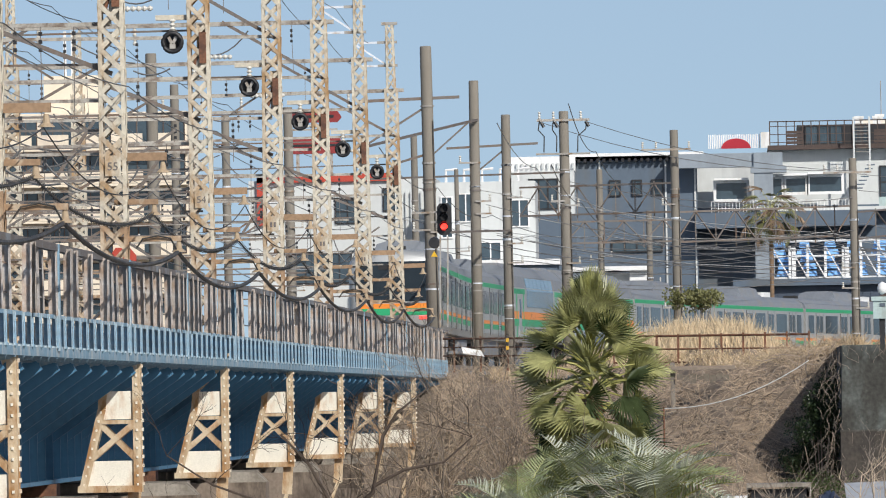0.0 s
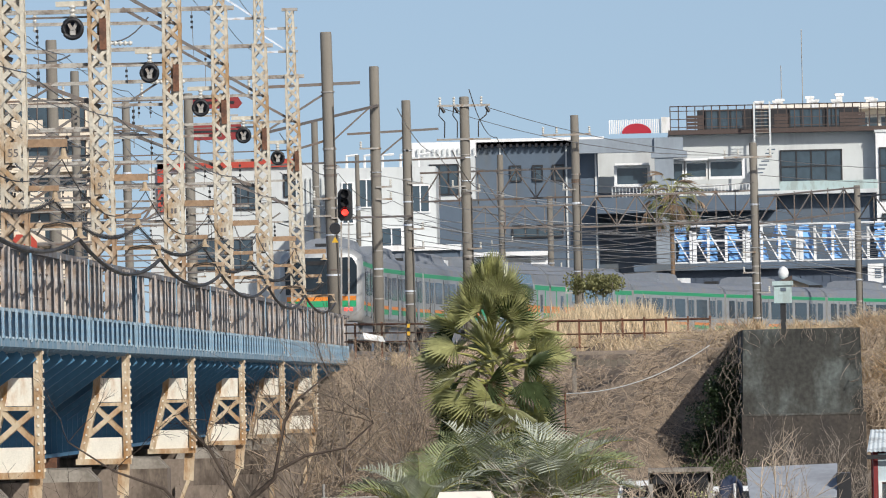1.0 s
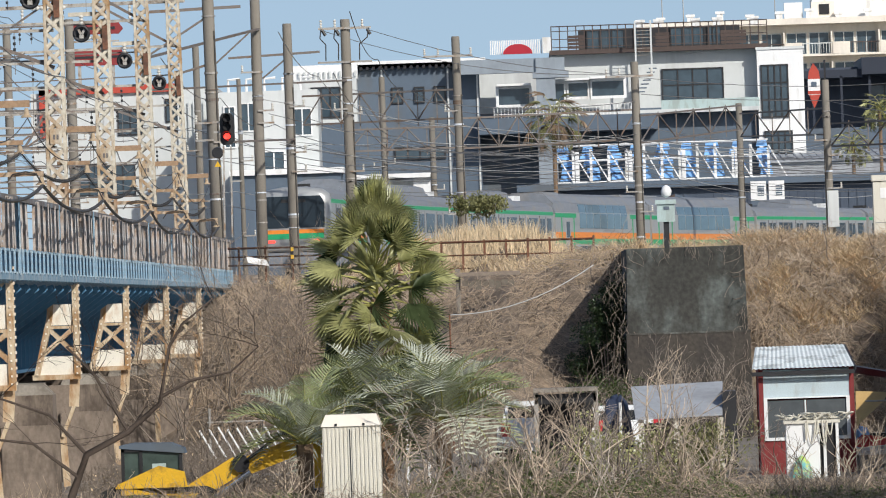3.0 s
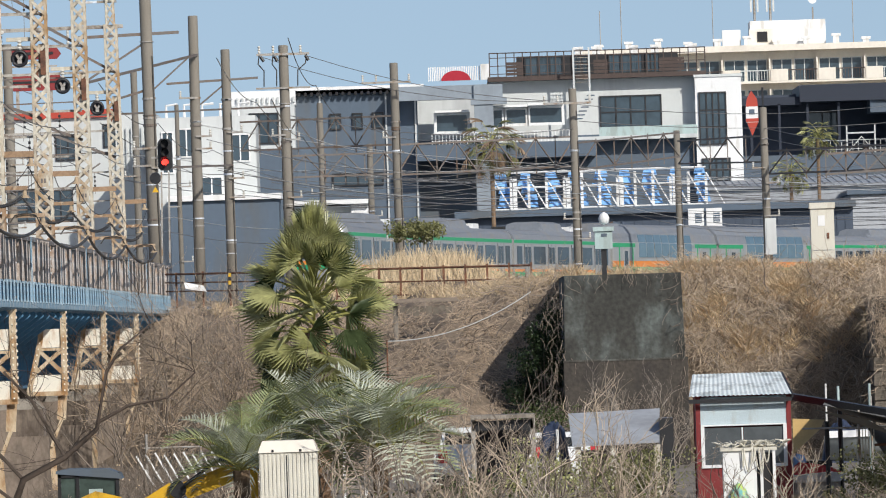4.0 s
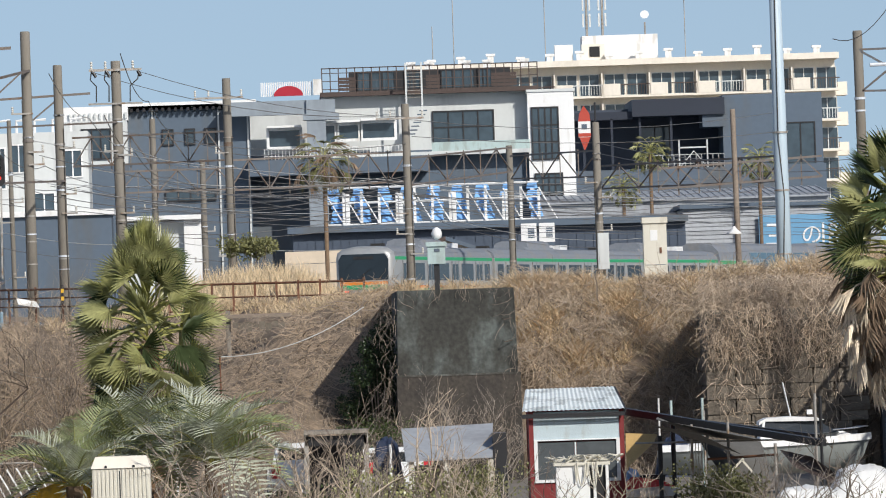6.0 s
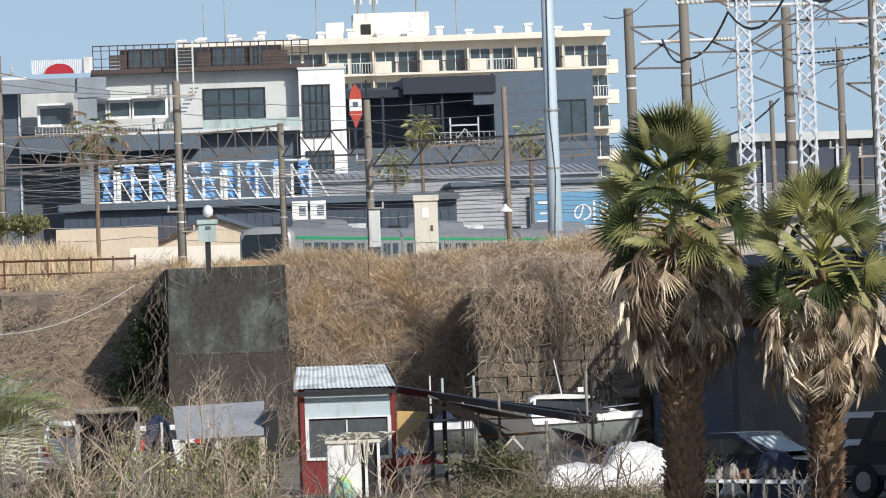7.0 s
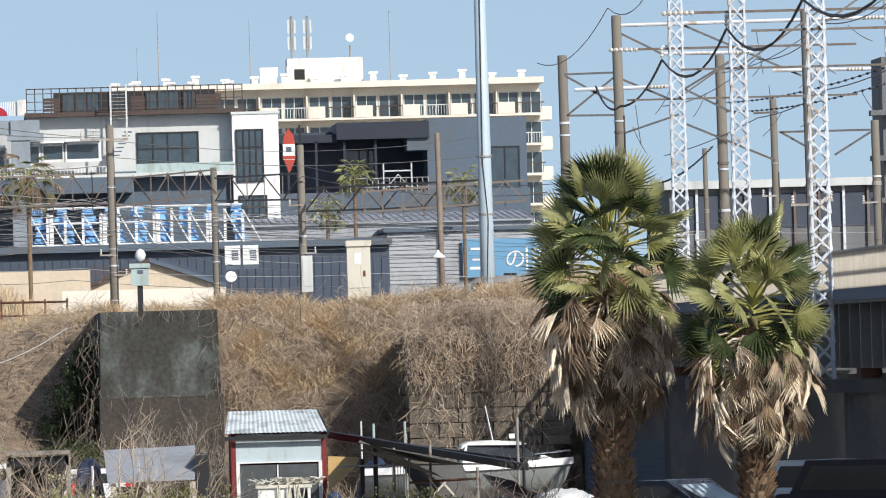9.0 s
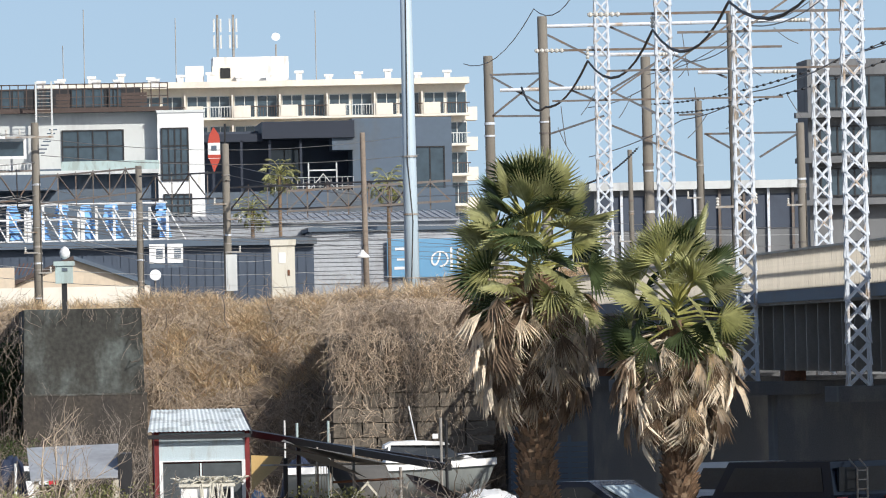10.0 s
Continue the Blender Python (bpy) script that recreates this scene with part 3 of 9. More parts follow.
def bridge_masts():
    legs, lace = lattice(6.3, 12.3, 0.35, 0.31, 0.34, 0.06, 0.072)
    flegs, flace = lattice(4.2, 6.3, 0.36, 0.35, 0.35, 0.06, 0.072)
    foot_legs, me_flace = [("mast_foot", mesh_of("mast_foot", q, M_RUSTMAST)) for q in flegs], mesh_of("lacing", flace, M_RUSTMAST)
    tl, tlace = lattice(12.3, 14.1, 0.2, 0.16, 0.28, 0.05, 0.04)
    mast_legs, me_lace = [("mast_leg", mesh_of("mast_leg", q, M_MAST)) for q in legs], mesh_of("lacing", lace, M_MAST)
    top_legs, me_tlace = [("mast_top", mesh_of("mast_top", q, M_MAST)) for q in tl], mesh_of("top_lacing", tlace, M_MAST)
    br = [(n, mesh_of(n, s, m)) for n, s, m in bracket_meshes()]
    pale = Shape()
    arms = [Shape().beam((-0.35, 0, z), (0.2, 0, z), 0.07) for z in (12.95, 13.6)] + [Shape().box(-0.22, 0.22, -0.12, 0.12, 14.08, 14.16)]
    for z in (12.95, 13.6):
        pale.beam((-0.95, 0, z + 0.0), (-0.3, 0, z), 0.06)
    pale.beam((-0.95, 0, 13.55), (-0.15, 0, 13.0), 0.05)
    booms = [Shape().beam((-8.9, dy, z), (x1, dy, z), w) for x1, dy, z, w in ((0.35, 0, 12.25, 0.10), (0.0, 0, 11.0, 0.07), (0.0, 0, 9.35, 0.06), (0.0, 0.1, 8.2, 0.05), (0.0, 0.1, 7.4, 0.04))]
    lamp_arm = Shape().box(-0.75, 0.1, -0.09, 0.09, 10.38, 10.47).beam((0.05, -0.05, 10.3), (0.05, -0.05, 9.4), 0.16, 0.1)
    diags = [Shape().beam(a, b, 0.06, 0.07) for a, b in (((0.1, 0, 10.95), (-2.2, 0, 12.3)), ((0, 0, 8.6), (-1.9, 0, 9.35)), ((-6.6, 0, 12.25), (-8.9, 0, 11.0)), ((-8.9, 0, 8.2), (-6.8, 0, 9.35)), ((-3.6, 0, 9.35), (-4.4, 0, 8.2)))]
    circle = [(-0.45 + 0.165 * math.cos(q * 0.3142), -0.25, 9.98 + 0.165 * math.sin(q * 0.3142)) for q in range(21)]
    drum = Shape().tube(circle, 0.042, 7, False).tube([(-0.45, -0.16, 9.98), (-0.45, 0.1, 9.98)], 0.18, 14)
    hub = Shape().beam((-0.52, -0.21, 10.08), (-0.46, -0.21, 9.96), 0.03, 0.055).beam((-0.38, -0.21, 10.08), (-0.44, -0.21, 9.96), 0.03, 0.055).box(-0.50, -0.40, -0.22, -0.16, 9.87, 9.95)
    neck = insulator((-0.45, -0.1, 10.18), (-0.45, -0.1, 10.4), 0.06, 3)
    struts = [Shape().box(0.0, x1, -0.05, 0.05, z0, z1) for x1, z0, z1 in ((0.8, 7.28, 7.40), (0.66, 6.62, 6.70), (1.0, 6.06, 6.14))]
    bells = [Shape().lathe(x, 0, [(0.03, z + 0.08), (0.045, z + 0.02), (0.05, z - 0.03), (0.105, z - 0.07), (0.11, z - 0.085)], 10) for x, z in ((0.74, 7.18), (0.6, 6.54), (0.96, 5.98))]
    plate = Shape().box(-0.12, 0.12, -0.225, -0.2, 7.05, 7.36)
    hang = insulator((-1.6, 0, 10.6), (-0.8, 0, 10.6), 0.055, 8)
    post_ins = Shape()
    for x in (-1.2, -4.2, -6.4):
        post_ins.add(insulator((x, 0, 12.2), (x, 0, 11.8), 0.05, 4))
    red = Shape().box(0.02, 0.14, -0.22, -0.16, 9.6, 10.15).beam((0.12, -0.1, 10.3), (-0.1, -0.1, 9.5), 0.05)
    fixed = [*[("boom", mesh_of("boom", q, M_BOOM)) for q in booms], *[("diagonal_stay", mesh_of("diagonal_stay", q, M_TRUSS)) for q in diags], *[("top_arm", mesh_of("top_arm", q, M_STEEL)) for q in arms], ("pale_arm", mesh_of("pale_arm", pale, M_MAST_NEW)),
             ("drum_arm", mesh_of("drum_arm", lamp_arm, M_MAST)), ("drum", mesh_of("drum", drum, M_BLACK, True)), ("drum_hub", mesh_of("drum_hub", hub, M_STEEL)), ("drum_insulator", mesh_of("drum_insulator", neck, M_WHITECER)),
             *[("cable_arm", mesh_of("cable_arm", q, M_RUSTMAST)) for q in struts], *[("bell_insulator", mesh_of("bell_insulator", q, M_CERAMIC)) for q in bells], ("number_plate", mesh_of("number_plate", plate, M_MAST)),
             ("tension_insulator", mesh_of("tension_insulator", hang, M_WHITECER)), ("hanging_insulator", mesh_of("hanging_insulator", post_ins, M_WHITECER)), ("weight_box", mesh_of("weight_box", red, M_RUST))]
    bars = [mesh_of("plate_mark", Shape().box(x, x + 0.04, -0.235, -0.225, 7.14, 7.24), M_HANDRAIL) for x in (-0.055, 0.015)]
    # small fittings strung on the booms: beads, droppers and slack jumpers
    rng = random.Random(77)
    kits = []
    for _ in range(4):
        drop, bead, jump, brace = Shape(), Shape(), Shape(), Shape()
        for q in range(16):
            x, z = rng.uniform(-8.6, -0.3), rng.choice((12.2, 11.0, 9.35, 8.2))
            ln = rng.uniform(0.3, 1.5)
            drop.beam((x, 0, z), (x + rng.uniform(-0.05, 0.05), 0, z - ln), 0.013)
            for e in range(3):
                bead.box(x - 0.028, x + 0.028, -0.03, 0.03, z - 0.16 - e * 0.12, z - 0.1 - e * 0.12)
        for q in range(9):
            x, z = rng.uniform(-8.4, -1.6), rng.uniform(7.2, 12.0)
            jump.tube(sag((x, 0, z), (x + rng.uniform(0.6, 1.6), 0, z + rng.uniform(-0.6, 0.6)), rng.uniform(0.1, 0.5), 8), 0.016, 4, False)
        for z in (6.55, 7.0, 7.75, 8.75, 10.2):
            brace.beam((-8.9, 0.15, z + rng.uniform(-0.1, 0.1)), (rng.choice((0, 0, -2.0)), 0.15, z), 0.035)
            x = rng.uniform(-7.5, -1.5)
            brace.beam((x, 0.12, z), (x + rng.choice((-1.1, 1.1)), 0.12, z + 0.7), 0.045)
        kits.append([("dropper", mesh_of("dropper", drop, M_TRUSS)), ("bead_insulator", mesh_of("bead_insulator", bead, M_BLACK)), ("jumper_wire", mesh_of("jumper_wire", jump, M_WIRE)), ("tie_rod", mesh_of("tie_rod", brace, M_TRUSS))])

    def tag_stuff(ob):
        if ob.name.split(".")[0] in ("lacing", "top_lacing", "rivet", "dropper", "bead_insulator", "jumper_wire", "tie_rod"):
            ob["kind"] = "stuff"

    for n, y in enumerate(PIERS):
        t = thing("lattice_mast", "rust-stained white laced steel catenary mast on a bridge pier", "mast", "masts along the bridge", (MAST_X, y, MAST_BASE))
        t.scale = (MAST_SCALE,) * 3
        t.rotation_euler = (0, radians((-0.35, 0.2, 0.1, -0.2, 0.4, -0.1, -0.3, -0.6)[n]), 0)
        for name, me in (*mast_legs, ("lacing", me_lace), *foot_legs, ("lacing", me_flace), *top_legs, ("top_lacing", me_tlace), *fixed, *kits[n % 4]):
            tag_stuff(shared(name, me, t, Matrix()))
        if n in (2, 3):
            digits = bpy.data.curves.new("plate_number", 'FONT')
            digits.body, digits.size, digits.extrude, digits.align_x = ("55", "54")[n - 2], 0.17, 0.003, 'CENTER'
            tx = shared("plate_number", digits, t, pose(0, -0.232, 7.14, 90, 0, 0))
            digits.materials.append(M_HANDRAIL)
        else:
            for q in bars:
                shared("plate_mark", q, t, Matrix())
        u = thing("mast_bracket", "cream riveted steel mast bracket with white panels, streaked with rust", "bracket", "mast brackets", (MAST_X - 0.03, y - 0.95, 0.29))
        u.scale = (MAST_SCALE,) * 3
        for name, me in br:
            tag_stuff(shared(name, me, u, Matrix()))
        # the partner across the tracks
        v = thing("lattice_mast", "rust-stained laced steel catenary mast across the tracks", "mast", "far masts of the bridge", (MAST_X - 8.55, y, MAST_BASE))
        v.scale = (MAST_SCALE,) * 3
        for name, me in (*mast_legs, ("lacing", me_lace), *foot_legs, ("lacing", me_flace), *top_legs, ("top_lacing", me_tlace), *[q for q in fixed if q[0] in ("cable_arm", "bell_insulator")]):
            tag_stuff(shared(name, me, v, Matrix()))


def bridge_cables():
    """Thick sheathed cables that hang in loops from mast to mast, and the wires above."""
    rng = random.Random(8)
    runs = [(MAST_X + 0.92, 5.80, 0.36, 0.031, False), (MAST_X + 0.57, 6.36, 0.34, 0.02, True), (MAST_X + 0.70, 6.95, 0.55, 0.009, False), (MAST_X - 7.9, 6.3, 0.6, 0.04, False)]
    for x, z, drop, r, coil in runs:
        for a, b in zip([61.1] + PIERS, PIERS):
            line = sag((x, a, z), (x, b, z), drop * rng.uniform(0.88, 1.12), 22)
            s = Shape().tube(line, r if not coil else 0.013, 6)
            if coil:
                # open spiral hangers round the carrier wire
                for q in range(150):
                    k = q / 150 * 22
                    c = line[int(k)].lerp(line[min(int(k) + 1, 22)], k - int(k))
                    up = 1 if q % 2 else -1
                    s.beam(c + Vector((-0.015, -0.06, -0.03 * up)), c + Vector((0.015, 0.08, 0.03 * up)), 0.008)
            tagged(part("hanging_cable", s, M_CABLE), "dark spiral-hung cable looping between the masts" if coil else "thick black sheathed cable hanging in a loop between masts", "cable", "looped cables")
        if r == 0.031:
            for y in PIERS:
                hump = [(x - 0.6, y - 0.1, z + 0.06), (x - 0.5, y - 0.1, z + 0.2), (x - 0.28, y - 0.1, z + 0.24), (x - 0.1, y - 0.08, z + 0.2), (x, y - 0.05, z)]
                tagged(part("hanging_cable", Shape().tube(hump, 0.014, 6), M_CABLE), "black cable bridle arching over the arm", "cable", "cable bridles")
    for x, z, drop in ((MAST_X - 0.6, 13.55, 0.5), (MAST_X - 0.9, 12.9, 0.6), (TRACK_X, 9.3, 0.15), (TRACK_X, 10.4, 0.5), (TRACK_X - 3.6, 9.3, 0.15), (TRACK_X - 3.6, 10.4, 0.5), (MAST_X - 4.2, 11.7, 0.6), (MAST_X - 6.4, 11.7, 0.6), (MAST_X - 2.6, 7.5, 0.4), (MAST_X - 7.2, 10.9, 0.4), (MAST_X + 0.25, 8.4, 0.45)):
        line = []
        for a, b in zip([40.0] + PIERS, PIERS):
            line += sag((x, a, 3.6 + (z - 3.6) * MAST_SCALE), (x, b, 3.6 + (z - 3.6) * MAST_SCALE), drop * 0.3, 8)[:-1]
        s = Shape().tube(line, 0.009, 4)
        tagged(part("overhead_wire", s, M_WIRE), "thin dark overhead wire above the bridge", "wire", "wires over the bridge")


# ---- the train ----
TAIL = lambda t: 281.4 + 24.01 * t + 0.07 * t * t
CARS = []
LONG, WIDE = 19.5, 1.475


def car_profile(tall):
    if tall:
        return [(-1.40, 0.95), (1.40, 0.95), (1.475, 1.2), (1.475, 3.0), (1.36, 3.55), (1.0, 3.9), (0.4, 4.05), (-0.4, 4.05), (-1.0, 3.9), (-1.36, 3.55), (-1.475, 3.0), (-1.475, 1.2)]
    return [(-1.40, 0.95), (1.40, 0.95), (1.475, 1.2), (1.475, 3.1), (1.41, 3.33), (1.15, 3.52), (0.5, 3.63), (-0.5, 3.63), (-1.15, 3.52), (-1.41, 3.33), (-1.475, 3.1), (-1.475, 1.2)]


def car_parts(double, end):
    """name, shape, material of one coach, running along y, its tail at -y."""
    h = LONG / 2
    prof = car_profile(double)
    y0 = -h + (0.55 if end else 0)
    lower = [p for p in prof if p[1] <= 3.15]
    body = Shape().prism([(-1.40, 0.95), (1.40, 0.95), (1.475, 1.2), (1.475, 3.1), (-1.475, 3.1), (-1.475, 1.2)], "y", y0, h)
    roof = Shape().prism([p for p in prof if p[1] >= 3.0], "y", y0, h)
    out = [("body", body, M_SILVER), ("roof", roof, M_ROOF)]
    xs = (WIDE + 0.006, -WIDE - 0.006)

    def both(z0, z1, spans, depth=0.012):
        made = []
        for x in xs:
            for a, b in spans:
                made.append(Shape().box(min(x, x - math.copysign(depth * 2, x)) + math.copysign(depth - 0.012, x), max(x, x - math.copysign(depth * 2, x)) + math.copysign(depth - 0.012, x), a, b, z0, z1))
        return made

    doors = [-7.1, -2.35, 2.35, 7.1]
    if not double:
        out.append(("upper_band", both(2.93, 3.09, [(y0 + 0.05, h - 0.03)]), M_GREEN))
        out.append(("lower_band", both(1.55, 1.68, [(y0 + 0.05, h - 0.03)]), M_ORANGE))
        out.append(("lower_green_band", both(1.36, 1.55, [(y0 + 0.05, h - 0.03)]), M_GREEN))
        for d in doors:
            out.append(("door", both(1.15, 2.9, [(d - 0.65, d + 0.65)], 0.02), M_SILVER))
            out.append(("door_window", both(1.95, 2.75, [(d - 0.55, d - 0.08), (d + 0.08, d + 0.55)], 0.028), M_TRAINGLASS))
            out.append(("door_seam", both(1.15, 2.9, [(d - 0.68, d - 0.655), (d - 0.008, d + 0.008), (d + 0.655, d + 0.68)], 0.024), M_DARK))
        wins = [(-5.9, -3.6), (-1.1, 1.1), (3.6, 5.9)] + ([] if end else [(-9.2, -8.2)]) + [(8.2, 9.2)]
        for w in wins:
            out.append(("window", both(1.92, 2.78, [w], 0.018), M_TRAINGLASS))
        ac = Shape().prism([(-1.0, 3.55), (1.0, 3.55), (0.85, 3.95), (0.5, 4.05), (-0.5, 4.05), (-0.85, 3.95)], "y", -2.0, 2.0)
        ac.prism([(-1.05, 3.5), (1.05, 3.5), (0.9, 3.7), (-0.9, 3.7)], "y", -2.6, 2.6)
        out.append(("air_conditioner", ac, M_ROOF))
        out.append(("roof_box", Shape().box(-0.6, 0.6, 5.0, 6.3, 3.6, 3.85), M_WHITE))
        out.append(("roof_vent", Shape().box(-0.3, 0.3, -7.2, -6.7, 3.6, 3.78), M_RUBBER))
    else:
        out.append(("lower_band", both(1.86, 2.16, [(y0, h)]), M_ORANGE))
        out.append(("lower_green_band", both(1.58, 1.86, [(y0, h)]), M_GREEN))
        out.append(("upper_band", both(2.85, 3.05, [(-h, -5.6), (5.6, h)]), M_GREEN))
        for k in range(7):
            w = -4.9 + k * 1.42
            for sx in (1, -1):
                up = Shape()
                up.hexa([(sx * 1.46, w, 2.35), (sx * 1.49, w, 2.35), (sx * 1.49, w + 1.3, 2.35), (sx * 1.46, w + 1.3, 2.35), (sx * 1.46, w, 3.0), (sx * 1.49, w, 3.0), (sx * 1.49, w + 1.3, 3.0), (sx * 1.46, w + 1.3, 3.0)])
                up.hexa([(sx * 1.46, w, 3.0), (sx * 1.49, w, 3.0), (sx * 1.49, w + 1.3, 3.0), (sx * 1.46, w + 1.3, 3.0), (sx * 1.36, w, 3.5), (sx * 1.39, w, 3.5), (sx * 1.39, w + 1.3, 3.5), (sx * 1.36, w + 1.3, 3.5)])
                out.append(("upper_window", up, M_DDGLASS))
            out.append(("lower_window", both(1.1, 1.5, [(w, w + 1.3)], 0.018), M_TRAINGLASS))
        for d in (-7.3, 7.3):
            out.append(("door", both(1.15, 2.8, [(d - 0.5, d + 0.5)], 0.02), M_SILVER))
            out.append(("door_window", both(1.9, 2.65, [(d - 0.3, d + 0.3)], 0.028), M_TRAINGLASS))
            out.append(("door_edge", both(1.1, 2.85, [(d - 1.3, d - 1.15), (d + 1.15, d + 1.3)], 0.02), M_GREEN))
        for d in (-7.8, 7.8):
            out.append(("air_conditioner", Shape().prism([(-0.95, 3.8), (0.95, 3.8), (0.75, 4.08), (-0.75, 4.08)], "y", d - 1.5, d + 1.5), M_ROOF))
    out.append(("gangway", Shape().box(-0.6, 0.6, h, h + 0.5, 1.1, 3.0), M_RUBBER))
    for d in (-6.8, 6.8):
        bogie = Shape().box(-1.1, 1.1, d - 1.5, d + 1.5, 0.45, 0.8)
        for w in (-1.05, 1.05):
            for sx in (-0.56, 0.56):
                bogie.tube([(sx - 0.06, d + w, 0.43), (sx + 0.06, d + w, 0.43)], 0.43, 16)
        out.append(("bogie", bogie, M_RUBBER))
    out.append(("underfloor_box", Shape().box(-1.25, 1.25, -4.6, 4.6, 0.35, 0.95), M_ROOF))
    if end:
        f = -h
        shell = [(-1.40, 0.95), (1.40, 0.95), (1.475, 1.2), (1.475, 3.1), (1.41, 3.33), (1.15, 3.52), (0.5, 3.63), (-0.5, 3.63), (-1.15, 3.52), (-1.41, 3.33), (-1.475, 3.1), (-1.475, 1.2)]
        nose = Shape()
        rings = [(0.0, 1.0), (-0.25, 0.985), (-0.42, 0.94), (-0.5, 0.86)]
        i0 = 0
        for dy, k in rings:
            nose.v += [(x * k, y0 + dy + 0.0, 2.0 + (z - 2.0) * k) for x, z in shell]
        n = len(shell)
        for r in range(len(rings) - 1):
            for q in range(n):
                nose.f.append((r * n + q, r * n + (q + 1) % n, (r + 1) * n + (q + 1) % n, (r + 1) * n + q))
        nose.f.append(tuple((len(rings) - 1) * n + q for q in range(n)))
        out.append(("cab_front", nose, M_SILVER))
        g = y0 - 0.52
        out.append(("windscreen", Shape().prism([(-1.25, 1.95), (1.25, 1.95), (1.27, 2.95), (1.1, 3.24), (-1.1, 3.24), (-1.27, 2.95)], "y", g, g + 0.05), M_TRAINGLASS))
        out.append(("front_orange_band", Shape().box(-1.22, 1.22, g + 0.005, g + 0.05, 1.72, 1.88), M_ORANGE))
        out.append(("front_green_band", Shape().box(-1.22, 1.22, g + 0.005, g + 0.05, 1.5, 1.72), M_GREEN))
        out.append(("destination_display", Shape().box(-0.5, 0.5, g - 0.01, g, 2.98, 3.12), M_DARK))
        out.append(("wiper", Shape().beam((-0.3, g - 0.02, 2.0), (0.35, g - 0.02, 2.5), 0.03), M_BLACK))
        for x in (-0.95, 0.95):
            out.append(("tail_lamp", Shape().box(x - 0.14, x + 0.14, g - 0.01, g + 0.03, 1.36, 1.46), M_REDLAMP))
        out.append(("skirt", Shape().box(-1.25, 1.25, y0 - 0.4, y0 + 1.0, 0.35, 0.95), M_ROOF))
        out.append(("coupler", Shape().box(-0.15, 0.15, y0 - 0.9, y0 - 0.4, 0.6, 0.9), M_BLACK))
    return out


def train():
    made = {}
    for i in range(11):
        double, end = i in (3, 4), i == 0
        key = (double, end)
        if key not in made:
            made[key] = [(n, mesh_of(n, q, m, n == "cab_front")) for n, s, m in car_parts(double, end) for q in (s if isinstance(s, list) else [s])]
        label = "double-deck silver coach with curved upper windows and orange band" if double else ("silver commuter train end car with dark windscreen and green band" if end else "silver commuter coach with a green band under a grey roof")
        c = thing("train_car", label, "train car", "cars of the train")
        for n, me in made[key]:
            shared(n, me, c, Matrix())
        CARS.append((c, 10.0 + 20.0 * i))


def car_pose(s):
    p, _ = rail(s - 6.8)
    q, _ = rail(s + 6.8)
    d = q - p
    return Matrix.Translation((p + q) / 2) @ pose(0, 0, 0, math.degrees(math.asin(d.z / d.length)), 0, -math.degrees(math.atan2(d.x, d.y)))


ground()
embankment()
girder_bridge()
for y in PIERS:
    pier(y)
bridge_masts()
bridge_cables()
train()

# ---- buildings beyond the line ----
def block(name, label, x0, x1, y0, y1, z1, material, category="building", z0=0.0):
    b = thing(name, label, category, "", ((x0 + x1) / 2, y0, 0))
    part("wall", Shape().box(x0 - (x0 + x1) / 2, x1 - (x0 + x1) / 2, 0, y1 - y0, z0, z1), material, b)
    return b


def window(b, x0, x1, z0, z1, y=0.0, cols=1, rows=1, frame_mat=None, glass=None, t=0.08):
    """A framed window on the front of a building, in the world's x and z."""
    cx, y0 = b.location.x, b.location.y
    x0, x1 = x0 - cx, x1 - cx
    f = Shape().box(x0 - t, x0, y - 0.12, y, z0 - t, z1 + t).box(x1, x1 + t, y - 0.12, y, z0 - t, z1 + t).box(x0, x1, y - 0.12, y, z1, z1 + t).box(x0, x1, y - 0.12, y, z0 - t, z0)
    w = part("window", f, frame_mat or M_BLACK, b)
    for i in range(1, cols):
        x = x0 + (x1 - x0) * i / cols
        part("mullion", Shape().box(x - t / 2, x + t / 2, y - 0.10, y, z0, z1), frame_mat or M_BLACK, w)
    for j in range(1, rows):
        z = z0 + (z1 - z0) * j / rows
        part("transom", Shape().box(x0, x1, y - 0.095, y, z - t / 2, z + t / 2), frame_mat or M_BLACK, w)
    for i in range(cols):
        for j in range(rows):
            part("pane", Shape().box(x0 + (x1 - x0) * i / cols, x0 + (x1 - x0) * (i + 1) / cols, y - 0.05, y - 0.004, z0 + (z1 - z0) * j / rows, z0 + (z1 - z0) * (j + 1) / rows), glass or M_GLASS, w)
    return w


def railing(b, x0, x1, z0, z1, y, n, material, bars=2, w=0.06):
    cx = b.location.x
    part("railing", Shape().box(x0 - cx, x1 - cx, y - 0.03, y + 0.03, z1 - w, z1), material, b)
    for k in range(bars):
        z = z0 + (z1 - z0) * (k + 0.3) / bars
        part("rail_bar", Shape().box(x0 - cx, x1 - cx, y - 0.02, y + 0.02, z, z + w * 0.7), material, b)
    for i in range(n + 1):
        x = x0 + (x1 - x0) * i / n - cx
        part("baluster", Shape().box(x - w / 2, x + w / 2, y - 0.03, y + 0.03, z0, z1), material, b)


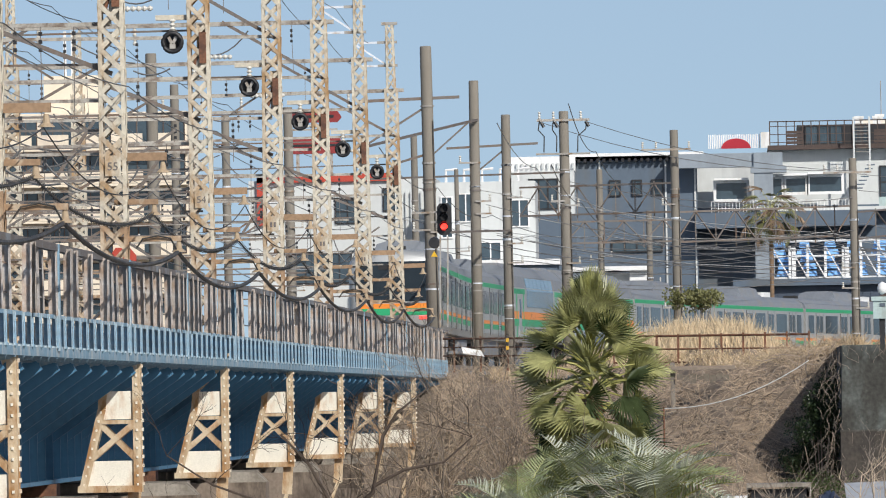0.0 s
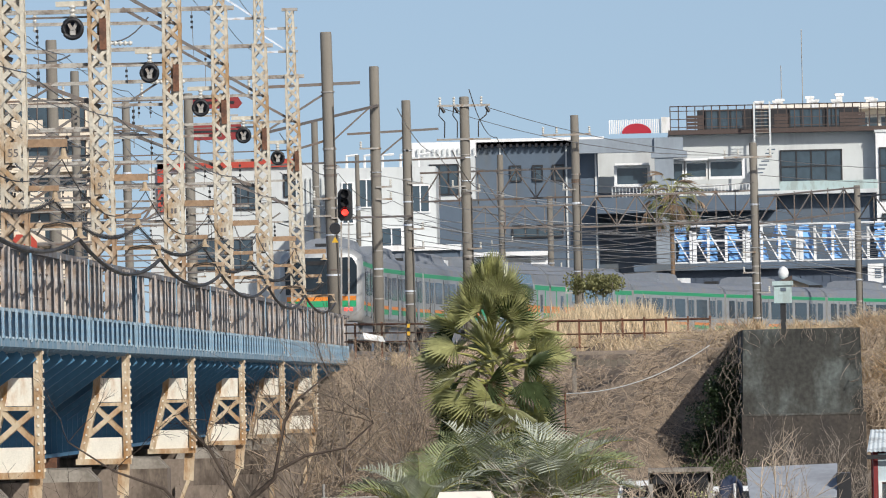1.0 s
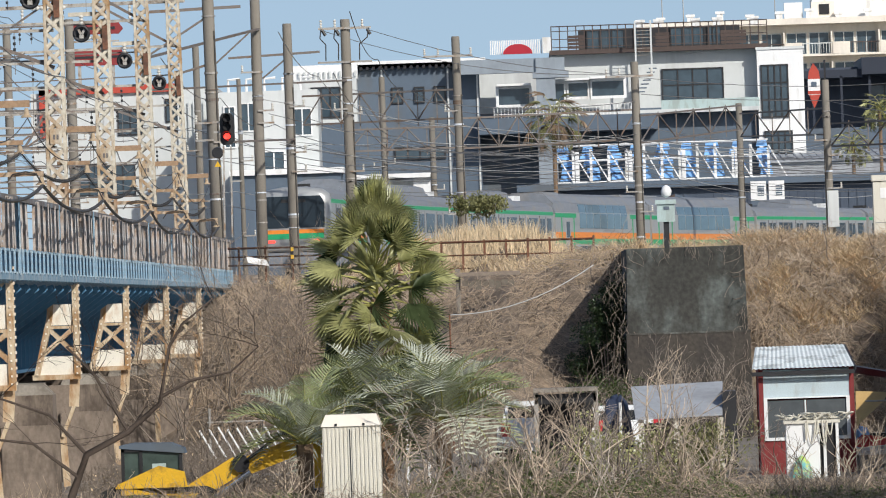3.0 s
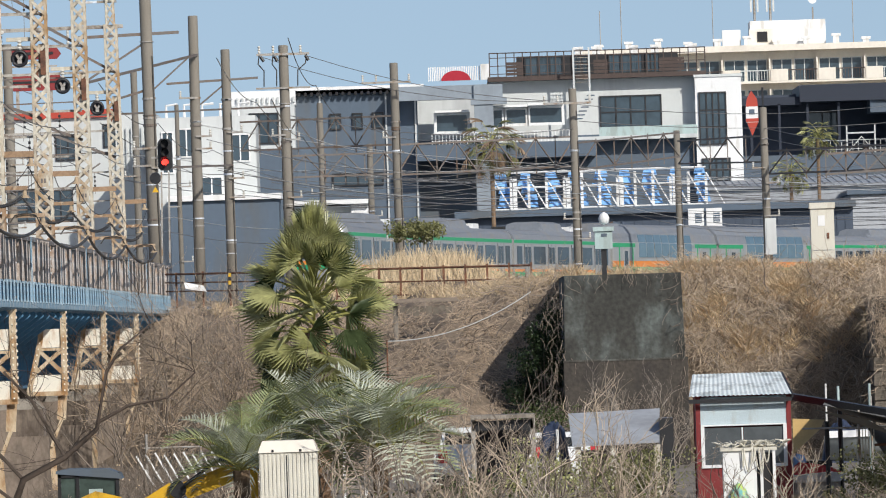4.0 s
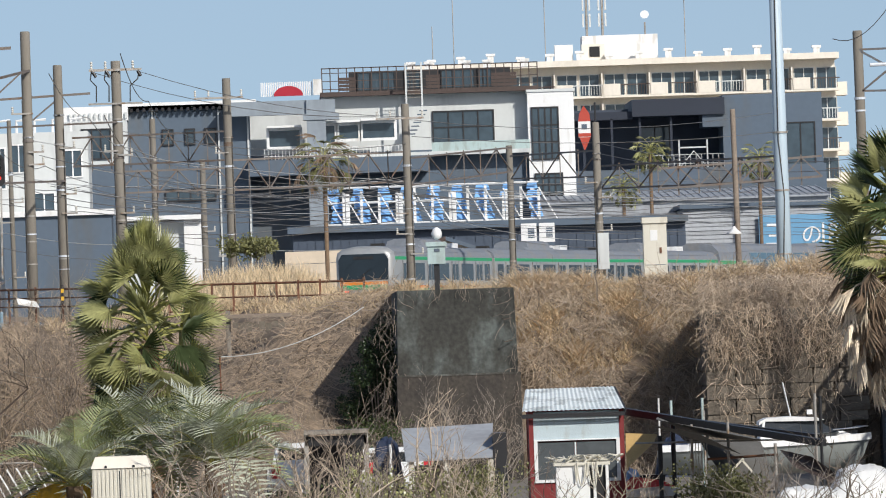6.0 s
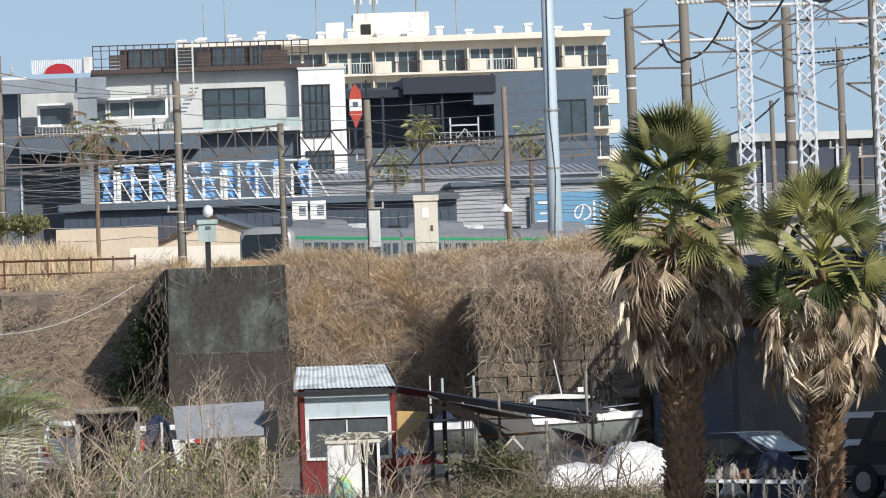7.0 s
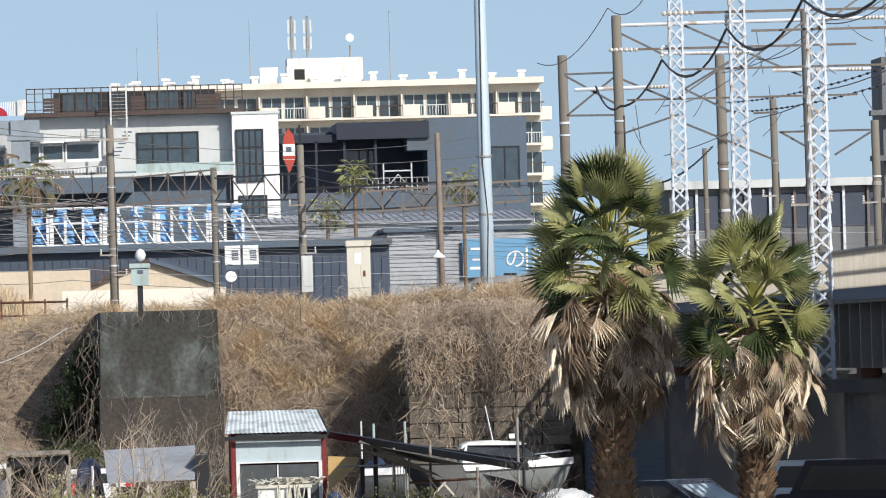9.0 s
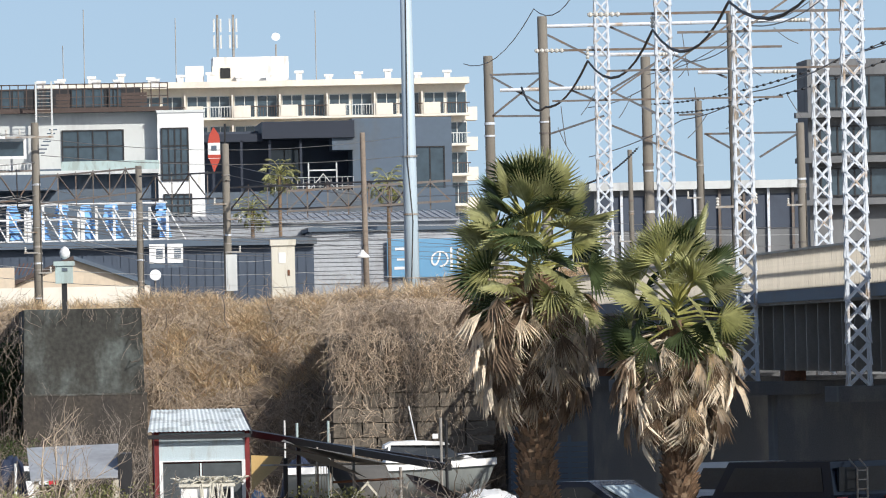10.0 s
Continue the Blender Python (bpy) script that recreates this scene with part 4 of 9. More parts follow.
def showroom():
    """Grey and white two-storey building with a roof terrace."""
    Y = 500.0
    b = block("terrace_building", "grey and white two-storey building with a brown roof terrace", 2.23, 14.04, Y, Y + 14, 17.58, M_GREYWALL)
    cx = b.location.x
    part("lower_wall", Shape().box(-3.62 - cx, 14.04 - cx, -0.5, 3, 0, 14.31), M_SLATE, b, "slate grey lower wall")
    part("white_tower", Shape().box(14.04 - cx, 16.70 - cx, -1.2, 9, 0, 17.4), M_WHITE, b, "white rendered stair tower")
    part("tower_roof", Shape().box(13.98 - cx, 16.78 - cx, -1.28, 9.1, 17.4, 17.55), M_GREYWALL, b)
    window(b, 14.31, 15.74, 13.57, 16.46, -1.2, 4, 3)
    window(b, 14.41, 15.88, 11.46, 12.66, -1.2, 4, 2)
    window(b, 8.65, 12.06, 14.70, 16.45, 0, 4, 2)
    g = part("balcony_glass", Shape().box(8.48 - cx, 14.10 - cx, -1.6, -1.55, 14.18, 14.70), M_TEAL, b, "pale green balcony glass")
    part("balcony_slab", Shape().box(2.79 - cx, 14.10 - cx, -1.7, 0, 13.95, 14.18), M_GREYWALL, b)
    # roof terrace
    part("terrace_floor", Shape().box(2.19 - cx, 14.72 - cx, -1.0, 12, 17.52, 17.78), M_BROWNWOOD, b, "dark brown terrace edge")
    railing(b, 2.31, 14.68, 17.78, 19.17, -0.9, 26, M_BROWNWOOD, 3)
    for x0, x1 in ((3.25, 4.22), (8.28, 9.09), (12.02, 13.48)):
        for k in range(4):
            z = 17.84 + k * 0.2
            part("board", Shape().box(x0 - cx, x1 - cx, -0.95, -0.91, z, z + 0.16), M_BROWNWOOD, b)
    for x0, x1 in ((4.42, 6.50), (9.26, 11.11), (7.15, 7.96), (11.4, 12.1)):
        window(b, x0, x1, 17.94, 18.91, 2.0, 3, 1)
    part("terrace_room", Shape().box(3.9 - cx, 13.2 - cx, 2.0, 6, 17.78, 19.0), M_BLACK, b)
    for x in (7.54, 8.57, 10.75, 11.98, 14.16):
        u = thing("roof_unit", "small white ventilation unit on the roof", "vent", "roof vents", (x, Y + 6, 19.08))
        part("housing", Shape().box(-0.22, 0.22, -0.2, 0.2, 0, 0.35).box(-0.28, 0.28, -0.25, 0.25, 0.35, 0.5), M_WHITE, u)
    # stair tower on the roof edge
    s = thing("stair_tower", "white steel open stair against the facade", "stairs", "", (7.55, Y - 2.4, 14.68))
    for x in (-0.45, 0.45):
        part("post", Shape().box(x - 0.05, x + 0.05, -0.05, 0.05, 0, 4.6), M_GREYWALL, s)
    for k in range(7):
        part("step", Shape().box(-0.45 + k * 0.12, 0.0 + k * 0.12, 0, 0.6, 0.5 + k * 0.22, 0.56 + k * 0.22), M_SLATE, s)
    for k in range(9):
        part("mesh_bar", Shape().box(-0.45, 0.45, -0.02, 0.02, 2.6 + k * 0.2, 2.63 + k * 0.2), M_STEEL, s)
    # left wing in slate with a white roof edge
    w = block("slate_wing", "slate grey two-storey wing with a white roof edge", -9.14, -1.90, 498, 512, 17.10, M_SLATE)
    wx = w.location.x
    part("roof_edge", Shape().box(-9.24 - wx, -1.50 - wx, -0.6, 14, 17.30, 17.48), M_WHITE, w, "white roof edge")
    for k in range(18):
        x = -3.2 + k * 0.36
        part("rafter_end", Shape().box(x, x + 0.16, -0.55, -0.05, 16.98, 17.17), M_DARK, w)
    for x0, x1 in ((-6.87, -6.35), (-5.57, -5.12), (-4.44, -3.92)):
        window(w, x0, x1, 15.09, 15.87, 0, 1, 1)
    window(w, -6.80, -4.02, 11.86, 12.44, 0, 4, 1)
    for x in (-7.47, -3.70, -2.02):
        part("downpipe", Shape().box(x - wx - 0.05, x - wx + 0.05, -0.12, -0.02, 3, 17.10), M_GREYWALL, w)
    # concrete frame in the middle
    f = thing("portal_gallery", "pale grey concrete portal gallery in front of the building", "building", "", (0.58, 496, 0))
    fx = f.location.x
    part("lintel", Shape().box(-3.2 - fx, 3.0 - fx, 0, 1.0, 16.5, 17.3), M_PORTAL, f)
    part("column", Shape().box(1.35 - fx, 2.44 - fx, -0.2, 1.2, 0, 17.3), M_PORTAL, f)
    part("corbel", Shape().box(1.16 - fx, 3.22 - fx, -0.3, 1.0, 16.15, 16.5), M_PORTAL, f)
    part("back_wall", Shape().box(-1.94 - fx, 2.24 - fx, 4, 5, 13.95, 17.17), M_GREYWALL, f)
    for x0, x1, z0, z1 in ((-0.81, 0.93, 14.72, 15.63), (2.22, 2.93, 14.85, 15.82), (3.19, 4.28, 15.05, 15.82), (4.54, 6.34, 15.05, 15.88)):
        window(f, x0, x1, z0, z1, 1.5, 1, 1, M_WHITE, None, 0.16)
        part("awning", Shape().box(x0 - fx - 0.1, x1 - fx + 0.1, 0.6, 1.5, z1 + 0.15, z1 + 0.28), M_WHITE, f)
    railing(f, -1.10, 6.94, 13.93, 14.57, -0.5, 40, M_WHITE, 1, 0.04)
    part("gallery", Shape().box(-2.01 - fx, 8.21 - fx, -0.6, 4, 13.03, 13.93), M_SLATE, f)
    # red dome behind a white slatted screen
    d = thing("red_dome_sign", "red half-round sign in front of a white slatted screen", "sign", "", (0.37, 505, 17.82))
    r = 0.853
    part("disc", Shape().prism([(r * math.cos(math.pi * k / 20), 0.68 * r * math.sin(math.pi * k / 20)) for k in range(21)], "y", -0.1, 0.1), M_DOME, d)
    for k in range(30):
        x = -1.6 + k * 0.105
        part("slat", Shape().box(x, x + 0.06, 0.2, 0.24, 0, 0.820), M_WHITE, d)
    part("screen_end", Shape().box(1.443, 1.968, 0.0, 0.3, 0, 0.918), M_WHITE, d)
    # white ribbed annex
    a = block("white_annex", "white annex with a ribbed parapet and a shopfront window", -12.45, -8.88, 495, 506, 16.48, M_GREYWALL)
    part("plinth", Shape().box(-12.61 - a.location.x, -8.82 - a.location.x, -0.6, 0, 0, 13.97), M_SLATE, a)
    ax = a.location.x
    part("parapet", Shape().box(-12.54 - ax, -8.82 - ax, 0.5, 11, 16.48, 17.31), M_WHITE, a)
    for k in range(12):
        part("rib", Shape().box(-1.5 + k * 0.29, -1.38 + k * 0.29, 0.3, 0.5, 16.60, 16.93), M_GREYWALL, a)
    window(a, -11.42, -9.87, 14.35, 15.96, 0, 3, 1)


def apartment_block():
    Y = 850.0
    b = block("apartment_building", "cream apartment building with long balconies and rooftop equipment", 12.98, 54.11, Y, Y + 14, 29.42, M_CREAM)
    cx = b.location.x
    L, R = 12.70 - cx, 54.44 - cx
    top = 29.42
    part("roof_slab", Shape().box(L, R, -2.0, 14.3, top, top + 0.6), M_CREAM, b, "projecting cream roof slab")
    for fl in range(7):
        z = top - 2.95 * (fl + 1)
        part("balcony_slab", Shape().box(L, R, -1.9, 0, z - 0.2, z), M_CREAM, b)
        n = 9
        for k in range(n):
            x0 = L + (R - L) * k / n
            x1 = L + (R - L) * (k + 1) / n
            part("balcony_panel", Shape().box(x0 + 0.1, x0 + (x1 - x0) * 0.38, -1.95, -1.8, z, z + 1.15), M_CREAM, b)
            rl = Shape().box(x0 + (x1 - x0) * 0.38, x1, -1.9, -1.85, z + 1.0, z + 1.1)
            for q in range(10):
                x = x0 + (x1 - x0) * (0.4 + 0.06 * q)
                rl.box(x, x + 0.05, -1.9, -1.86, z + 0.1, z + 1.0)
            part("balcony_rail", rl, M_BROWNWOOD if (k + fl) % 3 else M_GREYWALL, b)["kind"] = "stuff"
            part("partition", Shape().box(x0 - 0.08, x0 + 0.08, -1.8, 0, z, z + 2.2), M_CREAM, b)
            if fl < 5:
                window(b, cx + x0 + (x1 - x0) * 0.07, cx + x0 + (x1 - x0) * 0.47, z + 0.1, z + 2.1, 0, 2, 1, M_GREYWALL)
                window(b, cx + x0 + (x1 - x0) * 0.55, cx + x0 + (x1 - x0) * 0.94, z + 0.1, z + 2.1, 0, 2, 1, M_GREYWALL)
    for k in range(5):
        x = R + 0.2 + k * 0.0
        part("end_balcony", Shape().box(R - 0.3, R + 0.9, 1, 5, top - 2.95 * (k + 1) - 0.6, top - 2.95 * (k + 1) + 0.7), M_CREAM, b)
    h = thing("roof_house", "white lift house on the apartment roof", "roof house", "", (33.44, 852, top + 0.6))
    part("wall", Shape().box(-3.864, 3.532, 0, 6, 0, 2.484), M_WHITE, h)
    part("low_wall", Shape().box(-3.974, -1.656, -0.5, 0, 0, 1.656), M_CREAM, h)
    part("window", Shape().box(-3.201, -2.208, -0.6, -0.5, 0.4, 1.4), M_DARK, h)
    for x in (30.09, 31.64):
        a = thing("cell_antenna", "grey mobile phone antenna mast with panel antennas", "antenna", "roof antennas", (x, 853, top + 0.6 + 2.484))
        part("mast", Shape().tube([(0, 0, 0), (0, 0, 4.2)], 0.12, 6), M_STEEL, a)
        for k in range(4):
            part("panel", Shape().box(-0.42 + (k % 2) * 0.65, -0.24 + (k % 2) * 0.65, -0.2, 0.1, 0.9 + (k // 2) * 1.6, 2.2 + (k // 2) * 1.6), M_GREYWALL, a)
    d = thing("satellite_dish", "white satellite dish on a rod", "dish", "", (35.80, 853, top + 0.6 + 2.484))
    part("rod", Shape().tube([(0, 0, 0), (0, 0, 1.2)], 0.08, 6), M_STEEL, d)
    part("dish", Shape().tube([(0, 0, 1.9), (0, -0.25, 1.95)], [0.3, 0.42], 12), M_WHITE, d)
    for x, z in ((14.89, 2.0), (16.96, 5.5), (25.94, 4.5), (39.67, 5.0)):
        a = thing("rod_antenna", "thin grey lightning rod on the roof", "antenna", "roof rods", (x, 852, top))
        part("rod", Shape().tube([(0, 0, 0), (0, 0, z + 2.5)], 0.045, 5), M_STEEL, a)
    for k in range(14):
        x = L + 2 + (R - L - 4) * k / 13
        u = thing("roof_vent", "small white roof vent", "vent", "apartment roof vents", (cx + x, 851, top + 0.6))
        part("housing", Shape().box(-0.3, 0.3, -0.3, 0.3, 0, 0.35 + 0.2 * (k % 3)).box(-0.45, 0.45, -0.4, 0.4, 0.35 + 0.2 * (k % 3), 0.6 + 0.2 * (k % 3)), M_WHITE, u)
    tk = thing("water_tank", "white roof tank behind a railing", "tank", "", (27.77, 853, top + 0.6))
    part("tank", Shape().box(-0.9, 0.9, 0, 1.5, 0, 1.7), M_WHITE, tk)


def black_building():
    Y = 560.0
    b = thing("black_building", "dark slate modern building with an open terrace and a flat roof", "building", "", (26.27, Y, 0))
    cx = b.location.x
    part("right_block", Shape().box(28.31 - cx, 34.73 - cx, 0, 12, 0, 18.50), M_SLATE, b)
    part("roof_slab", Shape().box(22.47 - cx, 28.44 - cx, -0.5, 12, 17.28, 18.37), M_NIGHT, b)
    part("left_roof", Shape().box(18.61 - cx, 22.54 - cx, 0, 12, 17.13, 17.64), M_NIGHT, b)
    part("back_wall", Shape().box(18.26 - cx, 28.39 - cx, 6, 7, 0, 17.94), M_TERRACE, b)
    part("podium", Shape().box(18.17 - cx, 34.64 - cx, -4, 6, 0, 13.83), M_SLATE, b)
    part("wall_step", Shape().box(27.00 - cx, 28.39 - cx, -0.2, 4, 16.48, 17.86), M_SLATE, b)
    for x in (19.33, 21.15, 22.97, 24.98):
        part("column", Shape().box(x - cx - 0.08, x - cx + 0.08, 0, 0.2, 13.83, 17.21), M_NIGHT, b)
    window(b, 23.23, 25.07, 14.47, 16.67, 5.9, 2, 1)
    window(b, 32.42, 34.18, 13.63, 16.54, 0, 2, 1)
    railing(b, 23.14, 28.13, 13.83, 14.69, -3.8, 14, M_GREYWALL, 1, 0.035)
    f = thing("terrace_rack", "white tubular rack on the terrace", "rack", "", (26.25, 557, 13.83))
    for x in (-0.937, 0.865):
        part("post", Shape().box(x - 0.045, x + 0.045, -0.05, 0.05, 0, 1.802), M_GREYWALL, f)
    part("beam", Shape().box(-0.937, 0.865, -0.05, 0.05, 1.261, 1.351), M_GREYWALL, f)
    part("brace", Shape().beam((-0.937, 0, 0), (0.000, 0, 1.081), 0.06).beam((0.865, 0, 0), (0.000, 0, 1.081), 0.045), M_GREYWALL, f)
    s = thing("lantern_sign", "red lantern-shaped hanging sign with a white panel", "sign", "", (18.68, 540, 14.79))
    s.scale = (0.8, 1, 1)
    m = 0.035
    part("lower_point", Shape().prism([(0, 0), (-11 * m, 24 * m), (14 * m, 24 * m)], "y", -0.25, 0.25), M_REDSIGN, s)
    part("panel", Shape().box(-13 * m, 14 * m, -0.25, 0.25, 24 * m, 52 * m), M_WHITE, s)
    part("upper_point", Shape().prism([(-13 * m, 52 * m), (14 * m, 52 * m), (12 * m, 66 * m), (0, 80 * m), (-10 * m, 66 * m)], "y", -0.25, 0.25), M_REDSIGN, s)
    part("red_band", Shape().box(-13.5 * m, 14.5 * m, -0.27, 0.27, 25 * m, 31 * m), M_REDSIGN, s)
    part("mark", Shape().box(-6 * m, 6 * m, -0.27, -0.25, 38 * m, 47 * m), M_SLATE, s)
    part("post", Shape().tube([(0.9, 0.3, -s.location.z), (0.9, 0.3, 3)], 0.08, 6), M_BLACK, s)


def house_row():
    h = thing("gabled_house", "beige house with a low brown gable roof", "house", "", (8.29, 455, 0))
    hx = h.location.x
    l, r, e, p = 5.06 - hx, 11.97 - hx, 7.26, 8.59
    part("gable_wall", Shape().prism([(l, 0), (r, 0), (r, e), (0, p), (l, e)], "y", 0, 9), M_BEIGE, h)
    part("roof_left", Shape().prism([(l - 0.3, e - 0.1), (l - 0.3, e + 0.12), (0, p + 0.22), (0, p)], "y", -0.4, 9.4), M_BROWNWOOD, h)
    part("roof_right", Shape().prism([(r + 0.3, e - 0.1), (r + 0.3, e + 0.12), (0, p + 0.22), (0, p)], "y", -0.4, 9.4), M_SLATE, h)
    part("solar_panel", Shape().hexa([(0.5, 1, p - 0.05), (2.6, 1, p - 0.75), (2.6, 5, p - 0.75), (0.5, 5, p - 0.05), (0.5, 1, p + 0.2), (2.6, 1, p - 0.5), (2.6, 5, p - 0.5), (0.5, 5, p + 0.2)]), M_NAVY, h)
    w = thing("garden_wall", "pale beige boundary wall", "wall", "", (2.45, 440, 0))
    part("panel", Shape().box(-2.571, 2.571, 0, 0.2, 0, 8.10), M_BEIGE, w)
    for k in range(5):
        part("lattice_bar", Shape().beam((2.571 + k * 0.2, 0, 7.73), (2.571 + k * 0.2 + 0.3, 0, 8.30), 0.04), M_RUST, w)
    v = thing("white_wall", "low cream wall beside the gabled house", "wall", "", (6.56, 430, 0))
    part("panel", Shape().box(-3.071, 5.026, 0, 0.2, 0, 6.98), M_CREAM, v)
    for x in (13.08, 14.06):
        a = thing("air_conditioner", "white outdoor air-conditioning unit with a dark grille", "air conditioner", "air conditioners", (x, 470, 8.48))
        part("housing", Shape().box(-0.42, 0.42, 0, 0.4, 0, 1.038), M_WHITE, a)
        part("grille", Shape().box(-0.05, 0.3, -0.02, 0.0, 0.25, 0.794), M_SLATE, a)
        for k in range(5):
            part("slat", Shape().box(-0.04, 0.29, -0.05, -0.02, 0.3 + k * 0.12, 0.33 + k * 0.12), M_WHITE, a)
        part("stand", Shape().box(-0.4, 0.4, 0.05, 0.35, -0.25, 0), M_SLATE, a)
    d = thing("satellite_dish", "white satellite dish on a house", "dish", "", (12.54, 454.6, 7.68))
    part("dish", Shape().tube([(0, 0, 0), (0, -0.1, 0.03)], [0.22, 0.3], 14), M_WHITE, d)
    part("stalk", Shape().tube([(0, 0.1, 0), (0, 0.1, -3.0)], 0.04, 6), M_STEEL, d)


def warehouses():
    n = thing("navy_warehouse", "long navy sheet-metal warehouse with a low roof", "warehouse", "", (10.84, 475, 0))
    nx = n.location.x
    part("wall", Shape().box(0.34 - nx, 21.78 - nx, 0, 12, 0, 9.42), M_NAVY, n)
    part("eave", Shape().box(0.04 - nx, 21.93 - nx, -0.6, 12, 9.42, 9.79), M_SLATE, n, "slate grey eave")
    for k in range(46):
        x = 0.65 - nx + k * 0.46
        part("seam", Shape().box(x, x + 0.05, -0.05, 0, 2, 9.38), M_NAVY, n)
    r = thing("sheet_roof", "pale grey corrugated warehouse roof", "roof", "", (21.31, 488, 0))
    rx = r.location.x
    lo, hi = 10.75, 11.45
    L, R = 14.23 - rx, 30.54 - rx
    part("slope", Shape().prism([(0, lo), (0, lo + 0.1), (14, hi + 0.1), (14, hi)], "x", L, R), M_GREYROOF, r)
    for k in range(40):
        x = L + (R - L) * k / 39
        part("seam", Shape().prism([(-0.05, lo + 0.1), (-0.05, lo + 0.15), (14, hi + 0.15), (14, hi + 0.1)], "x", x, x + 0.07), M_GREYROOF, r)
    part("wall", Shape().box(L, R, 0.3, 13, 0, lo), M_GREYROOF, r)
    g = thing("grey_shed", "grey corrugated metal shed with a blue sign board", "shed", "", (28.41, 480, 0))
    gx = g.location.x
    L, R = 21.91 - gx, 32.79 - gx
    part("wall", Shape().box(L, R, 0, 8, 0, 10.14), M_GREYROOF, g)
    for k in range(13):
        z = 7.27 + k * 0.235
        part("cladding_board", Shape().prism([(0, z), (-0.07, z), (-0.02, z + 0.2), (0, z + 0.2)], "x", L, R), M_GREYROOF, g)
    part("roof_edge", Shape().box(L - 0.2, R + 0.2, -0.3, 8.2, 10.14, 10.39), M_SLATE, g)
    sg = thing("sign_board", "faded blue sign board with white lettering", "sign", "", (28.41, 479.6, 7.53))
    part("board", Shape().box(-2.364, 2.799, 0, 0.1, 0, 2.115), M_SIGNBLUE, sg)
    m = 0.031
    def glyph(pieces, ox):
        q = Shape()
        for x0, x1, z0, z1 in pieces:
            q.box((ox + x0) * m, (ox + x1) * m, -0.03, 0, z0 * m, z1 * m)
        return q
    part("lettering", glyph([(0, 26, 48, 53), (3, 26, 30, 34), (-2, 28, 14, 19)], -62), M_WHITE, sg)
    curve = bpy.data.curves.new("lettering", 'FONT')
    curve.body = "の"
    curve.size = 1.2
    curve.extrude = 0.02
    tx = new("lettering", curve)
    tx.data.materials.append(M_WHITE)
    tx.parent = sg
    tx.matrix_basis = pose(-2 * m, -0.03, 18 * m, 90, 0, 0)
    part("lettering", glyph([(0, 4, 12, 52), (12, 26, 46, 50), (12, 26, 30, 34), (12, 26, 12, 16), (12, 15, 12, 50), (24, 27, 12, 50)], 36), M_WHITE, sg)


def blue_stand():
    """White tubular rack hung with blue plastic."""
    t = thing("boat_rack", "white steel frame rack holding rows of bright blue plastic", "rack", "", (7.64, 465, 0))
    cx = t.location.x
    rng = random.Random(3)
    L, R = 2.15 - cx, 13.53 - cx
    z0, z1 = 9.56, 11.68
    for z in (z1, z0 + (z1 - z0) * 0.62, z0 + 0.15):
        part("long_rail", Shape().tube([(L, 0, z), (R, 0, z)], 0.045, 6), M_WHITE, t)
        part("long_rail", Shape().tube([(L, 2.2, z), (R, 2.2, z)], 0.045, 6), M_WHITE, t)
    for k in range(13):
        x = L + (R - L) * k / 12
        part("upright", Shape().box(x - 0.07, x + 0.07, -0.06, 0.06, 9.58, z1 - rng.uniform(0, 0.5)), M_WHITE, t)
        part("brace", Shape().beam((x, -0.1, z1 - 0.3), (x + 1.0, -0.1, z0 + 0.05), 0.07), M_WHITE, t)
        if k % 3 == 1:
            part("panel", Shape().box(x + 0.1, x + 0.32, -0.12, -0.08, z0, z1 - 0.35), M_WHITE, t)
    for k in range(9):
        x = L + 0.4 + (R - L - 0.8) * k / 8
        for q in range(5):
            z = z1 - 0.05 - q * 0.38
            dx = rng.uniform(-0.1, 0.1) + q * 0.07
            w = rng.uniform(0.25, 0.42)
            part("blue_seat", Shape().hexa([(x + dx - w, 0.3, z - 0.3), (x + dx + w, 0.3, z - 0.3), (x + dx + w, 0.8, z - 0.26), (x + dx - w, 0.8, z - 0.26), (x + dx - w * 0.8, 0.45, z), (x + dx + w * 0.8, 0.45, z), (x + dx + w * 0.8, 0.62, z), (x + dx - w * 0.8, 0.62, z)]), M_TARPBLUE, t)


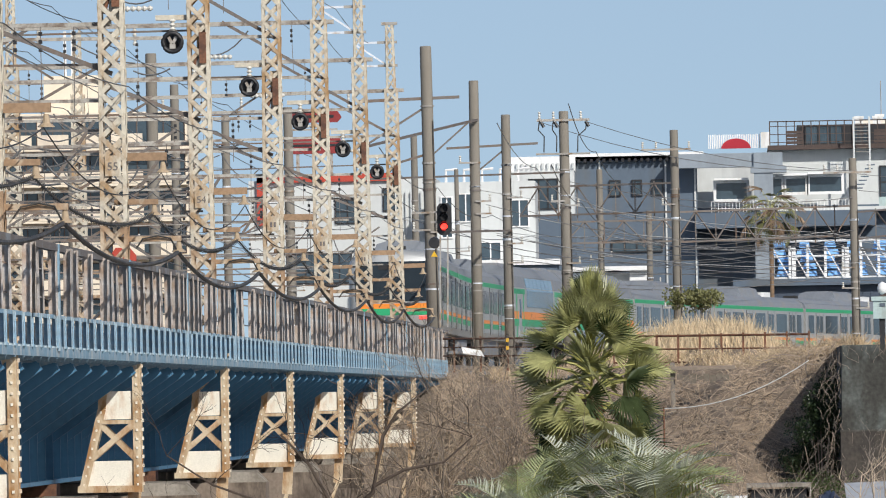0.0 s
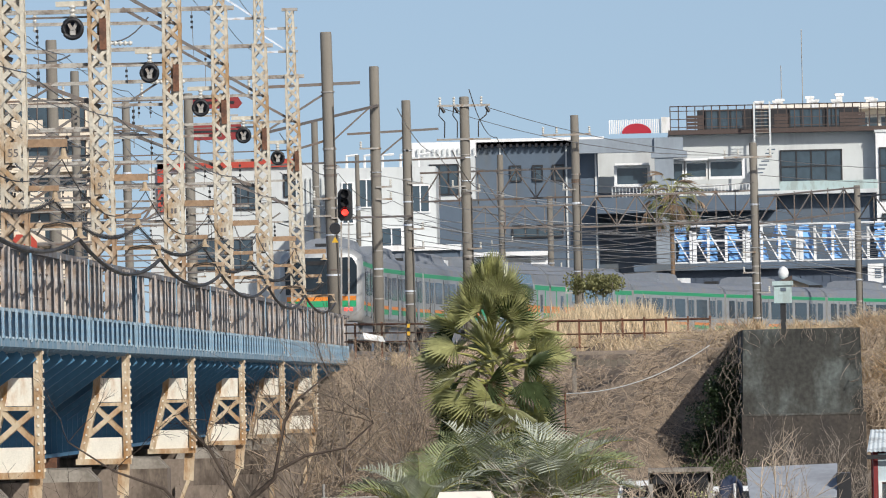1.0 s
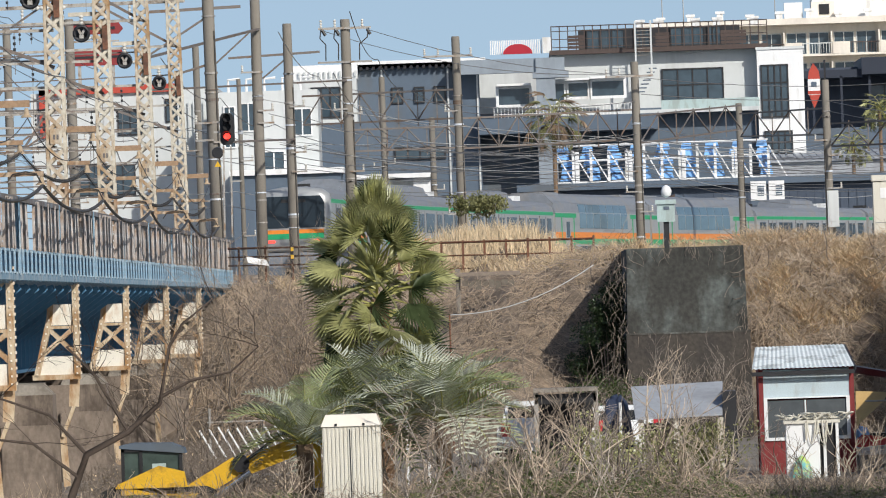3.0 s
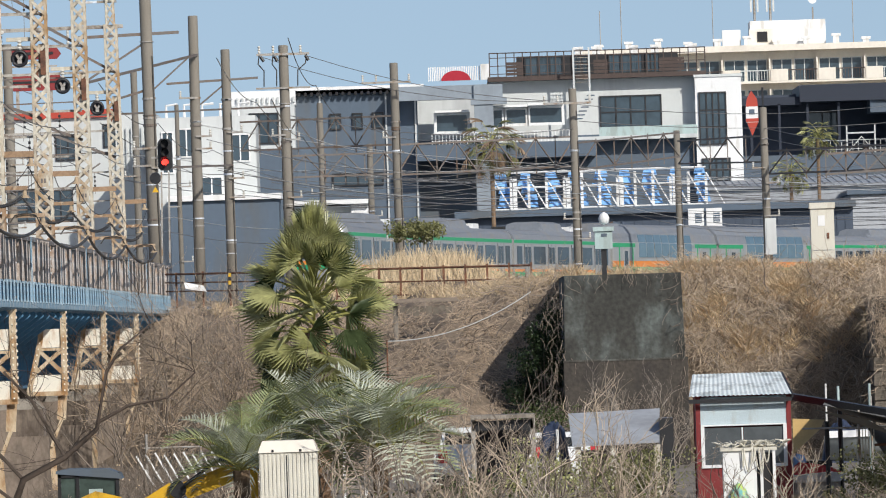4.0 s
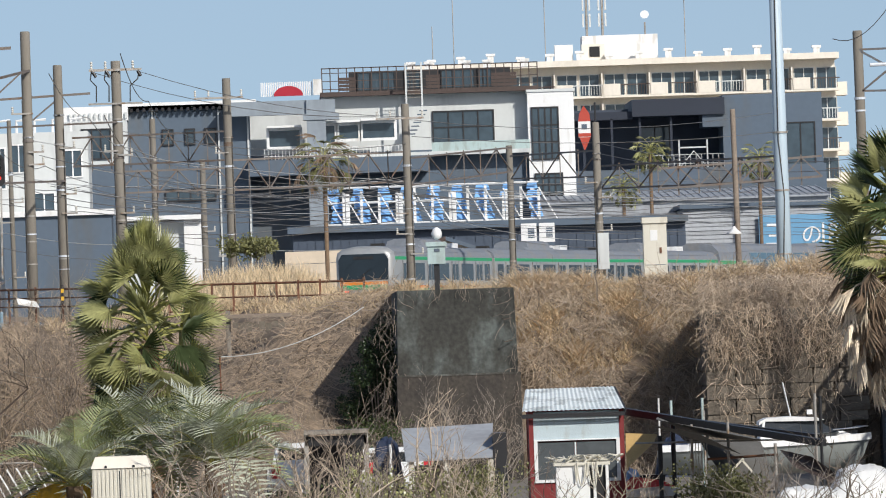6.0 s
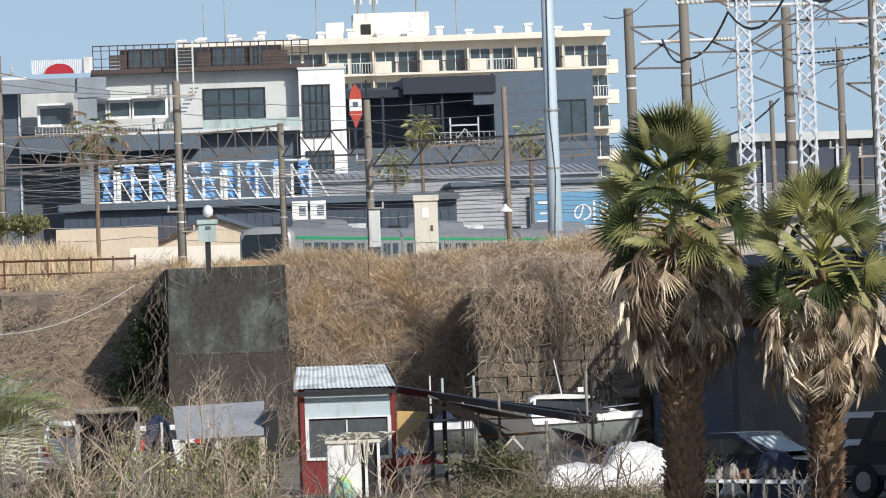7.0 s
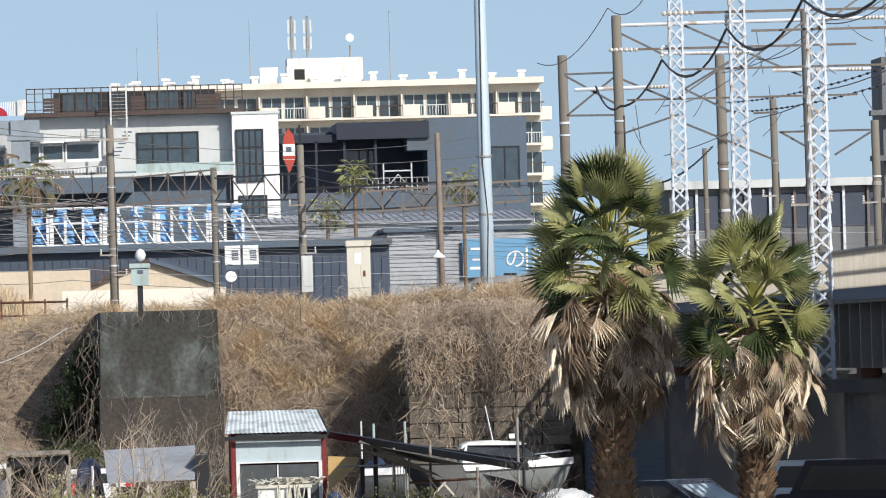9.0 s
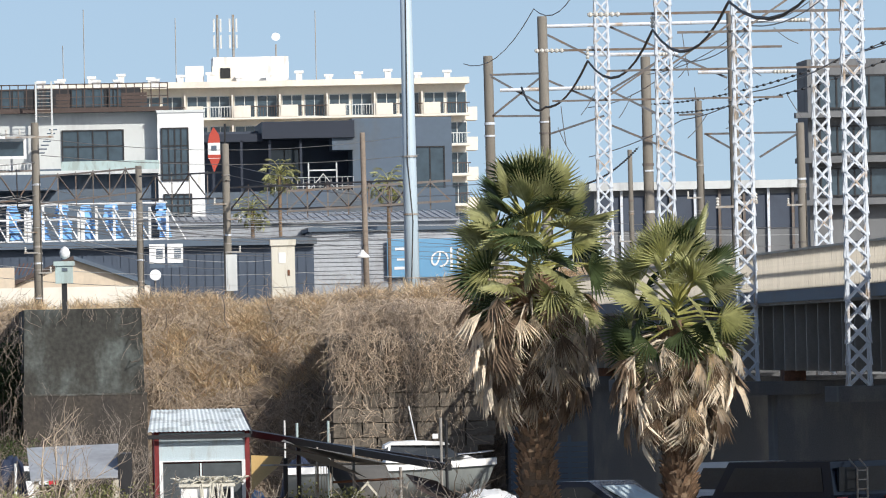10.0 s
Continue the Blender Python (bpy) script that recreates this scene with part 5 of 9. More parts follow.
def left_background():
    Y = 700.0
    b = block("pink_apartments", "pinkish-cream apartment block with stacked balconies", -61.58, -43.69, Y, Y + 14, 27.24, M_PINK)
    cx = b.location.x
    L, R = -61.58 - cx, -43.69 - cx
    top = 27.24
    for fl in range(6):
        z = top - 2.9 * (fl + 1)
        part("balcony_slab", Shape().box(L, R + 0.4, -1.8, 0, z - 0.2, z), M_PINK, b)
        for k in range(6):
            x0 = L + (R - L) * k / 6
            x1 = L + (R - L) * (k + 1) / 6
            part("balcony_panel", Shape().box(x0 + 0.1, x1 - 0.5, -1.85, -1.7, z, z + 1.1), M_PINK, b)
            window(b, cx + x0 + 0.25, cx + x1 - 0.25, z + 0.2, z + 2.3, 0, 3, 1, M_BROWNWOOD)
    r = thing("roof_house", "pinkish rooftop machine house", "roof house", "", (-53.39, 705, top))
    part("wall", Shape().box(-2.2, 2.2, 0, 5, 0, 3.205), M_PINK, r)
    a = thing("cell_antenna", "white mobile phone antennas on a roof", "antenna", "roof antennas", (-53.57, 707, top + 2.7))
    for x in (-0.5, 0.1, 0.7):
        part("panel", Shape().box(x, x + 0.22, 0, 0.2, 0.5, 4.2), M_WHITE, a)
    w = block("white_store", "white store building with red trim", -29.94, -18.35, 540, 552, 17.37, M_GREYWALL)
    wx = w.location.x
    part("red_trim", Shape().box(-29.41 - wx, -20.80 - wx, -0.3, 0, 17.23, 17.72), M_REDSIGN, w, "red fascia")
    part("red_pier", Shape().box(-29.41 - wx, -28.95 - wx, -0.3, 0, 14.59, 17.75), M_REDSIGN, w)
    window(w, -24.50, -23.10, 14.67, 16.07, 0, 2, 2)
    window(w, -21.52, -20.64, 15.41, 16.71, 0, 1, 1)
    window(w, -27.17, -23.66, 10.98, 12.74, 0, 5, 1)
    for k in range(10):
        x = -20.84 - wx + k * 0.32
        part("grille_bar", Shape().box(x, x + 0.1, -0.2, -0.05, 13.70, 16.51), M_GREYWALL, w)
    e = block("grey_workshop", "pale grey workshop with windows and rooftop pipes", -17.97, -11.91, 530, 538, 16.81, M_GREYWALL)
    for x0, x1, za, zb in ((-17.59, -17.01, 13.47, 15.88), (-16.59, -15.70, 14.43, 16.05), (-15.28, -14.08, 11.70, 13.07), (-13.39, -12.36, 14.07, 15.62)):
        window(e, x0, x1, za, zb, 0, 2, 1, M_WHITE)
    part("low_annex", Shape().box(-17.06 - e.location.x, -10.52 - e.location.x, -6, 0, 0, 11.59), M_SLATE, e)
    part("annex_roof", Shape().box(-17.23 - e.location.x, -10.34 - e.location.x, -6.3, 0, 11.59, 11.93), M_WHITE, e)
    for k in range(5):
        x = -17.35 - e.location.x + k * 1.1
        part("roof_pipe", Shape().tube([(x, 1, 16.81), (x, 1, 17.57), (x + 0.7, 1, 17.63)], 0.09, 6), M_WHITE, e)
    s = thing("roof_sign", "red octagonal sign frame on a dark roof tower", "sign", "", (-26.03, 545, 17.74))
    m = 0.035
    part("upper_panel", Shape().prism([(-50 * m, 105 * m), (-40 * m, 120 * m), (40 * m, 120 * m), (50 * m, 105 * m), (42 * m, 96 * m), (-42 * m, 96 * m)], "y", -0.2, 0.2), M_ROOFSIGN, s)
    part("inner_panel", Shape().box(-36 * m, 36 * m, -0.24, -0.2, 104 * m, 109 * m), M_BLACK, s)
    part("middle_rail", Shape().box(-38 * m, 42 * m, -0.1, 0.1, 82 * m, 85 * m), M_STEEL, s)
    part("lower_panel", Shape().prism([(-40 * m, 40 * m), (-46 * m, 58 * m), (-34 * m, 70 * m), (46 * m, 70 * m), (50 * m, 56 * m), (40 * m, 40 * m)], "y", -0.2, 0.2), M_ROOFSIGN, s)
    part("band", Shape().box(-40 * m, 44 * m, -0.24, -0.2, 53 * m, 57 * m), M_BLACK, s)
    for x in (-30 * m, 30 * m):
        part("leg", Shape().box(x - 0.1, x + 0.1, -0.1, 0.1, -3, 60 * m), M_STEEL, s)
    k = block("white_kiosk", "white flat-roofed kiosk beside the line", -5.18, -4.33, 440, 446, 9.92, M_WHITE)
    part("annex", Shape().box(-8.18 - k.location.x, -5.18 - k.location.x, 0.5, 5, 0, 9.80), M_GREYWALL, k)
    part("roof", Shape().box(-8.38 - k.location.x, -4.18 - k.location.x, -0.5, 6.5, 9.92, 10.15), M_WHITE, k)
    t = block("tall_office", "grey concrete office block with dark recessed floors", 43.38, 47.18 + 5, 420, 425, 17.21, M_OFFICE)
    tx = t.location.x
    for k, (a, c) in enumerate(((14.86, 16.36), (12.66, 13.90), (10.61, 11.84))):
        window(t, 43.99, 47.18, a, c, 0, 4, 1)
        part("ledge", Shape().box(42.70 - tx, 47.18 + 5 - tx, -1.0, 0, a - 0.5, a - 0.25), M_OFFICE, t)
    l = block("low_hall", "low grey industrial hall with a pale roof edge and dark bays", 47.0, 62.5, 600, 620, 14.2, M_OFFICE)
    lx = l.location.x
    part("roof_edge", Shape().box(46.6 - lx, 62.9 - lx, -0.8, 20.5, 14.2, 14.75), M_GREYWALL, l, "pale roof edge")
    for k in range(9):
        x = 47.3 - lx + k * 1.7
        # flat dark panel on the wall, painted for the shade inside a bay
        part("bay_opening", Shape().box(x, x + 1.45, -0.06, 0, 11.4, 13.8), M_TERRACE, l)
        part("column", Shape().box(x + 1.48, x + 1.66, -0.3, 0, 0, 14.2), M_MAST_NEW if k % 3 == 0 else M_TRUSS, l)


def far_hall():
    f = block("far_hall", "grey industrial hall in the distance", 48.16, 58.31 + 4, 520, 540, 13.12, M_SLATE)
    z0, z1 = 10.90, 12.02
    for a, c in ((48.62, 48.99), (49.50, 49.91), (50.86, 51.47), (51.68, 51.85), (52.02, 52.56)):
        part("sign_bar", Shape().box(a - f.location.x, c - f.location.x, -0.5, -0.42, z0, z1), M_SIGNGREY, f, "plain pale grey sign bar")
        part("bar_fixing", Shape().box((a + c) / 2 - f.location.x - 0.03, (a + c) / 2 - f.location.x + 0.03, -0.42, 0, z0 + 0.2, z0 + 0.3), M_STEEL, f)


def set_back(build, far=1.12):
    """Builds something and moves it away along the lines of sight, growing it to match."""
    before = set(scene.objects)
    build()
    for ob in scene.objects:
        if ob not in before and ob.parent is None:
            x, y, z = ob.location
            ob.location = (x * far, y * far, EYE + (z - EYE) * far)
            ob.scale = ob.scale * far


for build in (showroom, black_building, house_row, warehouses):
    set_back(build)
set_back(blue_stand, 1.156)
set_back(far_hall, 1.3)
apartment_block()
left_background()

# ---- poles, portals and wires beyond the bridge ----
def concrete_pole(x, y, top, r=0.17, base=3.2, lean=0.0, label="tall round grey concrete catenary pole", material=None, bands=True):
    t = thing("concrete_pole", label, "pole", "poles along the railway", (x, y, base))
    t.rotation_euler = (0, radians(lean), 0)
    h = top - base
    part("shaft", Shape().tube([(0, 0, 0), (0, 0, h * 0.5), (0, 0, h - 0.04), (0, 0, h)], [r * 1.12, r * 1.04, r * 0.96, r * 0.86], 14), material or M_POLE, t, smooth=True)
    if bands:
        rng = random.Random(int(x * 100))
        for k in range(8):
            z = h * rng.uniform(0.25, 0.86)
            part("steel_band", Shape().tube([(0, 0, z), (0, 0, z + rng.uniform(0.03, 0.08))], r * 1.15, 14), rng.choice((M_STEEL, M_TRUSS, M_STEEL, M_MAST_NEW)), t)
        side = rng.choice((-1, 1))
        part("riser_cable", Shape().tube([(side * r * 0.9, -r * 0.8, 0.4), (side * r * 0.8, -r * 0.9, h * 0.5), (side * r * 0.9, -r * 0.7, h * 0.78)], 0.025, 5), M_CABLE, t)
        for k in range(3):
            z, s2 = h * rng.uniform(0.3, 0.75), rng.choice((-1, 1))
            part("bracket", Shape().box(min(0, s2 * 0.55), max(0, s2 * 0.55), -r - 0.06, -r, z, z + 0.06), M_STEEL, t)
            part("insulator", insulator((s2 * 0.5, -r - 0.03, z + 0.05), (s2 * 0.5, -r - 0.03, z + 0.28), 0.05, 3), M_WHITECER, t)
    return t


def truss(a, b, depth, name="portal_truss", label="rusty brown steel lattice beam across the tracks", panels=7, chord=0.075, material=None):
    a, b = Vector(a), Vector(b)
    t = thing(name, label, "truss", "catenary portals", a)
    d, down = b - a, Vector((0, 0, -depth))
    part("upper_chord", Shape().beam((0, 0, 0), d, chord), material or M_TRUSS, t)
    part("lower_chord", Shape().beam(down, d + down, chord), material or M_TRUSS, t)
    for k in range(panels):
        p, q = d * (k / panels), d * ((k + 1) / panels)
        part("diagonal", Shape().beam(p if k % 2 else p + down, q + down if k % 2 else q, chord * 0.6), material or M_TRUSS, t)
        if k:
            part("hanger", Shape().beam(p + Vector((0, 0.1, 0.1)), p + down + Vector((0, 0.1, -0.25)), chord * 0.6), material or M_TRUSS, t)
    return t


def arm(a, b, w=0.08, label="brown steel cross arm on a pole", stay=None):
    a, b = Vector(a), Vector(b)
    t = thing("cross_arm", label, "cross arm", "pole cross arms", a)
    part("bar", Shape().beam((0, 0, 0), b - a, w), M_TRUSS, t)
    if stay:
        part("stay", Shape().beam(Vector(stay[0]) - a, Vector(stay[1]) - a, w * 0.7), M_TRUSS, t)
    return t


def wire(points, drop=0.3, r=0.012, material=None, label="thin dark overhead line wire"):
    line = []
    for a, b in zip(points, points[1:]):
        line += sag(a, b, drop, 8)[:-1]
    s = Shape().tube(line + [Vector(points[-1])], r, 4, False)
    tagged(part("overhead_wire", s, material or M_WIRE), label, "wire", "overhead wires")


# near row beside the curve
concrete_pole(-9.00, 262, 14.25, 0.18, 4.0, -0.6)
concrete_pole(-8.81, 300, 14.57, 0.175, 3.8, 0.1)
concrete_pole(-7.85, 306, 13.57, 0.165, 3.4, -0.1)
concrete_pole(-2.15, 345, 14.10, 0.17, 3.6, -0.3)
concrete_pole(5.00, 352, 13.04, 0.165, 3.4, -0.3)
concrete_pole(13.04, 362, 12.28, 0.16, 3.3, -0.3)
# far row
for px, top, y, r in ((-18.88, 15.13, 285, 0.19), (-21.00, 15.75, 330, 0.17), (-20.82, 15.52, 360, 0.17), (-17.46, 15.31, 345, 0.19),
                      (-13.74, 15.15, 380, 0.15), (-12.23, 13.90, 390, 0.1), (-6.26, 14.55, 420, 0.15), (-4.01, 12.72, 430, 0.15),
                      (11.33, 13.03, 436, 0.165), (-22.69, 12.08, 300, 0.16)):
    concrete_pole(px, y, top, r, 0.0, -0.2, "grey concrete catenary pole on the far side of the tracks")
# right-hand line
for px, top, y, r, base in ((17.48, 12.38, 262, 0.15, 3.0), (17.91, 12.90, 245, 0.145, 3.0), (21.37, 12.18, 225, 0.13, 2.0), (29.99, 12.81, 330, 0.14, 2.5),
                            (30.78, 11.14, 300, 0.15, 2.0), (29.80, 11.66, 360, 0.1, 2.0), (21.65, 12.04, 255, 0.15, 2.5)):
    concrete_pole(px, y, top, r, 0.0, -0.4, "grey-brown concrete pole of the second line")
w = concrete_pole(12.46, 240, 9.59, 0.075, 4.3, -0.5, "slim dark wooden pole on the embankment", M_TWIG, False)

# portals across the curve
truss((-8.48, 350.00, 12.05), (-2.27, 347.00, 12.05), 1.15, panels=8)
truss((-2.22, 347.00, 10.88), (5.01, 354.00, 11.14), 1.2, panels=9)
truss((5.12, 354.00, 10.88), (10.45, 400.00, 12.15), 1.1, panels=6)
truss((10.93, 420.00, 12.17), (13.12, 364.00, 11.14), 1.1, panels=5)
truss((13.22, 364.00, 10.48), (18.98, 330.00, 10.00), 0.95, panels=9)
truss((-6.99, 365.00, 10.93), (-2.03, 368.00, 11.00), 0.9, panels=6)
truss((12.87, 300.00, 9.11), (18.54, 300.00, 9.37), 0.7, panels=8)
arm((-11.18, 262.00, 12.62), (-8.11, 262.00, 12.70), 0.09, stay=((-11.09, 262.00, 11.22), (-9.02, 262.00, 12.49)))
arm((-11.43, 270.00, 11.46), (-8.68, 300.00, 13.22), 0.08, stay=((-10.26, 300.00, 12.03), (-8.73, 300.00, 13.36)))
arm((-9.96, 306.00, 12.42), (-6.74, 306.00, 12.54), 0.08, stay=((-8.79, 306.00, 11.66), (-7.86, 306.00, 12.40)))
arm((-12.72, 300.00, 11.24), (-6.26, 330.00, 12.12), 0.07)
arm((-9.09, 262.00, 8.63), (-7.73, 306.00, 9.49), 0.07)
arm((-10.07, 262.00, 10.73), (-8.94, 262.00, 11.04), 0.07)
arm((-23.45, 300.00, 12.29), (-18.69, 330.00, 13.30), 0.08)
arm((-22.30, 300.00, 10.80), (-16.57, 330.00, 11.79), 0.07)


def utility_head(x, y, z):
    t = thing("pole_crossarm", "steel crossarm with white insulators and looped black leads", "cross arm", "", (x, y, z))
    part("bar", Shape().box(-1.05, 0.95, -0.05, 0.05, -0.33, -0.24), M_STEEL, t)
    part("lower_bar", Shape().box(-1.1, 0.95, -0.04, 0.04, -1.6, -1.53), M_STEEL, t)
    for x0 in (-0.95, -0.42, 0.62):
        part("insulator", insulator((x0, 0, -0.25), (x0, 0, 0.05), 0.06, 3), M_WHITECER, t)
    for x0, x1 in ((-0.95, -0.78), (-0.42, -0.3), (0.85, 0.5)):
        part("lead", Shape().tube([(x0, -0.1, -0.3), (x0 - 0.05, -0.12, -0.65), (x1, -0.12, -0.9), (x1 - 0.02, -0.1, -1.5)], 0.025, 5), M_CABLE, t)
    for x0 in (-0.9, -0.38, 0.8):
        part("switch", Shape().tube([(x0, -0.1, -0.35), (x0 + 0.12, -0.1, -0.55)], 0.06, 8), M_BLACK, t)


u = concrete_pole(-6.24, 330, 14.44, 0.19, 3.6, -0.2, "grey concrete utility pole with cables strapped to it")
part("riser_cable", Shape().tube([(0.2, -0.1, 0.5), (0.2, -0.12, 7.0)], 0.03, 5), M_CABLE, u)
utility_head(-6.24, 329.8, 14.38)
for x, z, y in ((-2.19, 13.36, 344), (5.04, 12.49, 351)):
    t = thing("pole_crossarm", "slim crossarm with three white insulators", "cross arm", "insulator arms", (x, y, z))
    part("bar", Shape().box(-1.3, 0.65, -0.04, 0.04, -0.1, -0.02), M_STEEL, t)
    for x0 in (-1.25, -0.72, 0.58):
        part("insulator", insulator((x0, 0, 0), (x0, 0, 0.26), 0.055, 3), M_WHITECER, t)


def railway_signal():
    x, y, z = -8.51, 258.0, 8.83
    t = thing("railway_signal", "black colour-light railway signal showing red, on a pole", "signal", "", (x, y, z))
    part("backplate", Shape().prism([(-0.21, -0.25), (-0.13, -0.36), (0.13, -0.36), (0.21, -0.25), (0.21, 0.46), (0.13, 0.58), (-0.13, 0.58), (-0.21, 0.46)], "y", -0.04, 0.04), M_BLACK, t)
    for k, zz in enumerate((-0.12, 0.15, 0.4)):
        part("hood", Shape().tube([(0, -0.05, zz + 0.02), (0, -0.28, zz + 0.04)], 0.125, 12, False), M_BLACK, t)
        part("lens", Shape().tube([(0, -0.045, zz), (0, -0.09, zz)], 0.105, 12), M_REDLAMP if k == 0 else M_DARK, t)
    part("bracket", Shape().box(-0.4, -0.2, -0.03, 0.03, 0.0, 0.06).box(-0.4, -0.2, -0.03, 0.03, 0.3, 0.36), M_STEEL, t)
    part("ladder", Shape().beam((0.1, 0, -0.4), (0.05, 0, -3.1), 0.05).beam((-0.12, 0, -0.4), (-0.17, 0, -3.1), 0.05), M_STEEL, t)
    c = thing("control_box", "round black and yellow-marked equipment box on the pole", "equipment box", "", (-8.82, 258.2, 8.25))
    part("housing", Shape().tube([(0, -0.28, 0), (0, -0.05, 0)], [0.16, 0.18], 12), M_BLACK, c)
    part("warning_plate", Shape().prism([(-0.1, -0.42), (0.1, -0.42), (0.0, -0.25)], "y", -0.26, -0.24), M_YELLOW, c, "yellow triangular warning plate")


railway_signal()

# wires along the curve and into the distance
for off, z, drop, m in ((-4.2, 9.8, 0.35, None), (-2.0, 9.1, 0.1, None), (-2.0, 10.2, 0.45, None), (1.2, 9.1, 0.1, None), (1.2, 10.2, 0.45, None), (-5.5, 8.3, 0.3, M_LIGHTWIRE), (-5.8, 7.7, 0.35, None), (4.5, 10.8, 0.3, M_LIGHTWIRE), (6.0, 9.6, 0.3, None), (6.5, 11.3, 0.4, None), (-6.0, 11.0, 0.3, M_LIGHTWIRE)):
    pts = []
    for s in (242, 290, 335, 375, 412, 450, 500, 560):
        p, a = rail(s)
        pts.append(p + Vector((math.cos(a), -math.sin(a), 0)) * -off * -1 + Vector((0, 0, z - 4.4)))
    wire(pts, drop, 0.014, m)
for a, b, drop in (((-5.47, 330.00, 14.04), (4.98, 352.00, 12.51), 0.4), ((-7.29, 330.00, 14.08), (3.84, 352.00, 12.55), 0.5), ((5.05, 352.00, 12.40), (24.23, 420.00, 13.92), 0.6), ((-6.27, 330.00, 11.80), (5.02, 352.00, 11.44), 0.5), ((-6.67, 345.00, 8.67), (5.11, 352.00, 9.19), 0.5),
                   ((-6.68, 345.00, 8.11), (5.08, 352.00, 8.46), 0.5), ((-8.30, 340.00, 9.76), (5.14, 352.00, 10.15), 0.6), ((5.13, 352.00, 9.88), (21.83, 380.00, 10.15), 0.6), ((5.10, 352.00, 8.92), (21.79, 380.00, 8.92), 0.5), ((5.19, 352.00, 11.71), (22.09, 380.00, 12.07), 0.4),
                   ((13.02, 362.00, 10.99), (19.90, 300.00, 8.90), 0.4), ((13.03, 362.00, 11.41), (19.91, 300.00, 9.23), 0.4)):
    wire([a, b], drop, 0.013)
RNG = random.Random(51)
for k in range(15):
    xa, za, zb = RNG.uniform(-9.5, -4.0), RNG.uniform(7.4, 11.2), RNG.uniform(7.2, 10.8)
    ya = RNG.choice((300, 335, 345))
    xm = RNG.uniform(1.0, 6.0)
    wire([(xa, ya, za), (xm, RNG.choice((350, 352, 360)), (za + zb) / 2 + RNG.uniform(-0.3, 0.3)), (RNG.uniform(13, 22), RNG.uniform(355, 400), zb)], RNG.uniform(0.2, 0.7), 0.011, M_LIGHTWIRE if k % 5 == 0 else None)


# ---- the second bridge at the far side of the yard ----
def second_line():
    legs, lace = lattice(2.85, 13.5, 0.34, 0.28, 0.34, 0.036, 0.03)
    mast_legs, me_lace = [("mast_leg", mesh_of("mast_leg", q, M_MAST_NEW)) for q in legs], mesh_of("lacing", lace, M_MAST_NEW)
    stay = mesh_of("cross_arm", Shape().beam((-1.6, 0, 10.6), (4.3, 0, 10.6), 0.055).beam((-1.2, 0, 9.4), (4.3, 0, 9.4), 0.045).beam((0, 0, 9.4), (1.8, 0, 10.6), 0.04), M_TRUSS)
    ins = mesh_of("insulator", insulator((-1.6, 0, 10.6), (-0.9, 0, 10.6), 0.06, 6), M_WHITECER)
    xs = lambda y: 15.05 + 0.02 * (y - 139)
    ys = (117, 138.5, 162, 184, 206)
    for y in ys:
        t = thing("lattice_mast", "white galvanised laced steel mast beside the second bridge", "mast", "masts of the second bridge", (xs(y), y, 0))
        for n, me in (*mast_legs, ("lacing", me_lace), ("cross_arm", stay), ("insulator", ins)):
            shared(n, me, t, Matrix())["kind"] = "stuff" if n == "lacing" else ""
    for y in (162, 186):
        t = thing("lattice_mast", "white galvanised laced steel mast on the far side", "mast", "masts of the second bridge", (xs(y) + 3.5, y, 0))
        for n, me in (*mast_legs, ("lacing", me_lace)):
            shared(n, me, t, Matrix())["kind"] = "stuff" if n == "lacing" else ""
    v = thing("viaduct", "concrete and steel viaduct with a pale slatted parapet, in shade below", "viaduct", "", (15.75, 90, 0))
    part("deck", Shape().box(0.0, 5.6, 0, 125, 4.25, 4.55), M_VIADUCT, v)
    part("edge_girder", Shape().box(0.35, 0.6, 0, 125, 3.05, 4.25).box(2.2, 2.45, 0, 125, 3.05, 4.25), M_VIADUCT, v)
    part("fascia", Shape().box(-0.06, 0.02, 0, 125, 4.3, 4.5), M_SLATE, v)
    fin = mesh_of("stiffener", Shape().box(0.15, 0.35, -0.06, 0.06, 3.05, 4.25), M_VIADUCT)
    for k in range(62):
        shared("stiffener", fin, v, pose(0, 1 + k * 2.0, 0))
    slat = mesh_of("parapet_slat", Shape().prism([(0.03, -0.03), (-0.05, -0.03), (-0.05, 0.0), (0.03, 0.02)], "z", 4.52, 5.2), M_LOUVRE)
    for k in range(290):
        shared("parapet_slat", slat, v, pose(0.0, 10 + k * 0.395, 0))
    for z in (4.55, 4.86):
        part("parapet_rail", Shape().box(0.02, 0.06, 0, 125, z, z + 0.04), M_BROWNWOOD, v)
    part("coping", Shape().box(-0.06, 0.05, 0, 125, 5.2, 5.24), M_LOUVRE, v)
    for y in (27, 49, 71, 93, 115):
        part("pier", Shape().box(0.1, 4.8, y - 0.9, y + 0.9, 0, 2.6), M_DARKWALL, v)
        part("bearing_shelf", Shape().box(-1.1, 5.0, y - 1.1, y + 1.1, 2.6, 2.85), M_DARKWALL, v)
        part("bearing", Shape().box(0.3, 0.7, y - 0.4, y + 0.4, 2.85, 3.05), M_RUST, v)
    h = thing("board_fence", "dark blue-grey board fence in shade behind the palms", "fence", "", (14.4, 211.6, 0))
    for k in range(9):
        part("board", Shape().box(0, 2.9, -0.02, 0.02, 0.1 + k * 0.13, 0.205 + k * 0.13), M_SLATE, h)
    for x in (0.1, 1.45, 2.8):
        part("post", Shape().box(x - 0.04, x + 0.04, 0.02, 0.1, 0, 1.4), M_SLATE, h)
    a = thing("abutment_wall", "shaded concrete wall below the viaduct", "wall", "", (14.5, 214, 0))
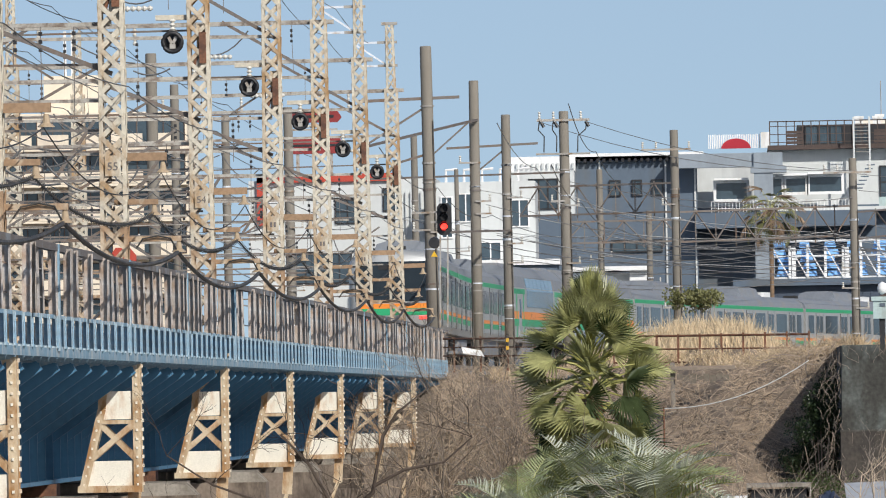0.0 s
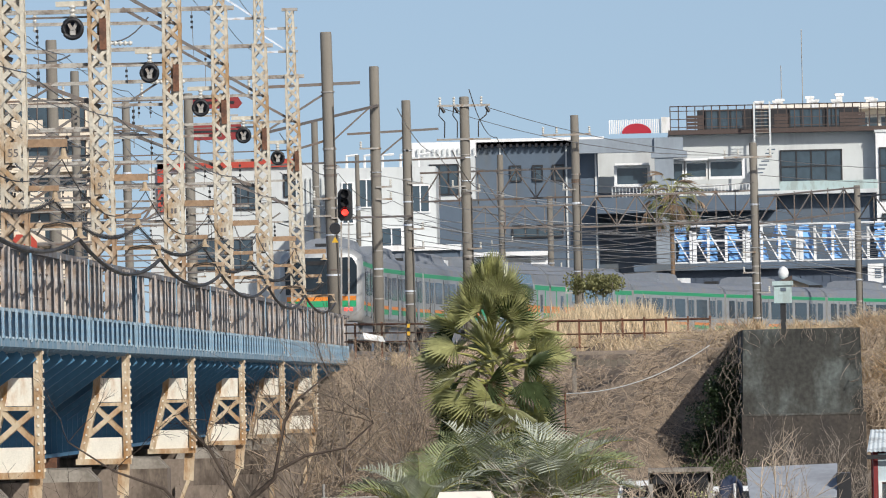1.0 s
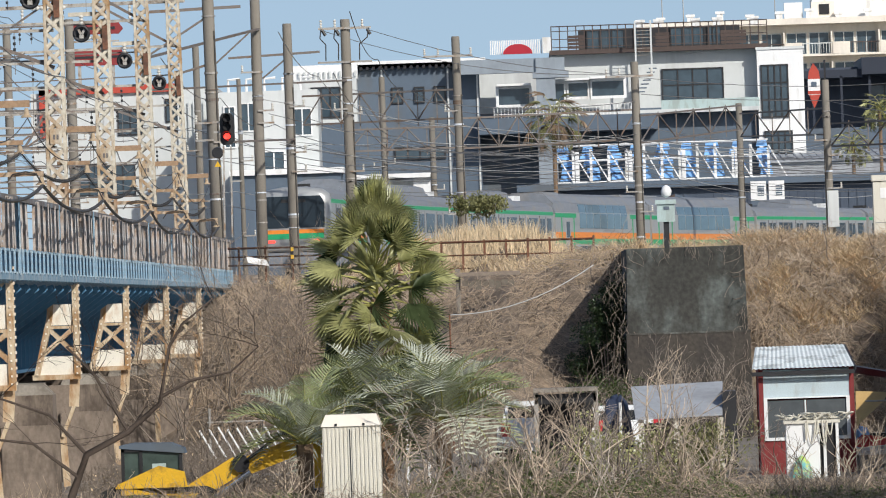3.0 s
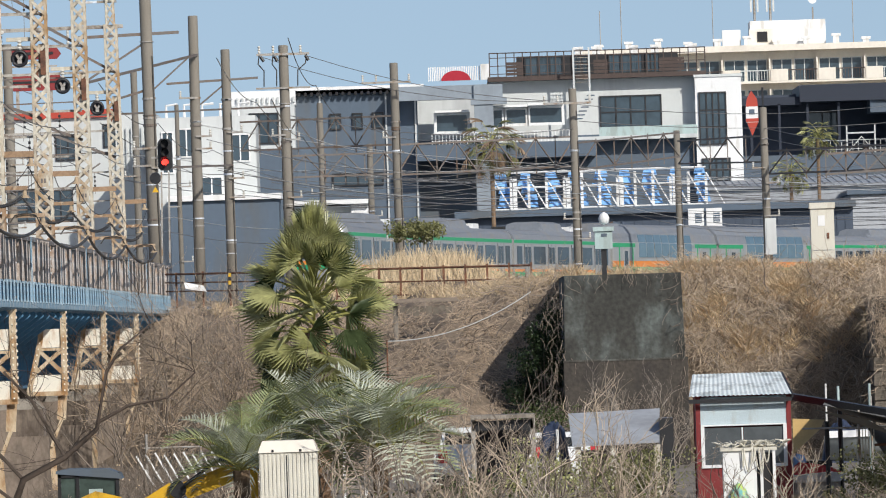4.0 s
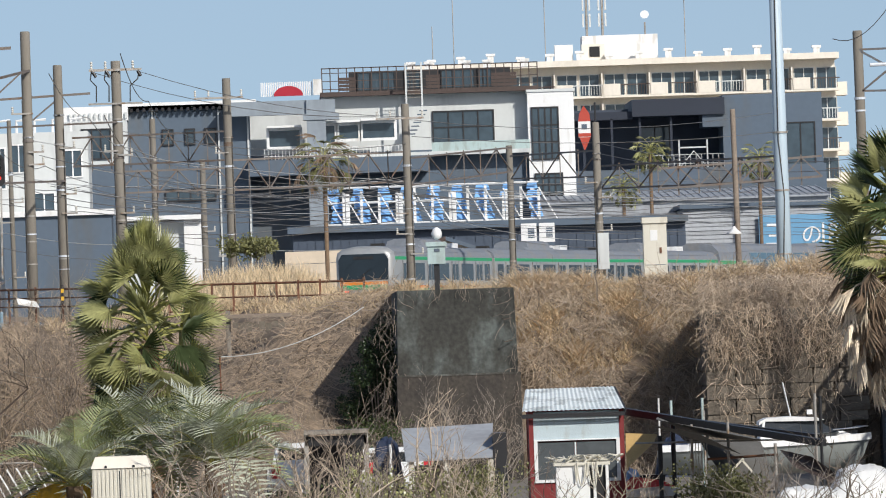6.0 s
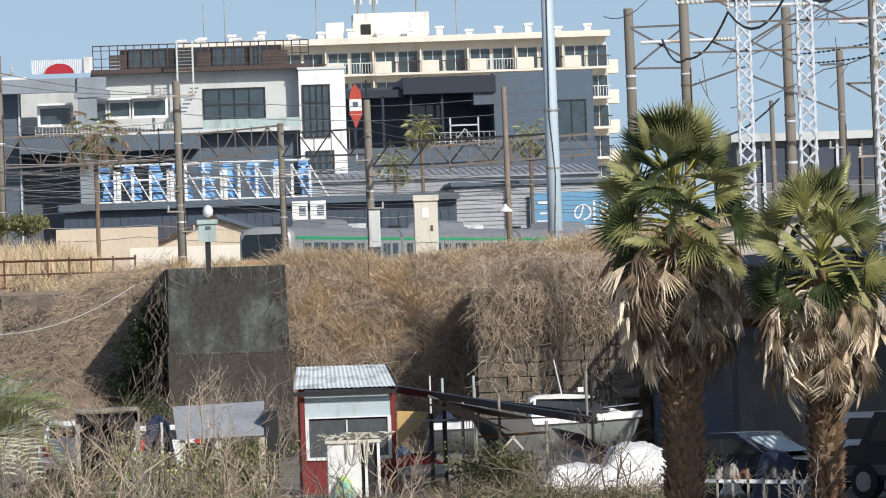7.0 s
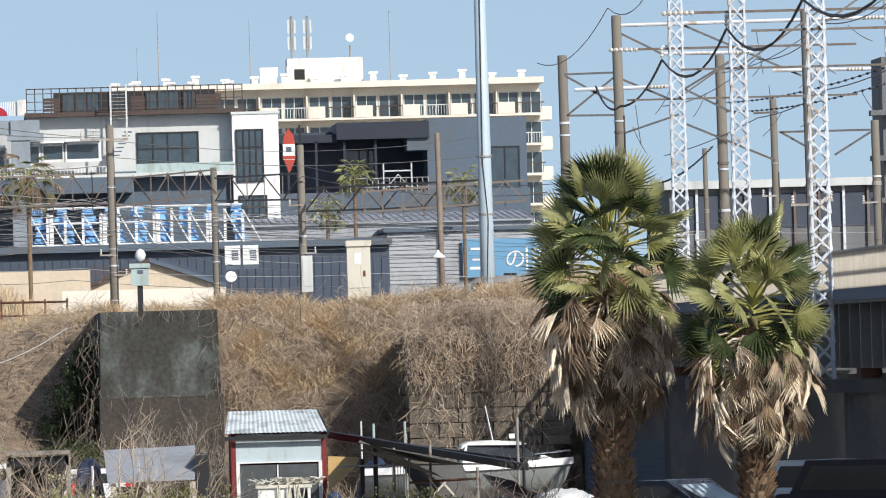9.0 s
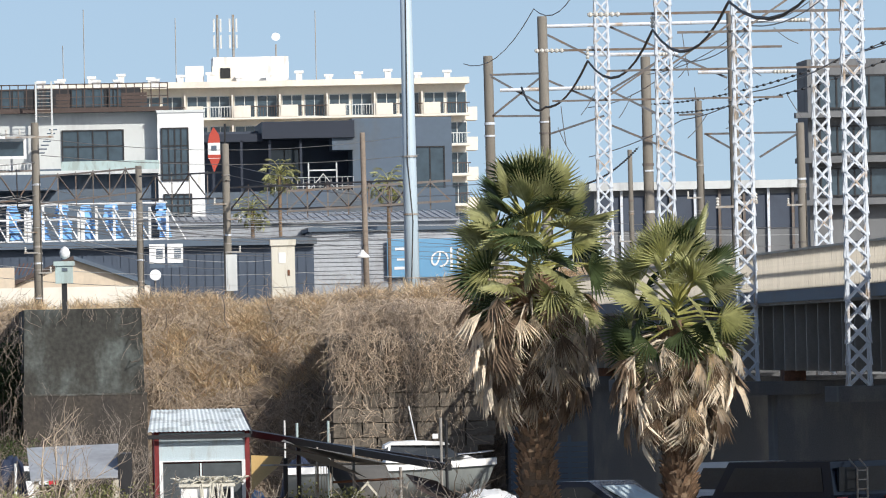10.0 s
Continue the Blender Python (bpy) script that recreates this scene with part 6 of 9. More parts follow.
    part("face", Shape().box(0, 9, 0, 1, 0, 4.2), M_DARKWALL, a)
    part("patch", Shape().box(2.2, 3.3, -0.03, 0, 0.4, 2.0), M_VIADUCT, a, "paler repaired concrete patch")
    part("drain_pipe", Shape().tube([(4.3, -0.08, 0), (4.3, -0.08, 3.6)], 0.05, 6), M_MAST_NEW, a)
    for x, z, drop in ((-1.6, 11.6, 1.0), (1.9, 8.9, 0.2), (1.9, 10.3, 0.5), (3.6, 11.2, 0.5)):
        pts = [(xs(y) + x, y, z) for y in (95, *ys, 245)]
        wire(pts, drop * 0.5, 0.05 if x == -1.5 else 0.013, M_CABLE if x == -1.5 else None, "thick black drooping feeder cable" if x == -1.5 else "thin overhead line wire")
    feeder = [(17.2, 245, 10.9), (16.40, 225, 9.78), (16.05, 206, 10.34), (15.73, 184, 10.25), (15.29, 162, 9.96), (14.95, 138.5, 9.9), (14.5, 117, 9.9)]
    for a0, b0 in zip(feeder, feeder[1:]):
        wire([a0, b0], 0.68 if a0[1] < 220 else 0.3, 0.032, M_CABLE, "thick black drooping feeder cable")
    for a0 in feeder[2:]:
        t = thing("feeder_arm", "short grey arm with a white insulator on a mast", "arm", "feeder arms", a0)
        part("bar", Shape().beam((0, 0, 0.32), (xs(a0[1]) - a0[0], 0, 0.32), 0.05), M_MAST_NEW, t)
        part("insulator", insulator((0, 0, 0.04), (0, 0, 0.3), 0.05, 3), M_WHITECER, t)
    for a0, b0, m in (((26.78, 320.00, 12.43), (21.78, 190.00, 10.28), 1), ((26.98, 320.00, 12.11), (21.77, 190.00, 9.85), 1), ((24.75, 330.00, 9.64), (26.75, 320.00, 10.86), 0)):
        wire([a0, b0], 0.4, 0.013)
        pts = sag(a0, b0, 0.4, 40)
        beads = Shape()
        for p in pts[1:-1]:
            beads.tube([p - Vector((0.05, 0, 0)), p, p + Vector((0.05, 0, 0))], [0.02, 0.045, 0.02], 6)
        tagged(part("wire_spacer", beads, M_BLACK), "row of small black spacers on a wire", "spacer", kind="stuff")
    # braced portal over the second line
    t = thing("catenary_portal", "braced grey steel portal over the second line", "portal", "", (18.2, 250, 0))
    pipes = [(18.27, 12.8, 26.05, 12.85), (16.93, 10.98, 19.79, 11.01), (22.66, 11.39, 25.52, 11.37), (19.48, 11.96, 22.1, 11.93)]
    beams = [(16.65, 11.43, 18.2, 11.45), (16.69, 11.38, 18.14, 10.53), (16.7, 10.24, 18.16, 11.37), (16.7, 10.24, 18.17, 10.22), (22.82, 9.61, 25.49, 9.61), (22.87, 9.6, 23.56, 9.19), (24.41, 8.91, 25.48, 9.55),
             (20.15, 12.75, 23.51, 11.22), (20.11, 10.92, 21.57, 10.16), (20.09, 9.93, 22.68, 8.8), (20.11, 10.92, 21.52, 11.73), (18.27, 12.59, 19.48, 11.96), (18.24, 11.28, 19.78, 10.6), (18.21, 9.65, 19.93, 10.19), (22.09, 10.17, 22.8, 10.19)]
    for x0, z0, x1, z1 in pipes:
        part("pipe", Shape().tube([(x0 - 18.2, 0, z0), (x1 - 18.2, 0, z1)], 0.055, 8), M_MAST_NEW, t, "pale galvanised pipe")
        part("insulator", insulator((x1 - 18.2 - 0.7, -0.05, z1), (x1 - 18.2 - 0.2, -0.05, z1), 0.07, 5), M_WHITECER, t)
    for x0, z0, x1, z1 in beams:
        part("beam", Shape().beam((x0 - 18.2, 0.1, z0), (x1 - 18.2, 0.1, z1), 0.06), M_DARKSTEEL, t)
    rng = random.Random(23)
    for k in range(16):
        x, z = rng.uniform(0.2, 7.2), rng.uniform(9.6, 12.8)
        part("dropper", Shape().tube(sag((x, -0.1, z), (x + rng.uniform(-0.9, 0.9), -0.1, z - rng.uniform(0.4, 1.3)), 0.06, 5), 0.012, 4, False), M_WIRE, t)


second_line()


def tower_pole():
    t = thing("tower_pole", "tall pale blue-grey steel mast pole with a cable", "pole", "", (17.15, 300, 3.0))
    t.rotation_euler = (0, radians(-0.15), 0)
    part("shaft", Shape().tube([(0, 0, 0), (0, 0, 6), (0, 0, 18)], [0.27, 0.24, 0.17], 16), M_TOWERPOLE, t, smooth=True)
    part("cable", Shape().tube([(-0.1, -0.26, 1.5), (0.06, -0.26, 5), (-0.08, -0.24, 7), (0.02, -0.22, 17)], 0.02, 5), M_CABLE, t)
    for z in (3.0, 5.2, 7.2):
        part("collar", Shape().tube([(0, 0, z), (0, 0, z + 0.06)], 0.275, 16), M_STEEL, t)


tower_pole()

# ---- plants ----
def two_slot(name, s, split, m0, m1):
    """A mesh whose faces from split on take the second material."""
    me = bpy.data.meshes.new(name)
    me.from_pydata(s.v, [], s.f)
    me.materials.append(m0)
    me.materials.append(m1)
    me.polygons.foreach_set("material_index", [0 if i < split else 1 for i in range(len(s.f))])
    return me


def fan_frond(name, rng, leaf, stalk, petiole=0.75, size=0.62, n=26, spread=225, droop=0.25, ragged=0.0, bend=35, solid=0.54):
    """A pleated fan leaf on its stalk, reaching out along x from the crown."""
    s = Shape()
    hub = Vector((petiole, 0, -droop * 0.18))
    cb, sb = math.cos(radians(bend)), math.sin(radians(bend))
    for i in range(n):
        a0, a1 = [radians(-spread / 2 + spread * (i + k) / n) for k in (0.06, 0.94)]
        am = (a0 + a1) / 2
        r = size * (0.80 + 0.2 * math.cos(am * 0.75)) * rng.uniform(0.9, 1.05) * (1 - ragged * rng.random())
        def at(a, q, lift):
            fall = droop * (q ** 2.2) * (0.25 + 0.35 * abs(math.sin(a / 2)) + ragged * rng.uniform(0, 0.7))
            v = Vector((math.cos(a) * q * r, math.sin(a) * q * r, lift - fall * size))
            return hub + Vector((v.x * cb + v.z * sb, v.y, v.z * cb - v.x * sb))
        mid, k = solid, 0.045
        p0, p1, pm = at(a0, mid, 0), at(a1, mid, 0), at(am, mid, k)
        tip = at(am + rng.uniform(-0.03, 0.03), 1.0, k * 0.3)
        s.face([hub, p0, pm]).face([hub, pm, p1]).face([p0, tip, pm]).face([pm, tip, p1])
    split = len(s.f)
    s.tube([(0, 0, 0.02), (petiole * 0.5, 0, 0.05), hub], [0.028, 0.02, 0.014], 4, False)
    return two_slot(name, s, split, leaf, stalk)


def feather_frond(name, rng, leaf, stalk, length=1.7, leaflet=0.34, pairs=30, droop=0.9):
    s = Shape()
    pts = []
    for i in range(13):
        k = i / 12
        pts.append(Vector((length * (k - 0.18 * droop * k ** 3), 0, length * (0.16 * k - droop * 0.5 * k ** 2.4))))
    for i in range(pairs):
        k = 0.12 + 0.88 * i / pairs
        j = min(int(k * 12), 11)
        p = pts[j].lerp(pts[j + 1], k * 12 - j)
        d = (pts[j + 1] - pts[j]).normalized()
        ln = leaflet * math.sin(math.pi * (0.12 + 0.8 * k)) * rng.uniform(0.85, 1.1)
        for side in (-1, 1):
            out = (Vector((0, side, 0.35)) + d * 0.75 + Vector((0, 0, rng.uniform(-0.15, 0.15)))).normalized()
            w = d * 0.016
            q = p + out * ln * 0.6
            t = p + out * ln + Vector((0, 0, -0.06 * ln / leaflet))
            s.face([p - w, p + w, q + w, q - w]).face([q - w, q + w, t])
    split = len(s.f)
    s.tube(pts, [0.022 - 0.0015 * i for i in range(13)], 4, False)
    return two_slot(name, s, split, leaf, stalk)


def turned(origin, azimuth, lift, roll=0, size=1.0):
    return Matrix.Translation(origin) @ Matrix.Rotation(radians(azimuth), 4, 'Z') @ Matrix.Rotation(radians(-lift), 4, 'Y') @ Matrix.Rotation(radians(roll), 4, 'X') @ Matrix.Scale(size, 4)


def fan_palm(label, x, y, crown, seed, leaves=58, dead=70, radius=0.29, reach=1.0, stretch=0.9, skirt=1.5, dark=0.35, dead_from=0.25, cone=0.0):
    rng = random.Random(seed)
    t = thing("fan_palm", label, "palm tree", "fan palms", (x, y, 0))
    ring, rs = [], []
    k = 0
    z = 0.0
    while z < crown - 0.1:
        ring.append((0, 0, z))
        rs.append(radius * (1.08 - 0.55 * (z / crown) ** 3) * (1.0 if k % 2 else 0.9))
        z += 0.09
        k += 1
    part("trunk", Shape().tube(ring, rs, 12), M_PALMTRUNK, t)
    boots = Shape()
    for i in range(1000):
        a, z = rng.uniform(0, 6.283), rng.uniform(0.05, crown - 0.3)
        r = radius * 0.98
        c = Vector((math.cos(a) * r, math.sin(a) * r, z))
        o, w = Vector((math.cos(a), math.sin(a), 0)), Vector((-math.sin(a), math.cos(a), 0)) * rng.uniform(0.02, 0.045)
        e = o * rng.uniform(0.05, 0.13) + Vector((0, 0, rng.uniform(0.08, 0.16)))
        boots.face([c - w, c + w, c + w * 0.7 + e, c - w * 0.7 + e]).face([c - w, c - w * 0.7 + e, c - w * 0.7 + e * 0.9 - o * 0.05])
    part("leaf_base", boots, M_BOOT, t, raw=True)["kind"] = "stuff"
    bright = [fan_frond("frond", rng, M_FAN, M_PETIOLE, 0.74, 0.62, 20, sp, dr, 0, bd, 0.5) for bd, sp, dr in ((-8, 150, 0.15), (15, 170, 0.2), (35, 165, 0.3), (60, 150, 0.3))]
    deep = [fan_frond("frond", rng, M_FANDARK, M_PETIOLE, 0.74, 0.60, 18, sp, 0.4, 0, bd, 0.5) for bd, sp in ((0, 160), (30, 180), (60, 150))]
    old = [fan_frond("dead_frond", rng, m, m, 0.82, 0.6, 11, s, 0.5, 0.3, b, 0.45) for m, b, s in ((M_DEADFAN, 58, 70), (M_DEADFAN, 72, 55), (M_DEADDARK, 60, 85), (M_DEADDARK, 45, 60), (M_DEADFAN, 40, 50))]
    for i in range(leaves):
        k = i / leaves
        lift = 84 - 118 * k ** 0.9 + rng.uniform(-12, 12)
        az = i * 137.5 + rng.uniform(-14, 14)
        # lower fronds more often take the dark copy, painting shade into the crown
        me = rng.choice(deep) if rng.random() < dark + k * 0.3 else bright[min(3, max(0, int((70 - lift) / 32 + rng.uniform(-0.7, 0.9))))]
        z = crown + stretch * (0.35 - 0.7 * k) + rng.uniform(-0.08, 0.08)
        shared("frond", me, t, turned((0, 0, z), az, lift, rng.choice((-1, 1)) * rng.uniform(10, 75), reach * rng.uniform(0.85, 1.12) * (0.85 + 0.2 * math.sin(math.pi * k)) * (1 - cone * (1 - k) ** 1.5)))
    for i in range(dead):
        k = i / dead
        z = crown - dead_from - skirt * k * 0.72
        shared("dead_frond", rng.choice(old), t, turned((0, 0, z), i * 137.5 + rng.uniform(-20, 20), -4 - 40 * k + rng.uniform(-14, 14), rng.uniform(-30, 30), reach * rng.uniform(0.8, 1.12)))


fan_palm("tall fan palm with a skirt of dead leaves", 9.95, 140, 4.93, 11, 82, 280, 0.28, 1.08, 2.0, 1.35, 0.22, 0.5)
fan_palm("fan palm with bright leaves over a shaggy brown dead skirt", 11.99, 137, 4.06, 12, 74, 240, 0.225, 1.0, 1.55, 1.3, 0.2, 0.35)
fan_palm("dense young fan palm leafy to the ground", -2.64, 160, 3.79, 13, 120, 0, 0.16, 1.18, 3.6, 1.0, 0.06, 0.25, 0.30)


def feather_palm(label, x, y, z, seed, n=34, reach=1.0):
    rng = random.Random(seed)
    t = thing("feather_palm", label, "palm", "feather palms", (x, y, 0))
    part("trunk", Shape().tube([(0, 0, 0), (0, 0, z * 0.5), (0, 0, z)], [0.14, 0.13, 0.15], 8), M_PALMTRUNK, t)
    kinds = [feather_frond("frond", rng, m, M_PETIOLE, 1.75, 0.58, 24, d) for d, m in ((0.7, M_FEATHER), (1.0, M_FEATHER), (1.5, M_FEATHER), (1.2, M_FEATHERGREEN), (0.5, M_FEATHERGREEN))]
    for i in range(n):
        k = i / n
        shared("frond", rng.choice(kinds), t, turned((0, 0, z), i * 137.5 + rng.uniform(-15, 15), 74 - 70 * k + rng.uniform(-8, 8), rng.uniform(-25, 25), reach * rng.uniform(0.85, 1.1)))


feather_palm("grey-green feather palm with arching fronds", -2.92, 156, 1.43, 21, 46, 1.05)
feather_palm("grey-green feather palm with arching fronds beside bushes", -1.44, 154, 1.46, 22, 42, 1.05)
feather_palm("low grey-green feather palm among bare bushes", -3.85, 152, 1.19, 23, 26, 0.9)
# small palms on the building terraces
for i, (x, y, z) in enumerate(((2.01, 440, 12.73), (20.80, 535, 12.45), (22.51, 535, 14.58), (29.20, 535, 13.85))):
    rng = random.Random(40 + i)
    t = thing("small_palm", "distant palm with drooping green and brown leaves", "palm tree", "palms by the buildings", (x, y, 0))
    part("trunk", Shape().tube([(0, 0, 0), (0, 0, z)], 0.11, 8), M_PALMTRUNK, t)
    kinds = [fan_frond("frond", rng, (M_OLIVE if k else M_FAN) if i else (M_DEADDARK if k else M_OLIVE), M_PETIOLE, 0.9 if i else 1.25, 0.6 if i else 1.05, 12, 120, 0.9, 0.2, 40, 0.4) for k in range(2)]
    for q in range(40):
        shared("frond", kinds[q % 2], t, turned((0, 0, z - 0.05 * (q % 9)), q * 137.5, 75 - 3.2 * q, rng.uniform(-20, 20), rng.uniform(0.8, 1.1)))


def strands(points, rng, reach, thick, drop, wild):
    """Tangled thin stems from the given places."""
    s = Shape()
    for p, n in points:
        pts = [p]
        d = Vector((rng.uniform(-1, 1), rng.uniform(-1, 0.5), rng.uniform(-1, 0.7) - drop)).normalized()
        for k in range(4):
            d = (d + Vector((rng.uniform(-wild, wild), rng.uniform(-wild, wild), rng.uniform(-wild, wild) - 0.25 * drop))).normalized()
            pts.append(pts[-1] + d * reach * rng.uniform(0.6, 1.3) + n * 0.02)
        r = thick * rng.uniform(0.6, 1.5)
        s.tube(pts, [r, r, r * 0.9, r * 0.75, r * 0.5], 3, False)
    return s


def bank_normal(x, y):
    e = 0.3
    return Vector((bank_height(x - e, y) - bank_height(x + e, y), bank_height(x, y - e) - bank_height(x, y + e), 2 * e)).normalized()


def bank_cover():
    rng = random.Random(31)
    def spots(n, x0, x1, k0, k1, up=0.05):
        out = []
        for _ in range(n):
            x = rng.uniform(x0, x1)
            foot, crest, top = lerp_table(x, BANK)
            y = foot + (crest - foot) * rng.uniform(k0, k1)
            if noise.noise(Vector((x * 1.1, bank_height(x, y) * 1.3, 4))) * 1.5 + 0.5 < rng.random() * 0.8:
                continue
            nn = bank_normal(x, y)
            out.append((Vector((x, y, bank_height(x, y))) + nn * rng.uniform(0, up), nn))
        return out
    for label, n, m, r in (("long bare vines hanging down the retaining wall", 2600, M_VINE, 0.008), ("pale vine stems hanging down the wall", 1500, M_PALETWIG, 0.007)):
        tagged(part("vines", strands(spots(n, 5.4, 18, 0.25, 0.95, 0.5), rng, 0.3, r, 1.1, 0.45), m, raw=True), label, "vines", kind="stuff")
    for label, n, x0, x1, k0, k1, m, r, up in (("tangle of bare grey-brown vines on the slope", 17000, -8.4, 2.8, 0.02, 1.0, M_VINE, 0.005, 0.35), ("thick curtain of bare vines on the retaining wall", 19000, 5.4, 18, 0.02, 1.0, M_VINE, 0.005, 0.35),
                                               ("pale dead stems over the slope", 8000, 5.4, 18, 0.15, 1.0, M_PALETWIG, 0.005, 0.45), ("dark twigs under the vines", 4500, -8.6, 18, 0.0, 0.8, M_TWIG, 0.014, 0.3)):
        tagged(part("vines", strands(spots(n, x0, x1, k0, k1, up), rng, 0.2, r, 0.4, 0.55), m, raw=True), label, "vines", kind="stuff")
    # dry grass on crest and mound
    def blades(n, pick, h, m, label, lean=0.5):
        s = Shape()
        for _ in range(n):
            x, y = pick()
            z = bank_height(x, y) - 0.05
            a = rng.uniform(0, 6.283)
            w = Vector((math.cos(a), math.sin(a), 0)) * rng.uniform(0.008, 0.018)
            o = Vector((rng.uniform(-lean, lean), rng.uniform(-lean, lean), 1)) * h * rng.uniform(0.45, 1.25)
            b = Vector((x, y, z))
            mid = b + o * 0.55 + Vector((rng.uniform(-0.04, 0.04), 0, 0))
            tip = b + o + Vector((rng.uniform(-0.15, 0.15), rng.uniform(-0.15, 0.15), -0.12 * h * rng.random()))
            s.face([b - w, b + w, mid + w * 0.8, mid - w * 0.8]).face([mid - w * 0.8, mid + w * 0.8, tip])
        tagged(part("dry_grass", s, m, raw=True), label, "grass", kind="stuff")
    def crest():
        x = rng.uniform(-7, 17)
        foot, top_y, _ = lerp_table(x, BANK)
        return x, top_y + rng.gauss(0.3, 1.6)
    def brow():
        x = rng.uniform(4, 17)
        foot, top_y, _ = lerp_table(x, BANK)
        y = foot + (top_y - foot) * rng.uniform(0.3, 1.0)
        for _ in range(6):
            if noise.noise(Vector((x * 1.3, bank_height(x, y) * 1.8, 11))) > rng.uniform(-0.1, 0.3):
                break
            x = rng.uniform(4, 17)
            foot, top_y, _ = lerp_table(x, BANK)
            y = foot + (top_y - foot) * rng.uniform(0.3, 1.0)
        return x, y
    blades(15000, crest, 0.34, M_STRAW, "sunlit straw along the crest", 1.1)
    blades(9000, crest, 0.42, M_DRYGRASS, "matted dry brown grass along the crest", 0.9)
    blades(9000, brow, 0.42, M_DRYGRASS, "flattened brown grass on the upper wall", 1.6)
    blades(9500, brow, 0.46, M_STRAW, "sunlit straw hanging over the upper wall", 1.8)
    blades(7000, lambda: (rng.uniform(0.5, 10), rng.uniform(232, 298)), 0.32, M_DRYGRASS, "short dry grass behind the crest", 0.7)
    blades(14000, lambda: (rng.uniform(-5.5, 2.2), rng.uniform(248, 298)), 0.75, M_STRAW, "tall straw-coloured grass beside the track", 0.35)
    tall = [(rng.uniform(9, 16), rng.gauss(226, 1.5)) for _ in range(60)]
    def tuft():
        x, y = rng.choice(tall)
        return x + rng.gauss(0, 0.12), y + rng.gauss(0, 0.12)
    blades(3000, tuft, 0.6, M_STRAW, "pale upright straw tufts on the crest", 0.25)


bank_cover()


def twiggy(s, p, d, length, r, depth, rng, wild=0.55):
    """One bare branch and what grows from it."""
    pts, rs = [p], [r]
    for k in range(4):
        d = (d + Vector((rng.uniform(-wild, wild), rng.uniform(-wild, wild), rng.uniform(-wild, wild) * 0.7 + 0.05)) * 0.5).normalized()
        pts.append(pts[-1] + d * length / 4)
        rs.append(r * (1 - 0.13 * (k + 1)))
    s.tube(pts, rs, 4 if r > 0.012 else 3, False)
    if depth:
        for k in range(rng.choice((2, 3, 3))):
            q = pts[rng.choice((2, 3, 4))]
            e = (d + Vector((rng.uniform(-1, 1), rng.uniform(-1, 1), rng.uniform(-0.5, 0.9)))).normalized()
            twiggy(s, q, e, length * rng.uniform(0.5, 0.8), r * 0.6, depth - 1, rng, wild)


def bare_bush(label, x, y, seed, size=1.0, stems=7, material=None, base=0.0, depth=4, thick=0.016):
    rng = random.Random(seed)
    t = thing("bare_bush", label, "bush", "bare bushes", (x, y, base))
    for k in range(stems):
        s = Shape()
        twiggy(s, Vector((rng.uniform(-0.3, 0.3), rng.uniform(-0.3, 0.3), 0)), Vector((rng.uniform(-0.8, 0.8), rng.uniform(-0.8, 0.4), 1)).normalized(), size * rng.uniform(0.7, 1.2), thick * size ** 0.5, depth, rng)
        part("stem", s, material or M_TWIG, t, raw=True)


def leafy_bush(label, x, y, z, seed, size=(0.8, 0.6, 0.7), n=1400, material=None, leaf=0.055, base=0.0):
    """A rounded evergreen: an uneven crown of many single leaves over a few stems."""
    rng = random.Random(seed)
    t = thing("evergreen_bush", label, "bush", "evergreen bushes", (x, y, base))
    s = Shape()
    clumps = [(Vector((rng.gauss(0, 0.45) * size[0], rng.gauss(0, 0.4) * size[1], z - base + rng.gauss(0, 0.4) * size[2])), rng.uniform(0.18, 0.42)) for _ in range(26)]
    for _ in range(n):
        c, r = rng.choice(clumps)
        o = Vector((rng.gauss(0, 1), rng.gauss(0, 1), rng.gauss(0, 1))).normalized()
        p = c + o * r * rng.uniform(0.55, 1.05) * size[0] ** 0.5
        a = (o + Vector((rng.uniform(-1, 1), rng.uniform(-1, 1), rng.uniform(-0.4, 1)))).normalized() * leaf * rng.uniform(0.7, 1.4)
        b = a.cross(o + Vector((0.1, 0.2, 0.3))).normalized() * leaf * 0.45
        s.face([p, p + a * 0.5 + b, p + a, p + a * 0.5 - b])
    part("leaves", s, material or M_BUSH, t, raw=True)["kind"] = "stuff"
    st = Shape()
    for c, r in clumps[:10]:
        st.tube([(0, 0, 0), c * 0.5 + Vector((0, 0, 0.05)), c], [0.03, 0.02, 0.008], 4, False)
    part("stem", st, M_TWIG, t, raw=True)["kind"] = "stuff"


# bare brush in front of the yard
BRUSH = [(-5.37, 158, 1.0), (-2.27, 151, 1.25), (-1.39, 150, 1.3), (-0.60, 149, 1.25), (0.16, 148, 1.25), (0.94, 149, 1.1), (1.82, 150, 1.15), (2.68, 149, 1.1), (3.52, 152, 1.0), (4.73, 150, 0.75), (5.41, 150, 0.7), (-1.09, 155, 1.3), (0.10, 153, 1.5), (2.53, 156, 1.6), (8.60, 150, 0.9), (9.48, 150, 0.95), (10.76, 140, 0.6), (11.26, 134, 0.6), (-0.17, 152, 0.9), (0.72, 153, 1.0), (1.69, 151, 0.85), (2.60, 153, 1.0), (3.47, 152, 0.8), (-1.85, 147, 1.0), (-1.08, 146, 0.9), (0.06, 146, 0.9), (1.30, 147, 0.9), (-2.65, 158, 1.5), (-4.22, 150, 0.6), (8.86, 148, 0.7), (7.95, 149, 0.7), (5.82, 149, 0.6)]
